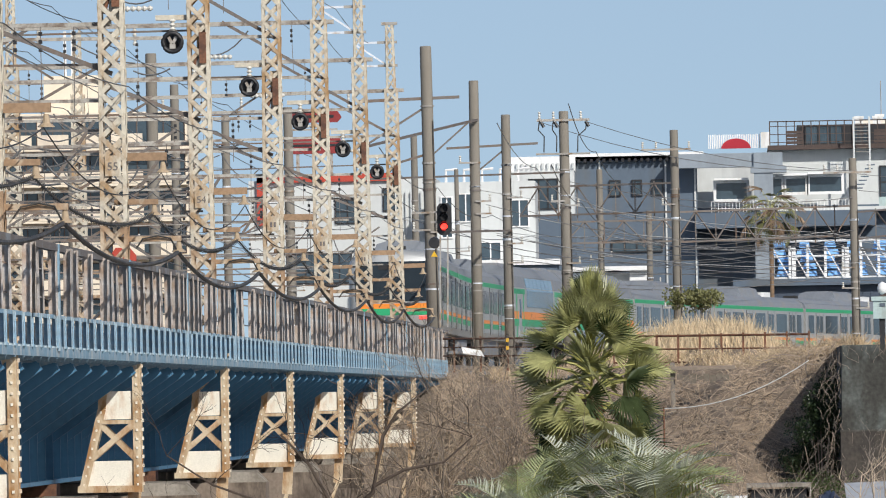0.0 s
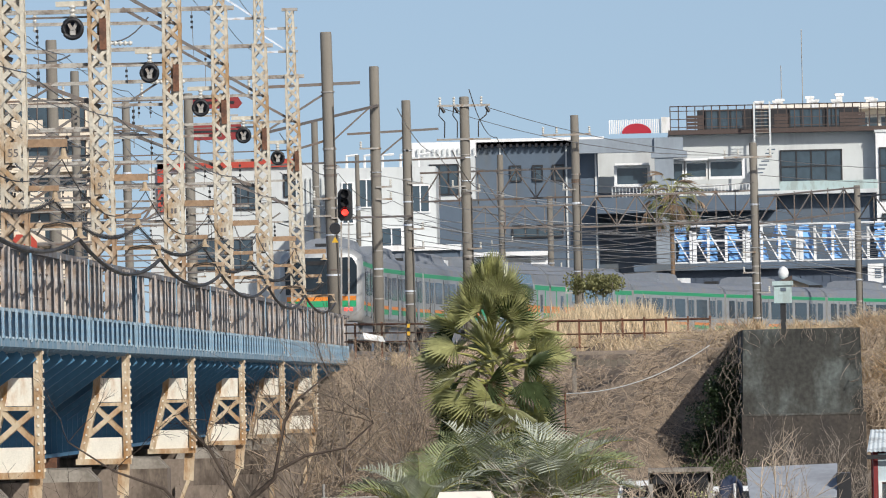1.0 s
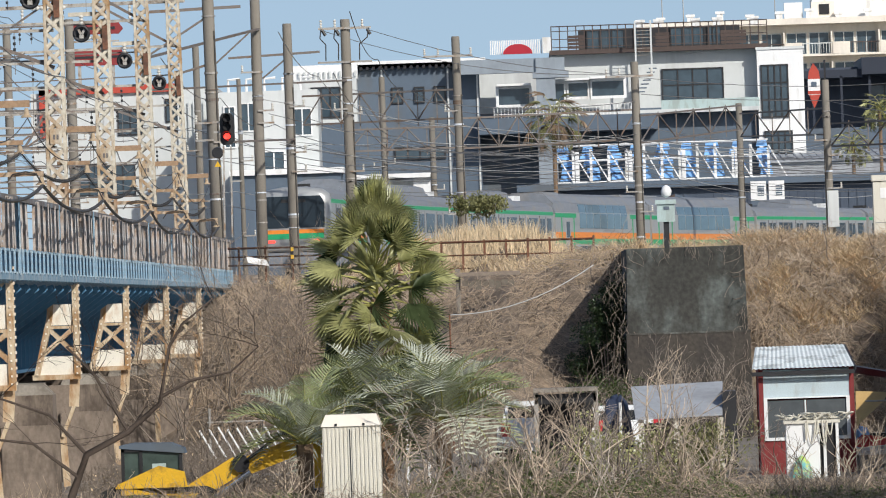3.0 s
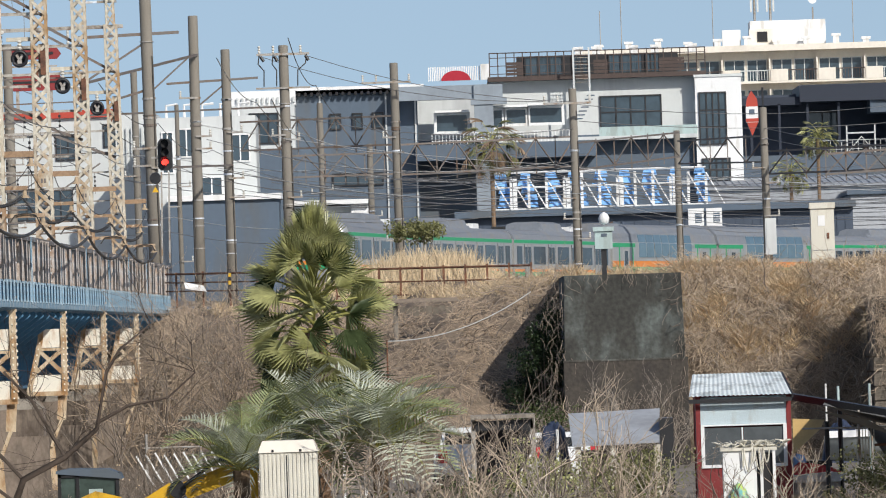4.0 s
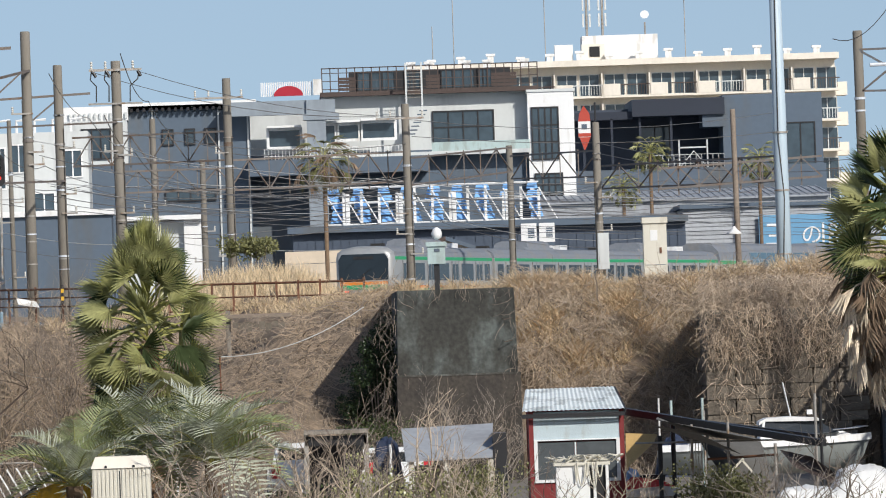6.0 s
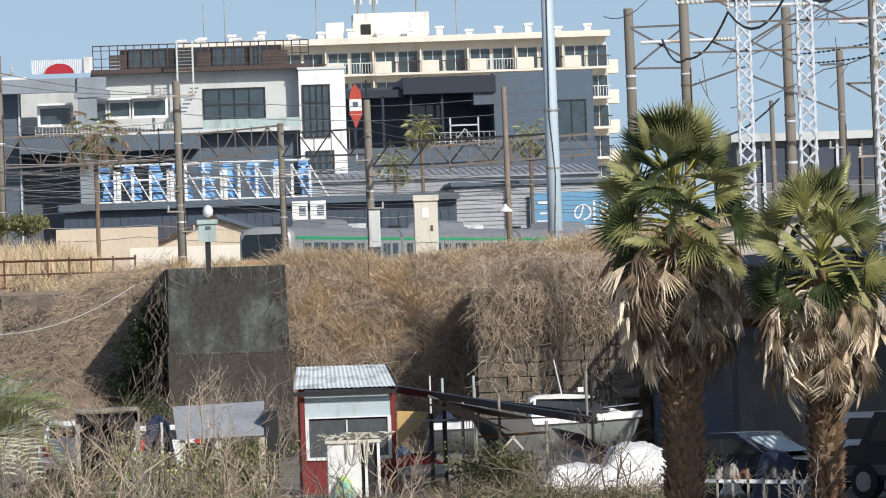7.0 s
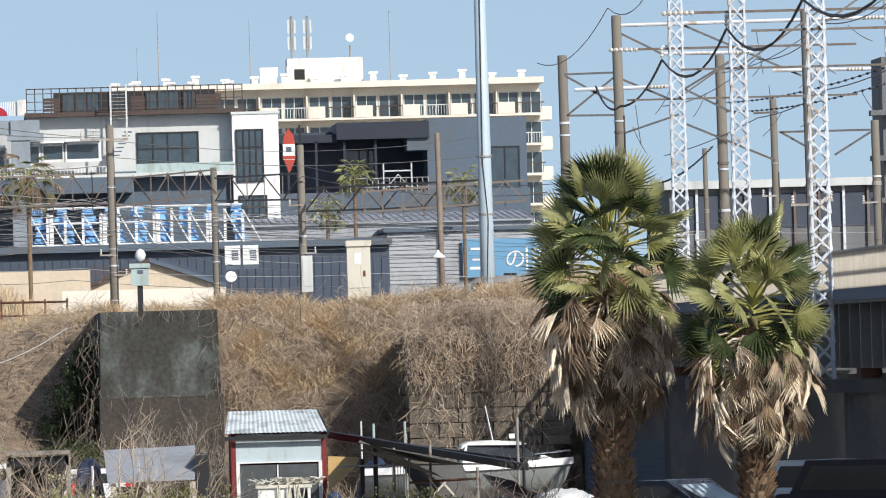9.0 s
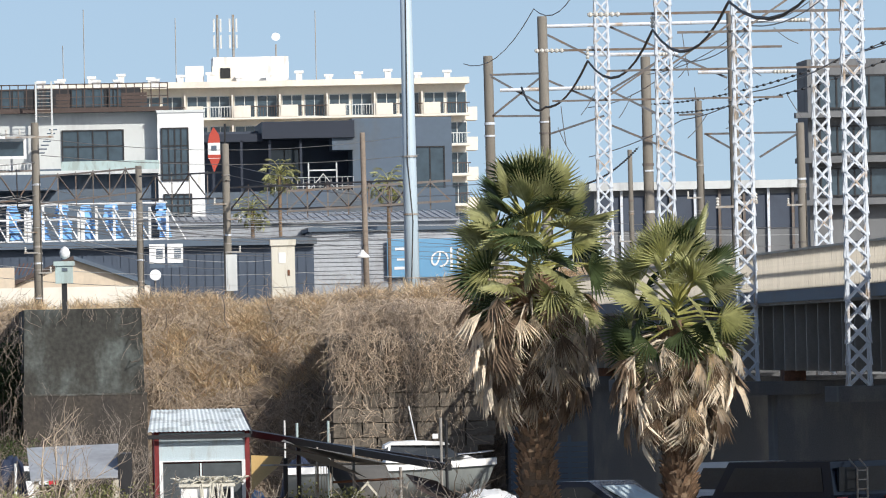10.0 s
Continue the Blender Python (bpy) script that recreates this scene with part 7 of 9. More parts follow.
for i, (x, y, size) in enumerate(BRUSH):
    size *= 0.85 if -2.4 < x < 3.6 else 1.0
    bare_bush("bare bush of crooked grey-brown branches", x, y, 60 + i, size, 4, (M_TWIG, M_PALETWIG, M_BRANCH)[i % 3], 0.0, 3, 0.021)
for i, (x, y, z) in enumerate(((-1.70, 162, 0.4), (-0.55, 160, 0.3), (0.69, 158, 0.4))):
    bare_bush("grey-brown bare shrub with fine branches", x, y, 90 + i, 0.95, 7, M_PALETWIG)
leafy_bush("rounded green citrus bush with small leaves", 7.43, 152, 0.57, 70, (0.85, 0.6, 0.45), 4200, M_OLIVE)
leafy_bush("loose olive-green bush among bare twigs", 1.38, 154, 0.74, 71, (0.95, 0.6, 0.45), 1600, M_FAN, 0.06)
leafy_bush("loose olive-green bush among bare twigs", 2.12, 156, 0.78, 72, (0.7, 0.5, 0.4), 1000, M_FAN, 0.055)
leafy_bush("low dark green bush under bare twigs", -0.92, 152, 0.25, 73, (1.2, 0.6, 0.35), 1800)
leafy_bush("low dark green bush beside the shed", 14.06 - 3.0, 153, 0.81 - 0.3, 75, (0.6, 0.5, 0.3), 500)
# ivy leaves coloured very dark to deepen the shadow left of the block
leafy_bush("ivy mass hanging beside the concrete block, darkened for shade", 2.15, 215.6, 3.0, 74, (0.62, 0.5, 0.75), 6500, M_IVY, 0.055)
leafy_bush("ivy in the hollow beside the block, darkened for shade", 1.9, 216.2, 1.9, 81, (0.7, 0.5, 0.7), 5000, M_IVY, 0.055)
leafy_bush("dark low scrub in front of the yard", 0.22, 154, 0.50, 78, (1.3, 0.5, 0.3), 1500)
leafy_bush("dark low scrub in front of the yard", 3.04, 155, 0.72, 79, (1.0, 0.5, 0.4), 2600, M_OLIVE)
leafy_bush("green hedge in front of the wall", 2.16, 205, 1.37, 76, (0.9, 0.5, 0.25), 900)
leafy_bush("green shrub behind the railway poles", -1.46, 330, 7.20, 77, (0.8, 0.7, 0.35), 2200, M_OLIVE, 0.1)



def undergrowth(label, x0, x1, y0, y1, height, twigs, leaves, seed, leaf_material):
    """A strip of scrub: crossing twigs and small leaves, its height by place."""
    rng = random.Random(seed)
    t, lv = Shape(), Shape()
    def spot():
        x, y = rng.uniform(x0, x1), rng.uniform(y0, y1)
        h = height(x) * (0.7 + 0.6 * noise.noise(Vector((x * 1.1, y * 0.7, seed))) + 0.3 * noise.noise(Vector((x * 3.1, y * 2, seed))))
        return x, y, max(h, 0.05)
    for _ in range(twigs):
        x, y, h = spot()
        z = h * rng.uniform(0.0, 0.9)
        d = Vector((rng.uniform(-1, 1), rng.uniform(-0.6, 0.3), rng.uniform(-0.15, 1.0))).normalized()
        pts = [Vector((x, y, z))]
        for k in range(3):
            d = (d + Vector((rng.uniform(-0.6, 0.6), rng.uniform(-0.4, 0.4), rng.uniform(-0.6, 0.5)))).normalized()
            pts.append(pts[-1] + d * rng.uniform(0.08, 0.24))
        r = rng.uniform(0.003, 0.008)
        t.tube(pts, [r, r * 0.9, r * 0.75, r * 0.5], 3, False)
    for _ in range(leaves):
        x, y, h = spot()
        if noise.noise(Vector((x * 0.9, y * 0.6, seed + 5))) < -0.05:
            continue
        p = Vector((x, y, h * rng.uniform(0.1, 1.0) ** 0.7))
        a = Vector((rng.uniform(-1, 1), rng.uniform(-1, 1), rng.uniform(-0.6, 1))).normalized() * rng.uniform(0.03, 0.075)
        b = a.cross(Vector((rng.uniform(-1, 1), 0.4, rng.uniform(-1, 1)))).normalized() * 0.022
        lv.face([p, p + a * 0.5 + b, p + a, p + a * 0.5 - b])
    o = thing("undergrowth", label, "scrub", kind="stuff")
    part("twigs", t, M_TWIG if seed % 2 else M_VINE, o, raw=True)["kind"] = "stuff"
    part("leaves", lv, leaf_material, o, raw=True)["kind"] = "stuff"


SCRUB = [(-10, 0.35), (-6.5, 0.45), (-4.2, 0.55), (-3.3, 0.25), (-2.4, 0.45), (-1.6, 0.72), (0.2, 0.62), (1.0, 0.7), (3.2, 0.78), (3.7, 0.25), (6.4, 0.22), (6.9, 0.65), (8.3, 0.7), (8.8, 0.4), (10.3, 0.45), (11.5, 0.25), (16, 0.25)]
undergrowth("tangled thicket of bare twigs and small olive leaves", -10.2, 10.6, 146.5, 154.0, lambda x: lerp_table(x, SCRUB) * 0.9, 4200, 15000, 41, M_OLIVE)
undergrowth("pale crossing twigs over dark leaves in the yard", -10.2, 10.6, 147.5, 155.0, lambda x: lerp_table(x, SCRUB) * 0.85, 3000, 30000, 42, M_BUSH)
undergrowth("low brown scrub below the bridge", -8.5, -3.5, 160.0, 205.0, lambda x: 0.6, 9000, 2500, 43, M_DRYGRASS)
for i in range(9):
    bare_bush("tall tangled bare thicket at the foot of the slope", -8.2 + i * 0.62, 206.5 + (i % 3) * 1.3, 130 + i, 2.1 + 0.35 * (i % 2), 8, M_VINE if i % 3 else M_TWIG)

for i in range(4):
    bare_bush("pale bare branches rising before the concrete block", 3.15 + i * 0.62, 211.5 + 0.4 * (i % 2), 160 + i, 0.95 + 0.15 * (i % 3), 5, M_BRANCH)


def bare_tree():
    """The dark crooked tree that reaches across the bridge piers."""
    rng = random.Random(97)
    y = 122.0
    t = thing("bare_tree", "dark crooked bare tree with thin branches", "tree", "", (-6.32, y, 0))
    o = Vector((-6.32, y, 0))
    main = [Vector(p) - o for p in ((-6.74, 122.00, -0.73), (-6.36, 122.00, 1.08), (-6.15, 122.00, 1.63), (-5.55, 122.00, 1.93), (-5.10, 122.00, 2.31), (-4.94, 122.00, 3.10), (-4.75, 122.00, 3.41), (-4.30, 122.00, 3.76))]
    main[0].z = 0
    part("trunk", Shape().tube(main, [0.07, 0.06, 0.05, 0.042, 0.034, 0.026, 0.018, 0.008], 7), M_BARK, t, smooth=True)
    side = [[Vector(p) - o for p in q] for q in (((-5.10, 122.00, 2.39), (-4.65, 122.00, 2.62), (-4.09, 122.00, 2.72), (-3.69, 122.00, 3.06)), ((-6.15, 122.00, 1.63), (-6.65, 122.00, 2.20), (-7.35, 122.00, 2.46), (-7.98, 122.00, 2.88)), ((-5.55, 122.00, 1.93), (-6.00, 122.00, 2.74), (-6.38, 122.00, 3.15)), ((-6.28, 122.00, 1.32), (-6.90, 122.00, 1.81), (-7.69, 122.00, 1.92), (-8.34, 122.00, 1.46)))]
    for q in side:
        part("limb", Shape().tube(q, [0.028 - 0.006 * k for k in range(len(q))], 5, False), M_BARK, t)
    for k in range(26):
        q = rng.choice(side + [main[2:]])
        p = rng.choice(q[1:])
        s = Shape()
        twiggy(s, p, Vector((rng.uniform(-1, 1), rng.uniform(-0.3, 0.3), rng.uniform(-0.2, 1))).normalized(), rng.uniform(0.5, 1.0), 0.008, 2, rng, 0.6)
        part("twig", s, M_BARK, t, raw=True)


bare_tree()

# ---- the retaining walls ----
def concrete_block():
    t = thing("retaining_block", "dark mossy concrete retaining block in the embankment", "retaining wall", "", (4.09, 214, 0))
    cx = t.location.x
    L, R = 2.62 - cx, 5.59 - cx
    top, mid = 4.74, 2.63
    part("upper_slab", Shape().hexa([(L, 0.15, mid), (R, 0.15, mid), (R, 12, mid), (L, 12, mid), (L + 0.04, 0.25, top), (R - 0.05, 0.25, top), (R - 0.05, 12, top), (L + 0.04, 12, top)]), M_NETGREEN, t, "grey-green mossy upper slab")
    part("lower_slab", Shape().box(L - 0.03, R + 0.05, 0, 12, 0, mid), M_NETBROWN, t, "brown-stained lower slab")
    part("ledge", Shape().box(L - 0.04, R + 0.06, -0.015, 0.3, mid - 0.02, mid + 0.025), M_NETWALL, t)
    for z in (top - 1.3, top - 0.75):
        part("hook", Shape().tube([(R - 0.35, 0.2, z), (R - 0.32, -0.12, z - 0.04), (R - 0.12, 0.1, z)], 0.011, 5), M_BARK, t)
    rng = random.Random(17)
    pts = [(Vector((cx + rng.uniform(L - 0.2, R + 0.25), 214.1, top + rng.uniform(-0.1, 0.25))), Vector((0, -1, 0))) for _ in range(46)]
    pts += [(Vector((cx + R + rng.gauss(-0.02, 0.12), 214.05, rng.uniform(1.2, top))), Vector((0, -1, 0))) for _ in range(60)]
    pts += [(Vector((cx + L + rng.gauss(-0.25, 0.2), 214.2, rng.uniform(0.6, top))), Vector((0, -1, 0))) for _ in range(110)]
    pts += [(Vector((cx + rng.uniform(L, R), 213.8, rng.uniform(0.3, 1.9))), Vector((0, -1, 0))) for _ in range(300)]
    tagged(part("vines", strands(pts, rng, 0.13, 0.005, 1.0, 0.7), M_TWIG, raw=True), "bare vines hanging over the concrete block", "vines", kind="stuff")


def stone_buttress():
    t = thing("stone_buttress", "projecting buttress of dark rough stone blocks", "retaining wall", "", (10.17, 213.4, 0))
    W, D = 3.4, 12.0
    part("core", Shape().box(0.08, W, 0.2, D, 0, 4.0), M_STONE, t)
    part("upper_bank", Shape().hexa([(0.1, 0.8, 3.9), (W, 0.8, 3.9), (W, D, 3.9), (0.1, D, 3.9), (0.6, 4.0, 4.62), (W, 4.0, 4.75), (W, D, 4.75), (0.6, D, 4.62)]), M_SOIL, t)
    rng = random.Random(19)
    me = [mesh_of("stone", Shape().hexa([(0.01, 0, 0.01), (0.99, 0.03, 0.02), (0.98, 1, 0.02), (0.02, 1, 0.01), (0.03, 0.05, 0.97), (0.97, 0.02, 0.98), (0.97, 1, 0.97), (0.02, 1, 0.98)]), M_STONE) for _ in range(1)]
    z = 0.0
    for row in range(10):
        h = 0.24 if row < 6 else 0.36
        x = -0.25 if row % 2 else 0.0
        while x < W:
            w = rng.uniform(0.5, 0.85)
            shared("stone", me[0], t, Matrix.Translation((max(x, 0), rng.uniform(-0.03, 0.03), z)) @ Matrix.Diagonal((w - 0.008, 0.5, h - 0.008, 1)))
            x += w
        for k in range(5):
            shared("stone", me[0], t, Matrix.Translation((rng.uniform(-0.04, 0.03), 0.1 + k * 1.2, z)) @ Matrix.Diagonal((0.4, 1.15, h - 0.03, 1)))
        z += h
    pts = [(Vector((t.location.x + rng.uniform(-0.1, W), 213.25, rng.uniform(0.4, 4.2))), Vector((0, -1, 0))) for _ in range(300)]
    pts += [(Vector((t.location.x + rng.uniform(-0.1, W), 213.3, rng.uniform(2.9, 4.2))), Vector((0, -1, 0))) for _ in range(700)]
    long = [(Vector((t.location.x + rng.uniform(-0.1, W), 213.2, rng.uniform(2.6, 4.3))), Vector((0, -1, 0))) for _ in range(90)]
    tagged(part("vines", strands(long, rng, 0.34, 0.006, 1.6, 0.5), M_TWIG, raw=True), "long bare vines trailing down the stone buttress", "vines", kind="stuff")
    pts += [(Vector((t.location.x + rng.uniform(0, W), 213.6 + rng.uniform(0, 3), rng.uniform(3.9, 4.85))), Vector((0, -1, 0))) for _ in range(2200)]
    tagged(part("vines", strands(pts[::3], rng, 0.16, 0.006, 0.9, 0.8), M_PALETWIG, raw=True), "pale dead vines over the stone buttress", "vines", kind="stuff")
    tagged(part("vines", strands(pts, rng, 0.15, 0.006, 0.6, 0.9), M_VINE, raw=True), "bare vines over the stone buttress", "vines", kind="stuff")


def rust_fence(a, b, h, n, base):
    a, b = Vector(a), Vector(b)
    t = thing("rusty_railing", "rust-red pipe railing on the embankment", "railing", "rusty railings", a)
    d = b - a
    for k, z in enumerate((0.0, -h * 0.5, -h)):
        part("rail", Shape().tube([Vector((0, 0, z)), d + Vector((0, 0, z))], 0.035 if k == 0 else 0.025, 6), M_RUST, t)
    for k in range(n + 1):
        p = d * (k / n)
        part("post", Shape().box(p.x - 0.03, p.x + 0.03, p.y - 0.03, p.y + 0.03, -h - base, 0.03), M_RUST, t)


concrete_block()
stone_buttress()
rust_fence((-3.27, 238.00, 5.22), (2.03, 234.00, 5.16), 0.72, 9, 0.6)
rust_fence((-8.96, 255.00, 5.37), (-5.66, 248.00, 5.29), 0.5, 4, 0.5)
s = Shape().tube(sag((-1.68, 206.00, 3.28), (1.82, 212.50, 4.37), 0.3, 10), 0.013, 5)
tagged(part("hanging_cable", s, M_LIGHTWIRE), "slack pale cable running down the slope", "cable")
p = Vector((-1.68, 206.00, 3.28))
o = thing("cable_stake", "thin rusty stake that holds the slack cable", "stake", "", (p.x, p.y, 0))
part("stake", Shape().tube([(0, 0, 0), (0, 0, p.z + 0.03)], 0.02, 6), M_RUST, o)
s = Shape().tube(sag((-7.43, 233.00, 3.03), (-5.65, 225.00, 2.84), 0.1, 6), 0.011, 5)
tagged(part("hanging_cable", s, M_LIGHTWIRE), "slack pale cable in front of the slope", "cable")


def slope_walkway():
    t = thing("timber_landing", "old timber and steel landing on the slope", "landing", "", (-1.57, 224.00, 4.33))
    part("plank", Shape().box(-0.1, 1.6, -0.3, 0.3, -0.1, 0.0), M_TWIG, t)
    part("post", Shape().box(-0.07, 0.05, -0.05, 0.05, -2.6, 0.1), M_CONC, t)
    for k in range(8):
        part("rubble", Shape().box(0.1 + k * 0.17, 0.25 + k * 0.17, -0.2, 0.2, -0.35 - 0.05 * (k % 3), -0.2 - 0.04 * (k % 2)), M_STONE, t)


slope_walkway()


# ---- trackside boxes ----
def equipment():
    t = thing("relay_box", "pale teal equipment box on a dark post", "equipment box", "", (3.78, 221, 5.43))
    m = 0.014
    part("housing", Shape().box(-16 * m, 16 * m, -0.15, 0.15, 0, 32 * m), M_TEAL, t)
    part("lid", Shape().box(-19 * m, 19 * m, -0.2, 0.2, 32 * m, 40 * m), M_TEAL, t)
    part("door_plate", Shape().box(-4 * m, 6 * m, -0.17, -0.15, 22 * m, 28 * m), M_SLATE, t)
    part("post", Shape().box(-0.07, 0.07, -0.07, 0.07, -1.0, 0), M_BLACK, t)
    part("lamp_globe", Shape().lathe(2 * m, 0.1, [(0.02, 44 * m), (0.12, 48 * m), (0.14, 56 * m), (0.1, 63 * m), (0.02, 67 * m)], 10), M_WHITE, t, "white globe lamp", smooth=True)
    c = thing("signal_cabinet", "weathered white trackside cabinet with rust marks", "cabinet", "", (9.48, 224, 5.18 - 0.3))
    m = 0.015
    part("housing", Shape().box(-20 * m, 20 * m, 0, 0.5, 0, 96 * m), M_BOXWHITE, c)
    part("roof", Shape().box(-22 * m, 22 * m, -0.05, 0.55, 96 * m, 106 * m), M_BOXWHITE, c)
    part("door_line", Shape().box(-17 * m, 17 * m, -0.012, 0, 24 * m, 24.8 * m), M_SLATE, c)
    part("latch", Shape().box(7 * m, 11 * m, -0.02, 0, 44 * m, 54 * m), M_RUST, c)
    part("label_plate", Shape().box(-8 * m, 4 * m, -0.012, 0, 66 * m, 84 * m), M_WHITE, c)
    g = thing("meter_box", "grey steel meter box strapped to a pole", "equipment box", "", (10.92, 300, 5.90))
    m = 0.019
    part("housing", Shape().box(-11 * m, 9 * m, -0.2, 0.2, -10 * m, 56 * m), M_GREYWALL, g)
    part("door", Shape().box(-9 * m, 7 * m, -0.22, -0.2, 0, 50 * m), M_GREYWALL, g)
    part("post", Shape().box(-0.05, 0.05, 0.2, 0.3, -2.0, 1.0), M_POLE, g)
    l = thing("yard_lamp", "white enamel shade lamp on a dark pole", "lamp", "", (12.33, 239.6, 6.13))
    part("shade", Shape().lathe(0, 0, [(0.22, 0), (0.17, 0.06), (0.06, 0.16), (0.03, 0.22)], 12), M_WHITE, l, smooth=True)
    part("arm", Shape().tube([(0, 0, 0.2), (0.05, 0.3, 0.35), (0.05, 0.4, 0.3)], 0.02, 5), M_BLACK, l)
    s = thing("fallen_sheet", "crumpled white sheet lying by the track", "sheet", "", (-7.52, 250.00, 5.00))
    part("sheet", Shape().hexa([(-0.25, 0, -0.1), (0.35, 0.1, -0.2), (0.35, 0.5, -0.2), (-0.25, 0.5, -0.1), (-0.3, 0.05, 0.08), (0.25, 0.05, -0.02), (0.25, 0.4, -0.02), (-0.3, 0.4, 0.1)]), M_WHITE, s)
    b = thing("warning_post", "black and yellow striped warning post", "post", "", (-6.39, 246.00, 4.95))
    for k in range(5):
        part("stripe", Shape().box(-0.04, 0.04, -0.04, 0.04, -0.1 + k * 0.11, 0.01 + k * 0.11), M_YELLOW if k % 2 else M_BLACK, b)

    r = thing("red_marker", "rounded red marker board beside the track", "marker", "", (-9.45, 135, 4.33))
    part("board", Shape().prism([(-0.2, 1.4), (0.2, 1.4), (0.2, 1.6), (0.1, 1.72), (-0.12, 1.72), (-0.2, 1.6)], "y", -0.03, 0.03), M_REDSIGN, r)
    part("post", Shape().box(-0.03, 0.03, 0.03, 0.08, 0, 1.5), M_STEEL, r)


equipment()


# ---- the yard below ----
def lumpy(x0, x1, y0, y1, top, seed, n=16, m=8, sharp=2.2, rough=0.14):
    """A draped cover over something rounded."""
    s = Shape()
    for j in range(m + 1):
        for i in range(n + 1):
            u, v = i / n, j / m
            k = (1 - abs(2 * u - 1) ** sharp) * (1 - abs(2 * v - 1) ** 2)
            q = noise.noise(Vector((u * 5 + seed, v * 4, seed))) * rough + noise.noise(Vector((u * 13 + seed, v * 9, 2))) * rough * 0.4
            s.v.append((x0 + (x1 - x0) * u, y0 + (y1 - y0) * v, max(0.0, top * (k ** 0.65) * (1 + q))))
    for j in range(m):
        for i in range(n):
            a = j * (n + 1) + i
            s.f.append((a, a + 1, a + n + 2, a + n + 1))
    return s


def heap(x0, x1, y0, y1, top, seed, n=40, m=14):
    """A loose sheet over several uneven things, creased between them."""
    rng = random.Random(seed)
    bumps = [(0.5, 0.5, 1.0, 0.3)] + [(rng.uniform(0.12, 0.88), rng.uniform(0.25, 0.75), rng.uniform(0.5, 0.92), rng.uniform(0.1, 0.22)) for _ in range(6)]
    s = Shape()
    for j in range(m + 1):
        for i in range(n + 1):
            u, v = i / n, j / m
            h = max(g * max(0.0, 1 - (((u - a) / (w * 1.7)) ** 2 + ((v - b) / 0.6) ** 2)) ** 0.7 for a, b, g, w in bumps)
            edge = min(1.0, 4.5 * min(u, 1 - u, v * 1.6, (1 - v) * 1.6)) ** 0.7
            crease = 0.07 * noise.noise(Vector((u * 9 + seed, v * 5, seed))) + 0.05 * abs(noise.noise(Vector((u * 22 + seed, v * 8, 3))))
            s.v.append((x0 + (x1 - x0) * u, y0 + (y1 - y0) * v, max(0.0, top * edge * (0.45 + 0.55 * h + crease))))
    for j in range(m):
        for i in range(n):
            a = j * (n + 1) + i
            s.f.append((a, a + 1, a + n + 2, a + n + 1))
    return s


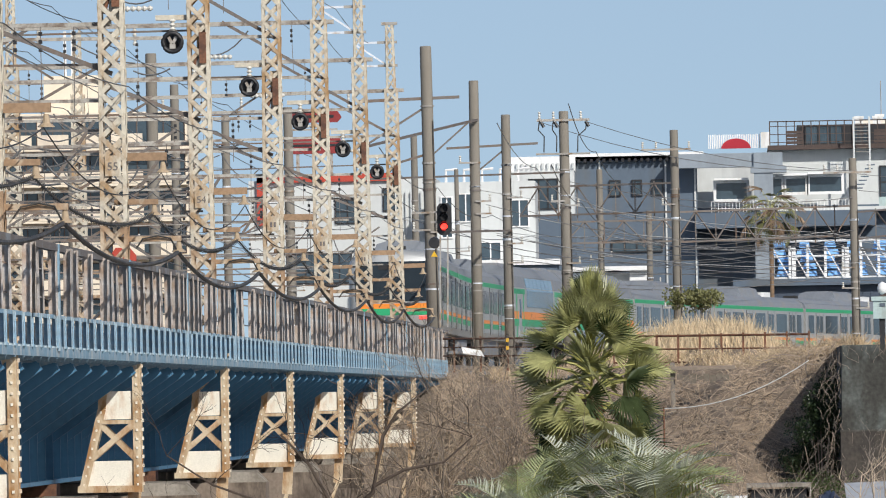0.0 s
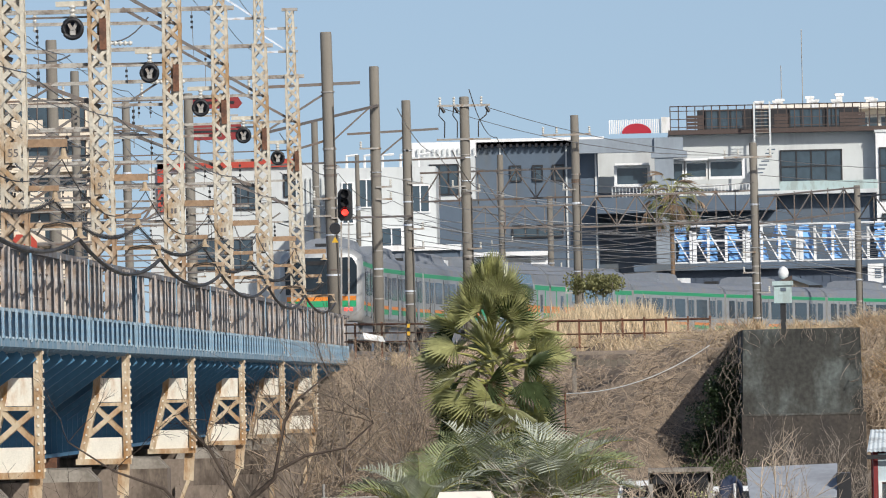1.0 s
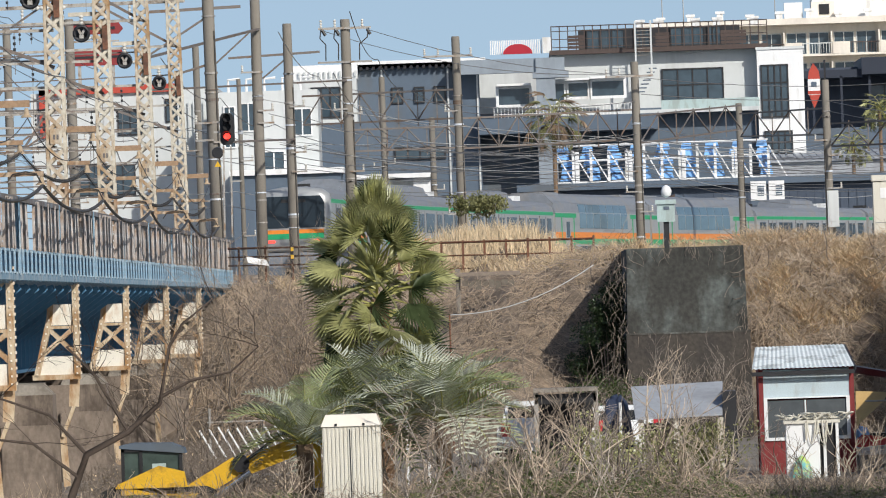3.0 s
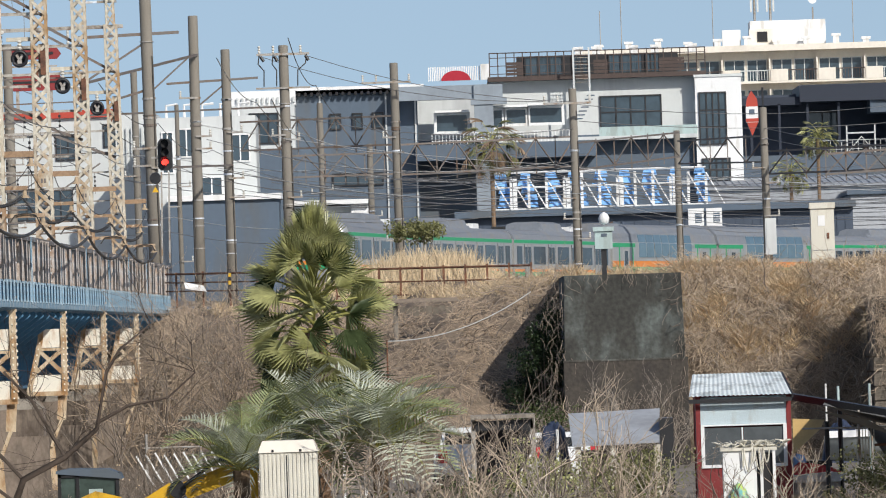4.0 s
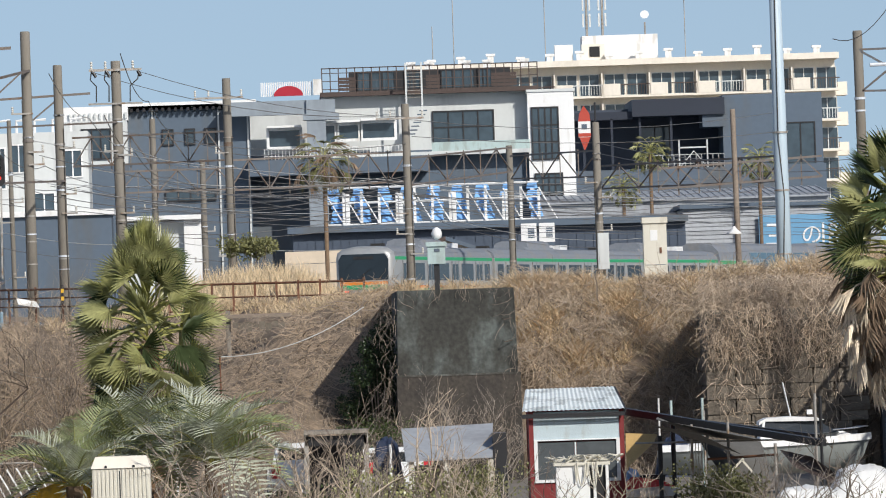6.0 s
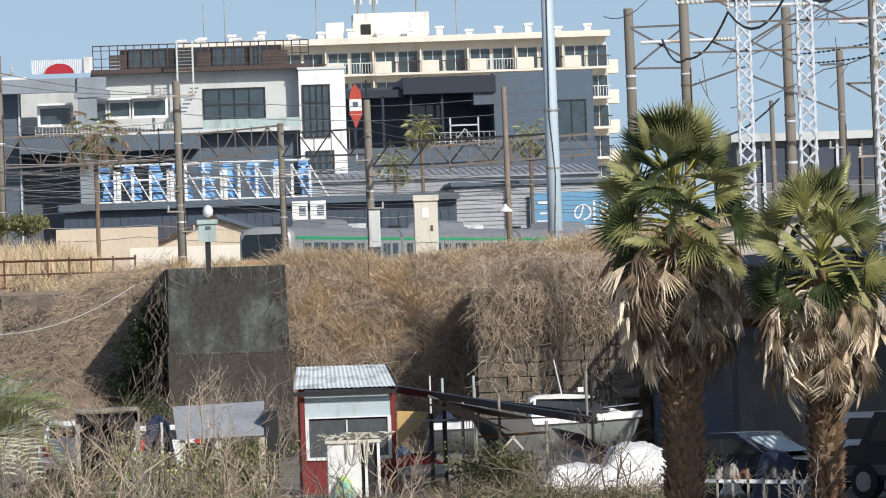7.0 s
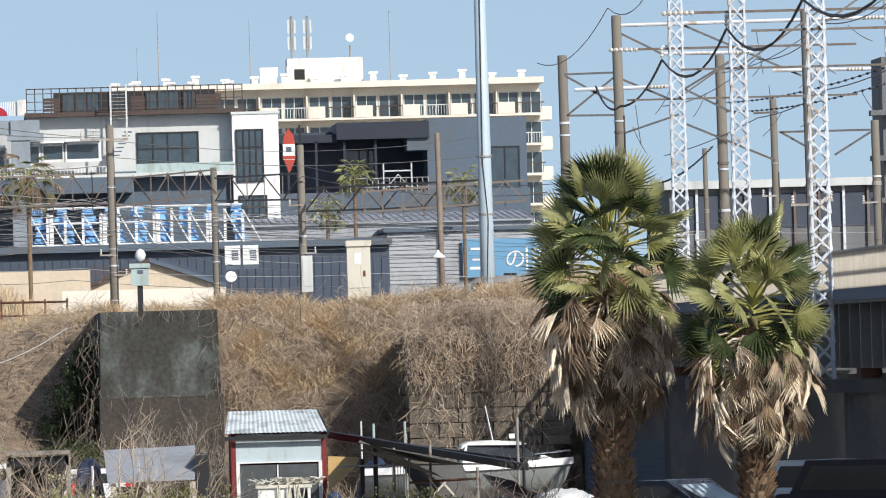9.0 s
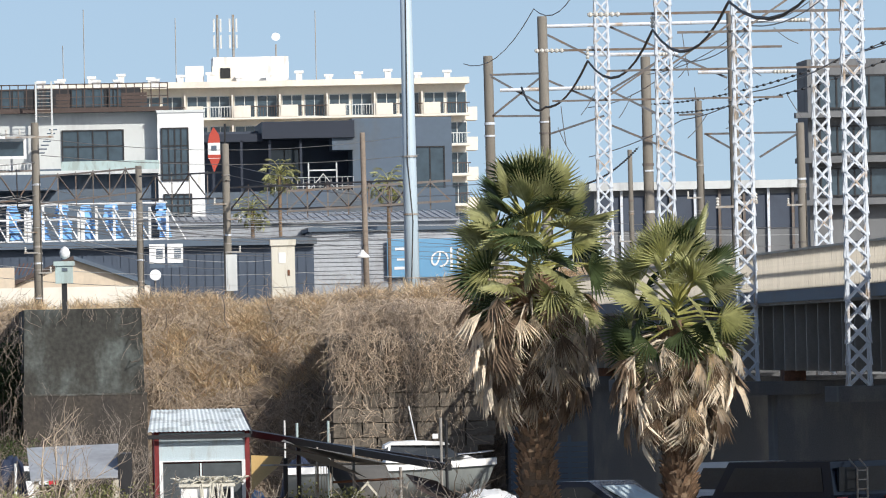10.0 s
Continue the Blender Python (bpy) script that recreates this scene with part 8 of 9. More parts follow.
def kiosk_shed():
    t = thing("kiosk_shed", "small red-trimmed shed with a tin roof and wide window", "shed", "", (5.50, 170, 0))
    cx = t.location.x
    L, R = 4.60 - cx, 6.46 - cx
    ev, rg = 2.06, 2.46
    part("back_wall", Shape().box(L, R, 1.7, 1.75, 0, rg - 0.1), M_REDWOOD, t)
    for x in (L, R - 0.09):
        part("corner_post", Shape().box(x, x + 0.09, 0, 0.1, 0, ev), M_REDWOOD, t, "red painted corner board")
        part("side_wall", Shape().prism([(0.1, 0), (1.7, 0), (1.7, rg - 0.1), (0.1, ev - 0.05)], "x", x + 0.02, x + 0.07), M_REDWOOD, t)
    wz0, wz1 = 0.66, 1.50
    part("lower_board", Shape().box(L + 0.09, R - 0.09, 0.02, 0.07, 0, wz0), M_REDWOOD, t)
    part("upper_board", Shape().box(L + 0.09, R - 0.09, 0.02, 0.07, wz1, ev - 0.02), M_PALEBLUE, t, "pale blue painted board")
    f = Shape().box(L + 0.09, L + 0.16, -0.02, 0.08, wz0, wz1).box(R - 0.16, R - 0.09, -0.02, 0.08, wz0, wz1).box(L + 0.16, R - 0.16, -0.02, 0.08, wz0, wz0 + 0.06).box(L + 0.16, R - 0.16, -0.02, 0.08, wz1 - 0.025, wz1).box(-0.015, 0.015, -0.01, 0.07, wz0 + 0.06, wz1 - 0.06)
    w = part("window", f, M_WHITE, t)
    for a, b in ((L + 0.16, -0.03), (0.03, R - 0.16)):
        part("pane", Shape().box(a, b, 0.02, 0.035, wz0 + 0.06, wz1 - 0.06), M_SHEDGLASS, w)
    roof = Shape()
    n = 44
    x0, x1 = L - 0.13, R + 0.02
    for i in range(n + 1):
        x = x0 + (x1 - x0) * i / n
        dz = 0.018 if i % 2 else 0
        roof.v += [(x, -0.22, ev - 0.0 + dz), (x + (0.14 if i == 0 else 0.14 - 0.26 * i / n), 1.95, rg + 0.02 + dz)]
    for i in range(n):
        roof.f.append((2 * i, 2 * i + 2, 2 * i + 3, 2 * i + 1))
    part("tin_roof", roof, M_TIN, t, "pale corrugated tin roof")
    part("eave_board", Shape().box(x0, x1, -0.2, -0.16, ev - 0.13, ev - 0.05), M_BLACK, t)
    part("roof_edge", Shape().hexa([(x1, -0.22, ev - 0.06), (x1 + 0.03, -0.22, ev - 0.06), (x1 - 0.09, 1.95, rg - 0.03), (x1 - 0.12, 1.95, rg - 0.03), (x1, -0.22, ev + 0.01), (x1 + 0.03, -0.22, ev + 0.01), (x1 - 0.09, 1.95, rg + 0.03), (x1 - 0.12, 1.95, rg + 0.03)]), M_BLACK, t)
    part("life_ring", Shape().tube([(-0.62 + 0.2 * math.cos(q * 0.3927), 0.5, 0.85 + 0.28 * math.sin(q * 0.3927)) for q in range(17)], 0.045, 6, False), M_CARRED, t, "red life ring hung inside")
    c = thing("old_fridge", "worn white cabinet fridge heaped with rope and netting", "fridge", "", (5.49, 166, 0))
    m = 0.011
    top = 1.04
    part("body", Shape().box(-46 * m, 12 * m, 0, 0.6, 0, top), M_WHITE, c)
    part("open_side", Shape().box(12 * m, 46 * m, 0.05, 0.6, 0, top - 0.05), M_DARK, c)
    for x in (18, 40):
        part("pipe", Shape().box(x * m, (x + 5) * m, -0.03, 0.05, 0, top), M_WHITE, c)
    part("top_board", Shape().box(-50 * m, 48 * m, -0.05, 0.65, top, top + 0.06), M_BOXWHITE, c)
    rng = random.Random(6)
    rope = Shape()
    for k in range(26):
        x = rng.uniform(-44, 44) * m
        pts = [(x, rng.uniform(0, 0.5), top + 0.08)]
        for q in range(5):
            pts.append((pts[-1][0] + rng.uniform(-0.2, 0.2), rng.uniform(-0.08, 0.5), top + rng.uniform(0.05, 0.2)))
        rope.tube(pts, 0.014, 4, False)
    for k in range(6):
        x = rng.uniform(-10, 25) * m
        rope.tube(sag((x, -0.07, top + 0.05), (x + rng.uniform(-0.1, 0.2), -0.07, top + 0.02), rng.uniform(0.25, 0.6), 8), 0.013, 4, False)
    part("net", rope, M_BOXWHITE, c)["kind"] = "stuff"
    part("coloured_bag", lumpy(-0.42, -0.02, -0.3, -0.02, 0.42, 4), M_TEALBAG, c, "teal bag printed in green and yellow", smooth=True)


def pergola():
    t = thing("scrap_pergola", "makeshift pergola of dark beams, scaffold poles and shade cloth", "pergola", "", (7.43, 168, 0))
    o = Vector(t.location)
    q = lambda p: Vector(p) - o
    part("main_beam", Shape().beam(q((6.50, 172.00, 2.00)), q((9.99, 164.00, 1.34)), 0.12, 0.13), M_BLACK, t)
    part("second_beam", Shape().beam(q((6.97, 174.00, 1.88)), q((10.24, 168.00, 1.39)), 0.09, 0.10), M_BLACK, t)
    for a, b, r, m in (((7.07, 168.00, 1.53), 720, 0.045, M_BLACK), ((7.46, 171.00, 1.76), 745, 0.045, M_BLACK), ((7.64, 167.00, 1.74), 778, 0.025, M_STEEL), ((8.29, 166.00, 1.78), 842, 0.028, M_STEEL), ((9.13, 165.00, 1.35), 926, 0.03, M_STEEL), ((9.91, 165.00, 2.27), 996, 0.028, M_STEEL), ((9.95, 164.00, 2.23), 1006, 0.03, M_BLACK), ((8.12, 172.00, 1.95), 800, 0.025, M_STEEL), ((7.48, 172.00, 2.17), 742, 0.028, M_TEAL), ((8.10, 172.00, 2.20), 797, 0.028, M_TEAL), ((7.32, 174.00, 2.21), 720, 0.02, M_WHITE)):
        p = q(a)
        part("pole", Shape().tube([(p.x, p.y, 0), p], r, 8), m, t)
    part("cross_pipe", Shape().tube([q((7.94, 167.00, 1.06)), q((9.22, 166.00, 1.12))], 0.028, 6), M_RUST, t)
    part("cross_pipe", Shape().tube([q((6.60, 168.00, 1.40)), q((9.33, 166.00, 1.40))], 0.02, 6), M_STEEL, t)
    for a, b in (((8.57, 166.00, 1.07), (8.18, 166.00, 0.68)), ((8.54, 166.00, 1.04), (8.88, 166.00, 0.63))):
        part("brace", Shape().beam(q(a), q(b), 0.04), M_BOXWHITE, t)
    for k in range(7):
        x = 7.68 - o.x + k * 0.055
        part("trellis_bar", Shape().box(x, x + 0.015, 0.9, 0.92, 0.55, 1.35), M_BOXWHITE, t)
    def cloth(name, pts, m, label, dip):
        a, b, c, d = [q(p) for p in pts]
        s = Shape()
        n = 8
        for j in range(n + 1):
            for i in range(n + 1):
                u, v = i / n, j / n
                p = a.lerp(b, u).lerp(d.lerp(c, u), v)
                s.v.append(tuple(p - Vector((0, 0, dip * 16 * u * (1 - u) * v * (1 - v)))))
        for j in range(n):
            for i in range(n):
                e = j * (n + 1) + i
                s.f.append((e, e + 1, e + n + 2, e + n + 1))
        part(name, s, m, t, label)
    cloth("shade_cloth", ((6.92, 166.00, 1.87), (8.69, 164.00, 1.46), (9.06, 168.00, 1.39), (7.22, 172.00, 1.87)), M_TARPGREY, "dark grey shade cloth", 0.15)
    cloth("shade_cloth", ((6.64, 166.00, 1.81), (7.67, 165.00, 1.59), (8.52, 165.00, 1.14), (8.30, 166.00, 1.29)), M_TARPGREY, "dark grey shade cloth", 0.05)
    cloth("tan_canvas", ((6.45, 169.00, 1.59), (7.07, 169.00, 1.55), (6.95, 168.00, 1.39), (6.41, 168.00, 0.92)), M_TARPTAN, "tan canvas flap", 0.06)
    cloth("brown_sheet", ((9.27, 166.00, 1.21), (9.75, 164.00, 1.09), (10.81, 162.00, 0.26), (9.42, 164.00, 0.91)), M_BROWNWOOD, "brown plywood sheet", 0.02)
    cloth("dark_net", ((7.90, 170.00, 1.42), (9.12, 170.00, 1.33), (9.26, 168.00, 0.64), (8.33, 168.00, 0.58)), M_TARPGREY, "dark netting", -0.1)


def boat():
    t = thing("motor_boat", "white cabin motor boat parked on the yard", "boat", "", (10.99, 186, 0.42))
    rows = []
    stations = [(-3.2, 0.80, 0.56), (-1.5, 0.88, 0.58), (-0.2, 0.86, 0.62), (0.6, 0.66, 0.65), (1.1, 0.36, 0.67), (1.34, 0.03, 0.69)]
    for x, w, h in stations:
        f = max(0.0, x) * 0.3
        rows.append([(x, -w, h), (x - f * 0.4, -w * 0.86, h * 0.45), (x - f, -w * 0.35, 0.0), (x - f, w * 0.35, 0.0), (x - f * 0.4, w * 0.86, h * 0.45), (x, w, h)])
    s = Shape()
    for r in rows:
        s.v += r
    for i in range(len(rows) - 1):
        for k in range(5):
            s.f.append((i * 6 + k, i * 6 + k + 1, i * 6 + k + 7, i * 6 + k + 6))
    s.f.append(tuple(range(6)))
    part("hull", s, M_HULL, t, "pale hull greyed for its shaded side", smooth=True)
    deck = Shape()
    for x, w, h in stations:
        deck.v += [(x + 0.03, -w - 0.05, h - 0.02), (x + 0.03, w + 0.05, h - 0.02), (x + 0.02, -w - 0.02, h + 0.12), (x + 0.02, w + 0.02, h + 0.12)]
    for i in range(len(stations) - 1):
        a = i * 4
        deck.f += [(a + 2, a + 6, a + 7, a + 3), (a, a + 4, a + 6, a + 2), (a + 1, a + 3, a + 7, a + 5)]
    part("deck", deck, M_WHITE, t)
    part("cabin_trunk", Shape().hexa([(-1.1, -0.66, 0.7), (1.0, -0.3, 0.76), (1.0, 0.3, 0.76), (-1.1, 0.66, 0.7), (-1.0, -0.6, 0.84), (0.75, -0.24, 0.86), (0.75, 0.24, 0.86), (-1.0, 0.6, 0.84)]), M_WHITE, t)
    part("cabin_glass", Shape().hexa([(-1.02, -0.58, 0.83), (0.66, -0.5, 0.84), (0.66, 0.5, 0.84), (-1.02, 0.58, 0.83), (-0.92, -0.5, 1.12), (0.16, -0.42, 1.12), (0.16, 0.42, 1.12), (-0.92, 0.5, 1.12)]), M_CARGLASS, t, "dark wrap-round cabin glass")
    roof = Shape().prism([(-1.06, 1.04), (-0.94, 1.12), (0.2, 1.1), (0.34, 1.12), (0.2, 1.17), (-0.4, 1.21), (-0.9, 1.19), (-1.05, 1.12)], "y", -0.56, 0.56)
    part("cabin_roof", roof, M_WHITE, t)
    for y0 in (-0.565, 0.545):
        part("window_post", Shape().beam((-1.0, y0, 0.84), (-0.95, y0 * 0.93, 1.12), 0.05), M_WHITE, t)
    part("bow_rail", Shape().tube([(0.5, -0.6, 0.9), (1.0, -0.36, 0.93), (1.3, 0, 0.95), (1.0, 0.36, 0.93)], 0.014, 5, False), M_CHROME, t)
    part("antenna", Shape().tube([(-0.35, 0, 1.2), (-0.5, 0, 1.95)], 0.015, 4), M_WHITE, t)
    part("searchlight", Shape().box(0.0, 0.12, -0.05, 0.05, 1.24, 1.34), M_WHITE, t)
    part("fender", Shape().tube([(-1.4, -0.9, 0.5), (-1.4, -0.92, 0.15)], 0.09, 8), M_CARBLUE, t)
    part("outboard_cover", lumpy(-3.3, -2.4, -0.4, 0.4, 0.9, 2), M_CARBLUE, t)
    c = thing("boat_cradle", "dark timber cradle under the boat", "cradle", "", (t.location.x, 186, 0))
    for x in (-1.8, 0.5):
        part("bearer", Shape().box(x - 0.1, x + 0.1, -0.7, 0.7, 0, t.location.z + 0.02), M_BLACK, c)


def car(label, x, y, turn, paint, long=4.2, tall=1.5, name="parked_car", boxy=False):
    t = thing(name, label, "car", "parked cars", (x, y, 0))
    t.rotation_euler = (0, 0, radians(turn))
    h = long / 2
    sill, belt = 0.32, 0.62 * tall
    body = [(-h, 0.45), (-h + 0.1, sill), (h - 0.1, sill), (h, 0.5), (h - 0.05, belt * 0.88), (h - (0.4 if boxy else 1.0), belt), (-h + 0.1, belt), (-h, belt * 0.8)]
    part("body", Shape().prism(body, "y", -0.83, 0.83), paint, t)
    cab = [(-h + 0.12, belt), (h - (0.55 if boxy else 1.15), belt), (h - (0.95 if boxy else 1.85), tall), (-h + (0.2 if boxy else 0.7), tall)]
    part("cabin", Shape().prism(cab, "y", -0.72, 0.72), paint, t)
    zs, ze = belt + 0.06, tall - 0.1
    for y0 in (-0.735, 0.715):
        part("side_window", Shape().prism([(-h + 0.35, zs), (h - (0.8 if boxy else 1.4), zs), (h - (1.1 if boxy else 1.9), ze), (-h + (0.4 if boxy else 0.85), ze)], "y", y0, y0 + 0.02), M_CARGLASS, t)
    part("rear_window", Shape().box(-h + (0.1 if boxy else 0.3), -h + (0.14 if boxy else 0.34), -0.6, 0.6, zs, ze), M_CARGLASS, t)
    part("windscreen", Shape().hexa([(h - (0.56 if boxy else 1.18), -0.6, zs), (h - (0.53 if boxy else 1.13), -0.6, zs), (h - (0.53 if boxy else 1.13), 0.6, zs), (h - (0.56 if boxy else 1.18), 0.6, zs), (h - (0.93 if boxy else 1.8), -0.55, ze), (h - (0.9 if boxy else 1.76), -0.55, ze), (h - (0.9 if boxy else 1.76), 0.55, ze), (h - (0.93 if boxy else 1.8), 0.55, ze)]), M_CARGLASS, t)
    for wx in (-h + 0.75, h - 0.8):
        for wy in (-0.8, 0.8):
            wh = part("wheel", Shape().tube([(wx, wy - 0.1, 0.31), (wx, wy + 0.1, 0.31)], 0.31, 16), M_RUBBER, t)
            part("rim", Shape().tube([(wx, wy - 0.11, 0.31), (wx, wy + 0.11, 0.31)], 0.18, 10), M_STEEL, wh)
    for y0 in (-0.62, 0.62):
        part("headlight", Shape().box(h - 0.06, h + 0.01, y0 - 0.14, y0 + 0.14, 0.55, 0.7), M_CHROME, t)
        part("tail_light", Shape().box(-h - 0.01, -h + 0.05, y0 - 0.1, y0 + 0.1, 0.6, 0.9), M_CARRED, t)
    part("bumper", Shape().box(h - 0.12, h + 0.05, -0.8, 0.8, 0.3, 0.48), M_CHROME if boxy else paint, t)
    return t


def clutter():
    def cover(label, a, b, y, depth, top, m, seed, name="covered_heap", category="tarpaulin"):
        t = thing(name, label, category, "covered things in the yard", ((a + b) / 2, y, 0))
        part("cover", heap(a - (a + b) / 2, b - (a + b) / 2, 0, depth, top, seed), m, t, smooth=True)
    cover("white tarpaulin over a pile of goods", 8.60, 10.30, 160, 1.6, 0.6, M_WHITE, 3)
    cover("white tarpaulin over a pile of goods", 9.76, 11.46, 161.6, 1.6, 0.93, M_WHITE, 7)
    cover("pale blue cover over a small vehicle", 11.34, 12.78, 158, 1.6, 0.99, M_PALEBLUE, 9)
    hatch = car("dark navy hatchback with a silver sunshade in its windscreen", 12.55, 155, -38, M_CARDARK, 3.2, 1.16)
    part("sunshade", Shape().hexa([(0.44, -0.52, 0.80), (0.50, -0.52, 0.80), (0.50, 0.52, 0.80), (0.44, 0.52, 0.80), (-0.14, -0.5, 1.08), (-0.08, -0.5, 1.08), (-0.08, 0.5, 1.08), (-0.14, 0.5, 1.08)]), M_PALEBLUE, hatch, "silver folding sunshade")
    cover("dark navy cover over a small vehicle", 12.0, 12.9, 152.2, 0.9, 0.86, M_CARBLUE, 15)
    cover("white round float cover", 10.02, 10.64, 146, 0.6, 0.40, M_WHITE, 18)
    cover("navy cover over a small boat", 1.52, 2.34, 180, 1.5, 1.52, M_CARBLUE, 21)
    # personal watercraft behind the shed
    j = thing("jet_ski", "red, white and blue personal watercraft on a trailer", "jet ski", "", (6.92, 171, 0.31))
    part("hull", Shape().prism([(-0.42, 0.0), (0.5, 0.0), (0.62, 0.16), (0.3, 0.2), (-0.45, 0.14)], "y", -0.3, 0.3), M_WHITE, j)
    part("top_cover", Shape().prism([(-0.4, 0.15), (0.55, 0.18), (0.3, 0.3), (0.0, 0.36), (-0.3, 0.4), (-0.42, 0.3)], "y", -0.22, 0.22), M_CARRED, j)
    part("seat", Shape().box(-0.15, 0.35, -0.12, 0.12, 0.3, 0.42), M_BLACK, j)
    part("nose_cover", lumpy(-0.55, -0.05, -0.2, 0.2, 0.55, 3), M_TARPBLUE, j)
    part("bunk", Shape().box(-0.4, 0.5, -0.25, 0.25, -0.9, 0.0), M_STEEL, j)
    # workbench with engines and a trailer between the palms
    w = thing("boat_trailer", "galvanised boat trailer cluttered with outboard parts", "trailer", "", (11.69, 146, 0))
    z = 0.51
    part("rail", Shape().beam((-1.1, 0, z), (1.1, 0, z - 0.1), 0.06), M_MAST_NEW, w)
    part("rail", Shape().beam((-1.1, 0.5, z), (1.1, 0.5, z - 0.1), 0.06), M_MAST_NEW, w)
    rng = random.Random(14)
    for k in range(9):
        x = -1.05 + k * 0.26
        part("cross_member", Shape().beam((x, 0, z - 0.02), (x + 0.05, 0.5, z - 0.02), 0.045), M_MAST_NEW, w)
        part("upright", Shape().box(x, x + 0.04, -0.03, 0.02, 0, z + rng.uniform(-0.05, 0.2)), M_STEEL, w)
    for k in range(8):
        x = rng.uniform(-1.0, 1.0)
        o = thing("engine_part", "greasy outboard engine part", "engine part", "engine parts", (w.location.x + x, 146.2, z))
        part("block", lumpy(-0.12, 0.12, -0.1, 0.1, rng.uniform(0.12, 0.3), k + 0.3, 6, 5), rng.choice((M_BLACK, M_RUST, M_STEEL, M_BLACK)), o)
    # low lean-to with a pale roof, and the parked cars behind
    r = thing("lean_to", "low lean-to with a pale sheet roof", "shed", "", (3.11, 178, 0))
    z0, z1 = 1.04, 1.67
    part("roof_sheet", Shape().hexa([(-0.832, 0, z0), (0.948, 0, z0 + 0.04), (1.017, 2, z1 + 0.05), (-0.878, 2, z1), (-0.832, 0, z0 + 0.04), (0.948, 0, z0 + 0.08), (1.017, 2, z1 + 0.09), (-0.878, 2, z1 + 0.04)]), M_GREYROOF, r)
    part("dark_side", Shape().box(0.971, 1.248, 0.3, 1.9, 0, z1 - 0.1), M_BLACK, r)
    part("wall", Shape().box(-0.694, 0.347, 0.4, 1.9, 0, z0 - 0.1), M_TWIG, r)
    for x in (-0.717, 0.000, 0.902):
        part("post", Shape().box(x - 0.06, x + 0.06, 0.1, 0.2, 0, z0), M_BOXWHITE, r)
    k = thing("rack_roof", "dark open shelter with a thin flat roof", "shelter", "", (0.93, 188, 0))
    zz = 1.56
    part("roof", Shape().box(-0.708, 0.684, 0, 2, zz, zz + 0.08), M_CONC, k)
    part("beam", Shape().box(-0.684, 0.659, 0.2, 0.4, zz - 0.25, zz - 0.04), M_BLACK, k)
    for x in (-0.659, 0.635):
        part("post", Shape().box(x - 0.05, x + 0.05, 0.2, 0.3, 0, zz), M_STEEL, k)
    part("back_panel", Shape().box(-0.610, 0.610, 1.9, 2, 0, zz - 0.1), M_DARK, k)
    car("white hatchback with a red stripe parked in the yard", 0.46, 192, 82, M_CARWHITE, 3.6, 1.35)
    car("silver-white car parked under a cover", 2.09, 191, 97, M_CARWHITE, 3.4, 1.2)
    tall = 1.51
    van = car("dark navy box-shaped van with a ladder on its tail", 15.07, 150, 132, M_CARDARK, 3.5, tall, "parked_van", True)
    for y0 in (0.02, 0.28):
        part("ladder_rail", Shape().tube([(-1.78, y0, 0.6), (-1.78, y0, tall - 0.12), (-1.6, y0, tall + 0.03)], 0.018, 6), M_STEEL, van, "thin steel ladder rail")
    for q in range(5):
        part("rung", Shape().box(-1.79, -1.765, 0.02, 0.28, 0.7 + q * 0.16, 0.72 + q * 0.16), M_STEEL, van)
    for y0 in (-0.845, 0.835):
        part("stripe", Shape().box(-1.3, 1.5, y0, y0 + 0.01, 0.42, 0.6), M_TARPGREY, van, "dull grey side stripe")
    car("white car parked behind the van", 15.05, 156.5, 128, M_CARWHITE, 3.3, 1.43, "parked_car", True)
    # pale posts and scraps in the brush
    for i, (p, h) in enumerate((((-1.79, 160.00, 0.41), 0.5), ((-0.59, 156.00, 0.16), 0.35), ((0.09, 165.00, 0.58), 0.4), ((1.14, 170.00, 0.57), 0.45), ((1.92, 175.00, 1.25), 0.4), ((-2.31, 170.00, 1.22), 0.3), ((-2.64, 165.00, 0.66), 0.4))):
        o = thing("white_stake", "white plastic stake standing in the brush", "stake", "white stakes", (p[0], p[1], 0))
        part("stake", Shape().tube([(0, 0, 0), (0.02, 0, p[2] + h * 0.5)], 0.03, 6), M_WHITE, o)


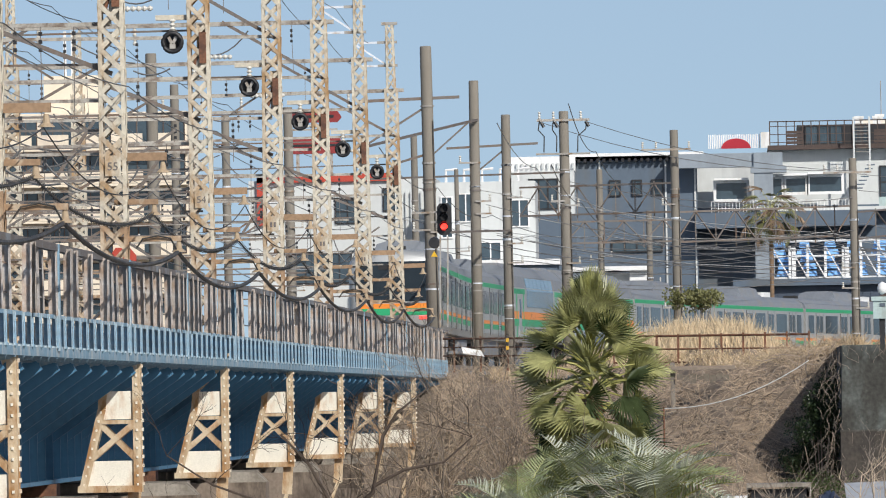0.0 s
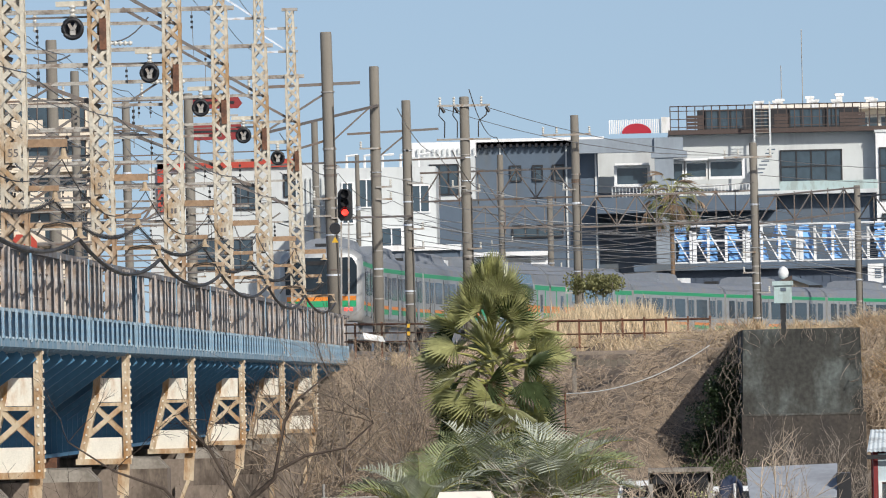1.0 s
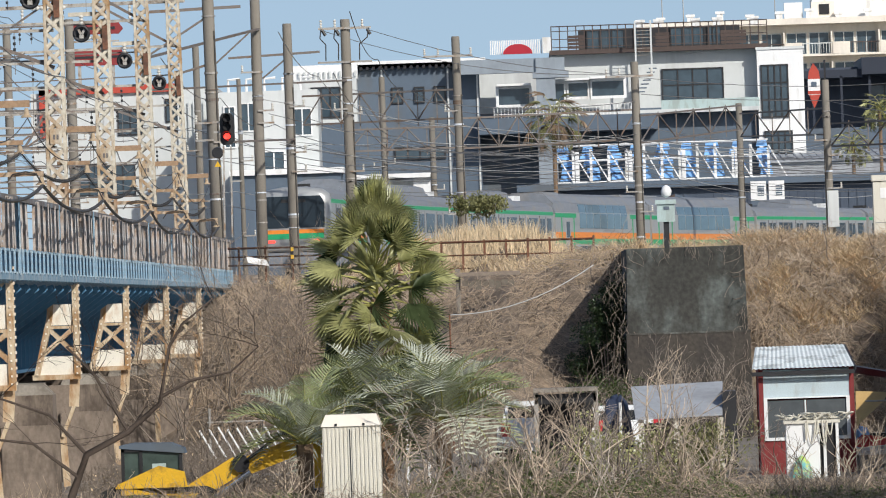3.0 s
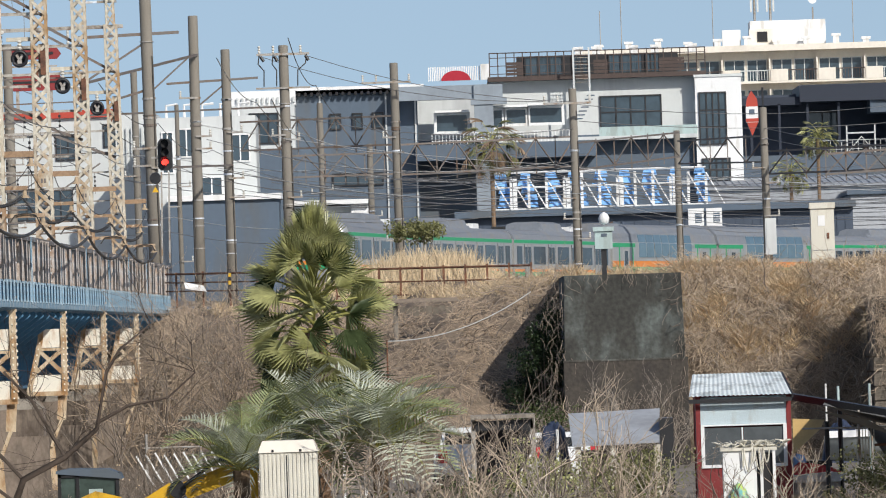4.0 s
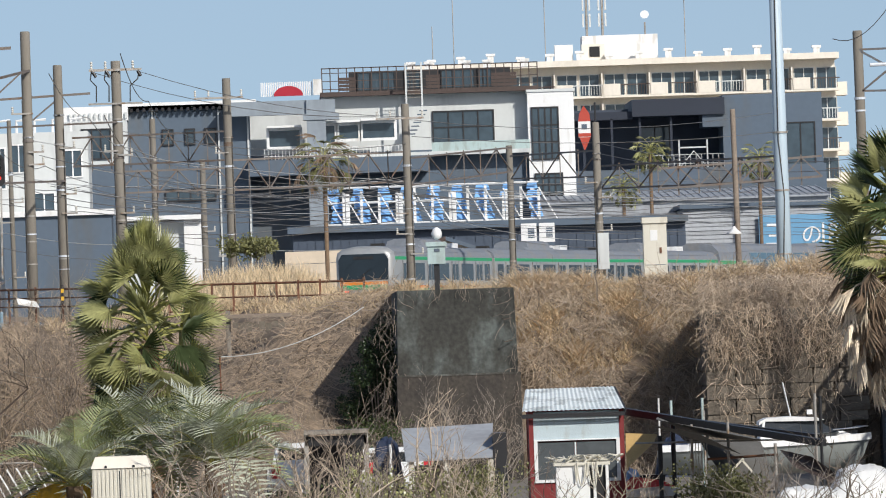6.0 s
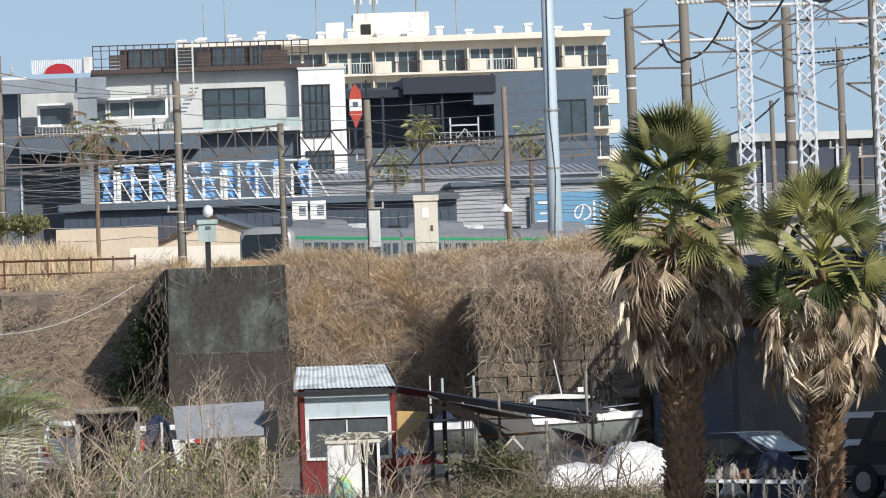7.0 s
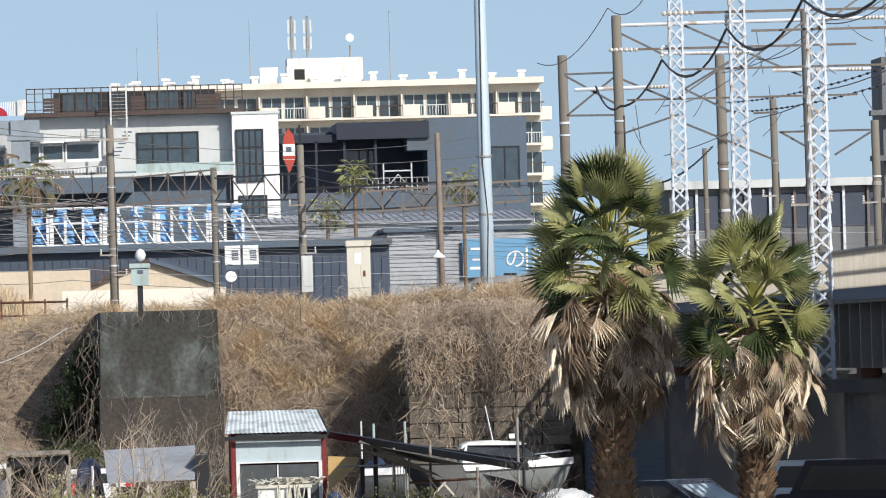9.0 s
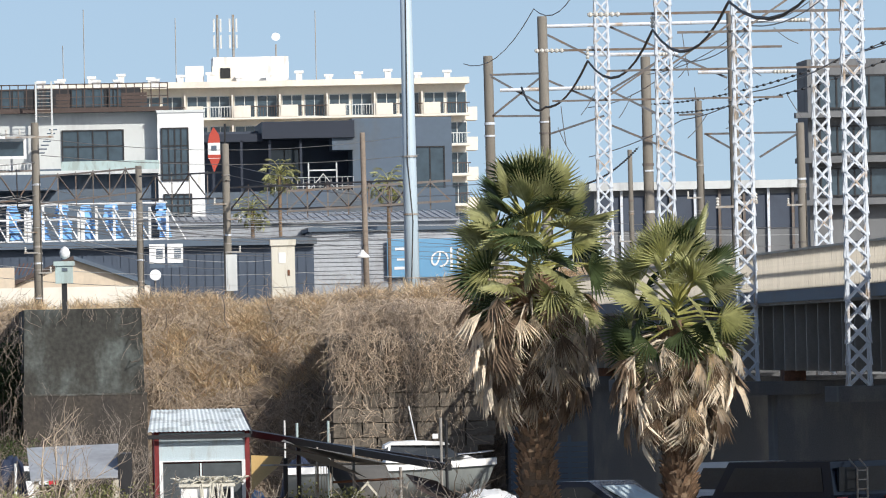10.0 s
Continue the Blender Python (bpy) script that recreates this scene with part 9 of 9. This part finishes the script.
def excavator():
    t = thing("excavator", "small yellow excavator with a dark glass cab", "excavator", "", (-6.71, 158, 0))
    o = Vector(t.location)
    q = lambda p: Vector(p) - o
    cab_x0, cab_x1 = -7.32 - o.x, -6.21 - o.x
    z0, z1 = 0.40, 1.14
    part("cab_frame", Shape().box(cab_x0, cab_x1, -0.5, 0.5, z1 - 0.07, z1).box(cab_x0, cab_x0 + 0.06, -0.5, -0.44, z0 - 0.3, z1).box(cab_x1 - 0.06, cab_x1, -0.5, -0.44, z0 - 0.3, z1).box(cab_x0, cab_x1, -0.5, 0.5, z0 - 0.35, z0 - 0.1).box(-0.28, -0.22, -0.5, -0.45, z0 - 0.1, z1), M_BLACK, t)
    part("cab_glass", Shape().box(cab_x0 + 0.02, cab_x1 - 0.02, -0.46, 0.46, z0 - 0.1, z1 - 0.07), M_CABGLASS, t, "greenish cab glass")
    part("seat", Shape().box(-0.05, 0.2, -0.49, -0.465, z0 + 0.05, z0 + 0.45), M_TEAL, t)
    part("cab_roof", Shape().prism([(cab_x0 - 0.03, z1), (cab_x1 + 0.06, z1 - 0.12), (cab_x1 + 0.02, z1 - 0.02), (cab_x1 - 0.2, z1 + 0.07), (cab_x0 + 0.2, z1 + 0.09), (cab_x0 - 0.03, z1 + 0.05)], "y", -0.53, 0.53), M_SLATE, t)
    part("body", Shape().prism([(cab_x0 + 0.0, 0.3), (cab_x1 + 0.3, 0.3), (cab_x1 + 0.2, z0 - 0.25), (cab_x0 + 0.5, z0 - 0.02), (cab_x0 + 0.02, z0 + 0.06)], "y", -0.95, -0.55), M_YELLOW, t)
    part("engine_cover", Shape().prism([(cab_x0 - 0.1, 0.42), (cab_x1 + 0.1, 0.42), (cab_x1 + 0.05, 0.7), (cab_x0 + 0.7, 0.82), (cab_x0 - 0.05, z0 + 0.1)], "y", -0.99, -0.955), M_YELLOW, t)
    boom = [q(p) for p in ((-6.2, 157.30, 0.2), (-5.2, 157.30, 0.78))]
    part("boom", Shape().beam(boom[0], boom[1], 0.2, 0.34), M_YELLOW, t)
    part("upper_boom", Shape().beam(q((-5.02, 157.3, 0.76)), q((-4.02, 157.3, 1.12)), 0.2, 0.32), M_YELLOW, t)
    part("boom_knuckle", Shape().tube([q((-5.14, 157.1, 0.8)), q((-5.14, 157.5, 0.8))], 0.16, 10), M_BLACK, t)
    part("ram", Shape().tube([q((-5.65, 157.10, 0.20)), q((-4.97, 157.10, 0.65))], 0.05, 8), M_CHROME, t)
    part("stick", Shape().beam(q((-4.19, 157.30, 1.24)), q((-3.58, 157.30, 1.12)), 0.14, 0.2).beam(q((-3.76, 157.30, 1.14)), q((-3.75, 157.30, 0.32)), 0.13, 0.15), M_YELLOW, t)
    part("linkage", Shape().tube([q((-5.01, 157.00, 0.88)), q((-4.38, 157.00, 1.32)), q((-3.69, 157.00, 1.28))], 0.035, 6), M_BLACK, t)
    part("bucket", Shape().prism([(0, 0), (0.3, -0.1), (0.35, -0.45), (0.05, -0.4)], "y", -0.25, 0.25).moved(Matrix.Translation(q((-3.91, 157.30, 0.33)))), M_BLACK, t)
    for y in (-0.7, 0.7):
        part("track", Shape().prism([(-1.0, 0.08), (-0.85, 0.0), (0.95, 0.0), (1.1, 0.08), (1.1, 0.35), (0.95, 0.42), (-0.85, 0.42), (-1.0, 0.35)], "y", y - 0.18, y + 0.18), M_RUBBER, t)
    c = thing("storage_box", "cream ribbed plastic cubicle with a white roof", "cubicle", "", (-2.99, 150, 0))
    m = 0.010
    top = 1.51
    part("wall", Shape().box(-50 * m, 50 * m, 0, 1.0, 0, top), M_BOXWHITE, c)
    for k in range(14):
        x = (-48 + k * 7.0) * m
        part("rib", Shape().box(x, x + 3.6 * m, -0.02, 0, 0.05, top - 0.02), M_BOXWHITE, c)
    part("roof", Shape().hexa([(-52 * m, -0.04, top), (52 * m, -0.04, top), (52 * m, 1.04, top), (-52 * m, 1.04, top), (-44 * m, 0.1, top + 0.2), (44 * m, 0.1, top + 0.2), (44 * m, 0.9, top + 0.2), (-44 * m, 0.9, top + 0.2)]), M_CREAM, c, "cream moulded roof")
    for x in (-26, 22):
        part("roof_slot", Shape().box((x - 2) * m, (x + 2) * m, -0.046, -0.03, top + 0.01, top + 0.05), M_BLACK, c)
    part("door_gap", Shape().box(-3.5 * m, -1.5 * m, -0.024, 0, 0.05, top - 0.05), M_BLACK, c)
    b = thing("blue_sheet", "bright blue plastic sheet on the ground", "sheet", "", (-3.04, 148.4, 0))
    part("sheet", lumpy(-0.85, 0.8, 0, 1.0, 0.25, 4, 14, 6), M_TARPBLUE, b)
    f = thing("stake_fence", "leaning white stakes of an old fence", "fence", "", (-5.54, 185, 0))
    for k in range(12):
        x = -1.15 + k * 0.2
        zt = 1.04 + 0.03 * (k % 3)
        part("stake", Shape().beam((x - 0.22, 0, zt), (x + 0.2, 0, zt - 0.75), 0.035), M_WHITE, f)
        part("foot", Shape().beam((x + 0.2, 0.03, zt - 0.75), (x + 0.2, 0.03, 0), 0.03), M_CONC, f)
    for z in (1.2, 0.2):
        part("rail", Shape().tube([(-1.2, 0.08, z), (1.25, 0.08, z)], 0.022, 6), M_STEEL, f)
    for k in range(3):
        part("post", Shape().tube([(-1.15 + k * 1.15, 0.08, 0), (-1.15 + k * 1.15, 0.08, 1.5)], 0.03, 6), M_STEEL, f)
    for k in range(11):
        part("wire_diagonal", Shape().beam((-1.1 + k * 0.2, 0.1, 0.25), (-0.75 + k * 0.2, 0.1, 1.1), 0.012), M_STEEL, f)
    g = thing("grey_slab_pile", "stack of grey concrete slabs by the excavator", "slabs", "", (-4.72, 168, 0))
    for k in range(6):
        part("slab", Shape().box(-0.75 + 0.05 * (k % 2), 0.65, k * 0.1, 1.5 + k * 0.3, 0.06 * k, 0.06 * k + 0.055), M_CONC, g)


kiosk_shed()
pergola()
boat()
clutter()
excavator()


def motions():
    for c, back in CARS:
        walk(c, [(0.5 * k, car_pose(TAIL(0.5 * k) + back)) for k in range(21)])


motions()
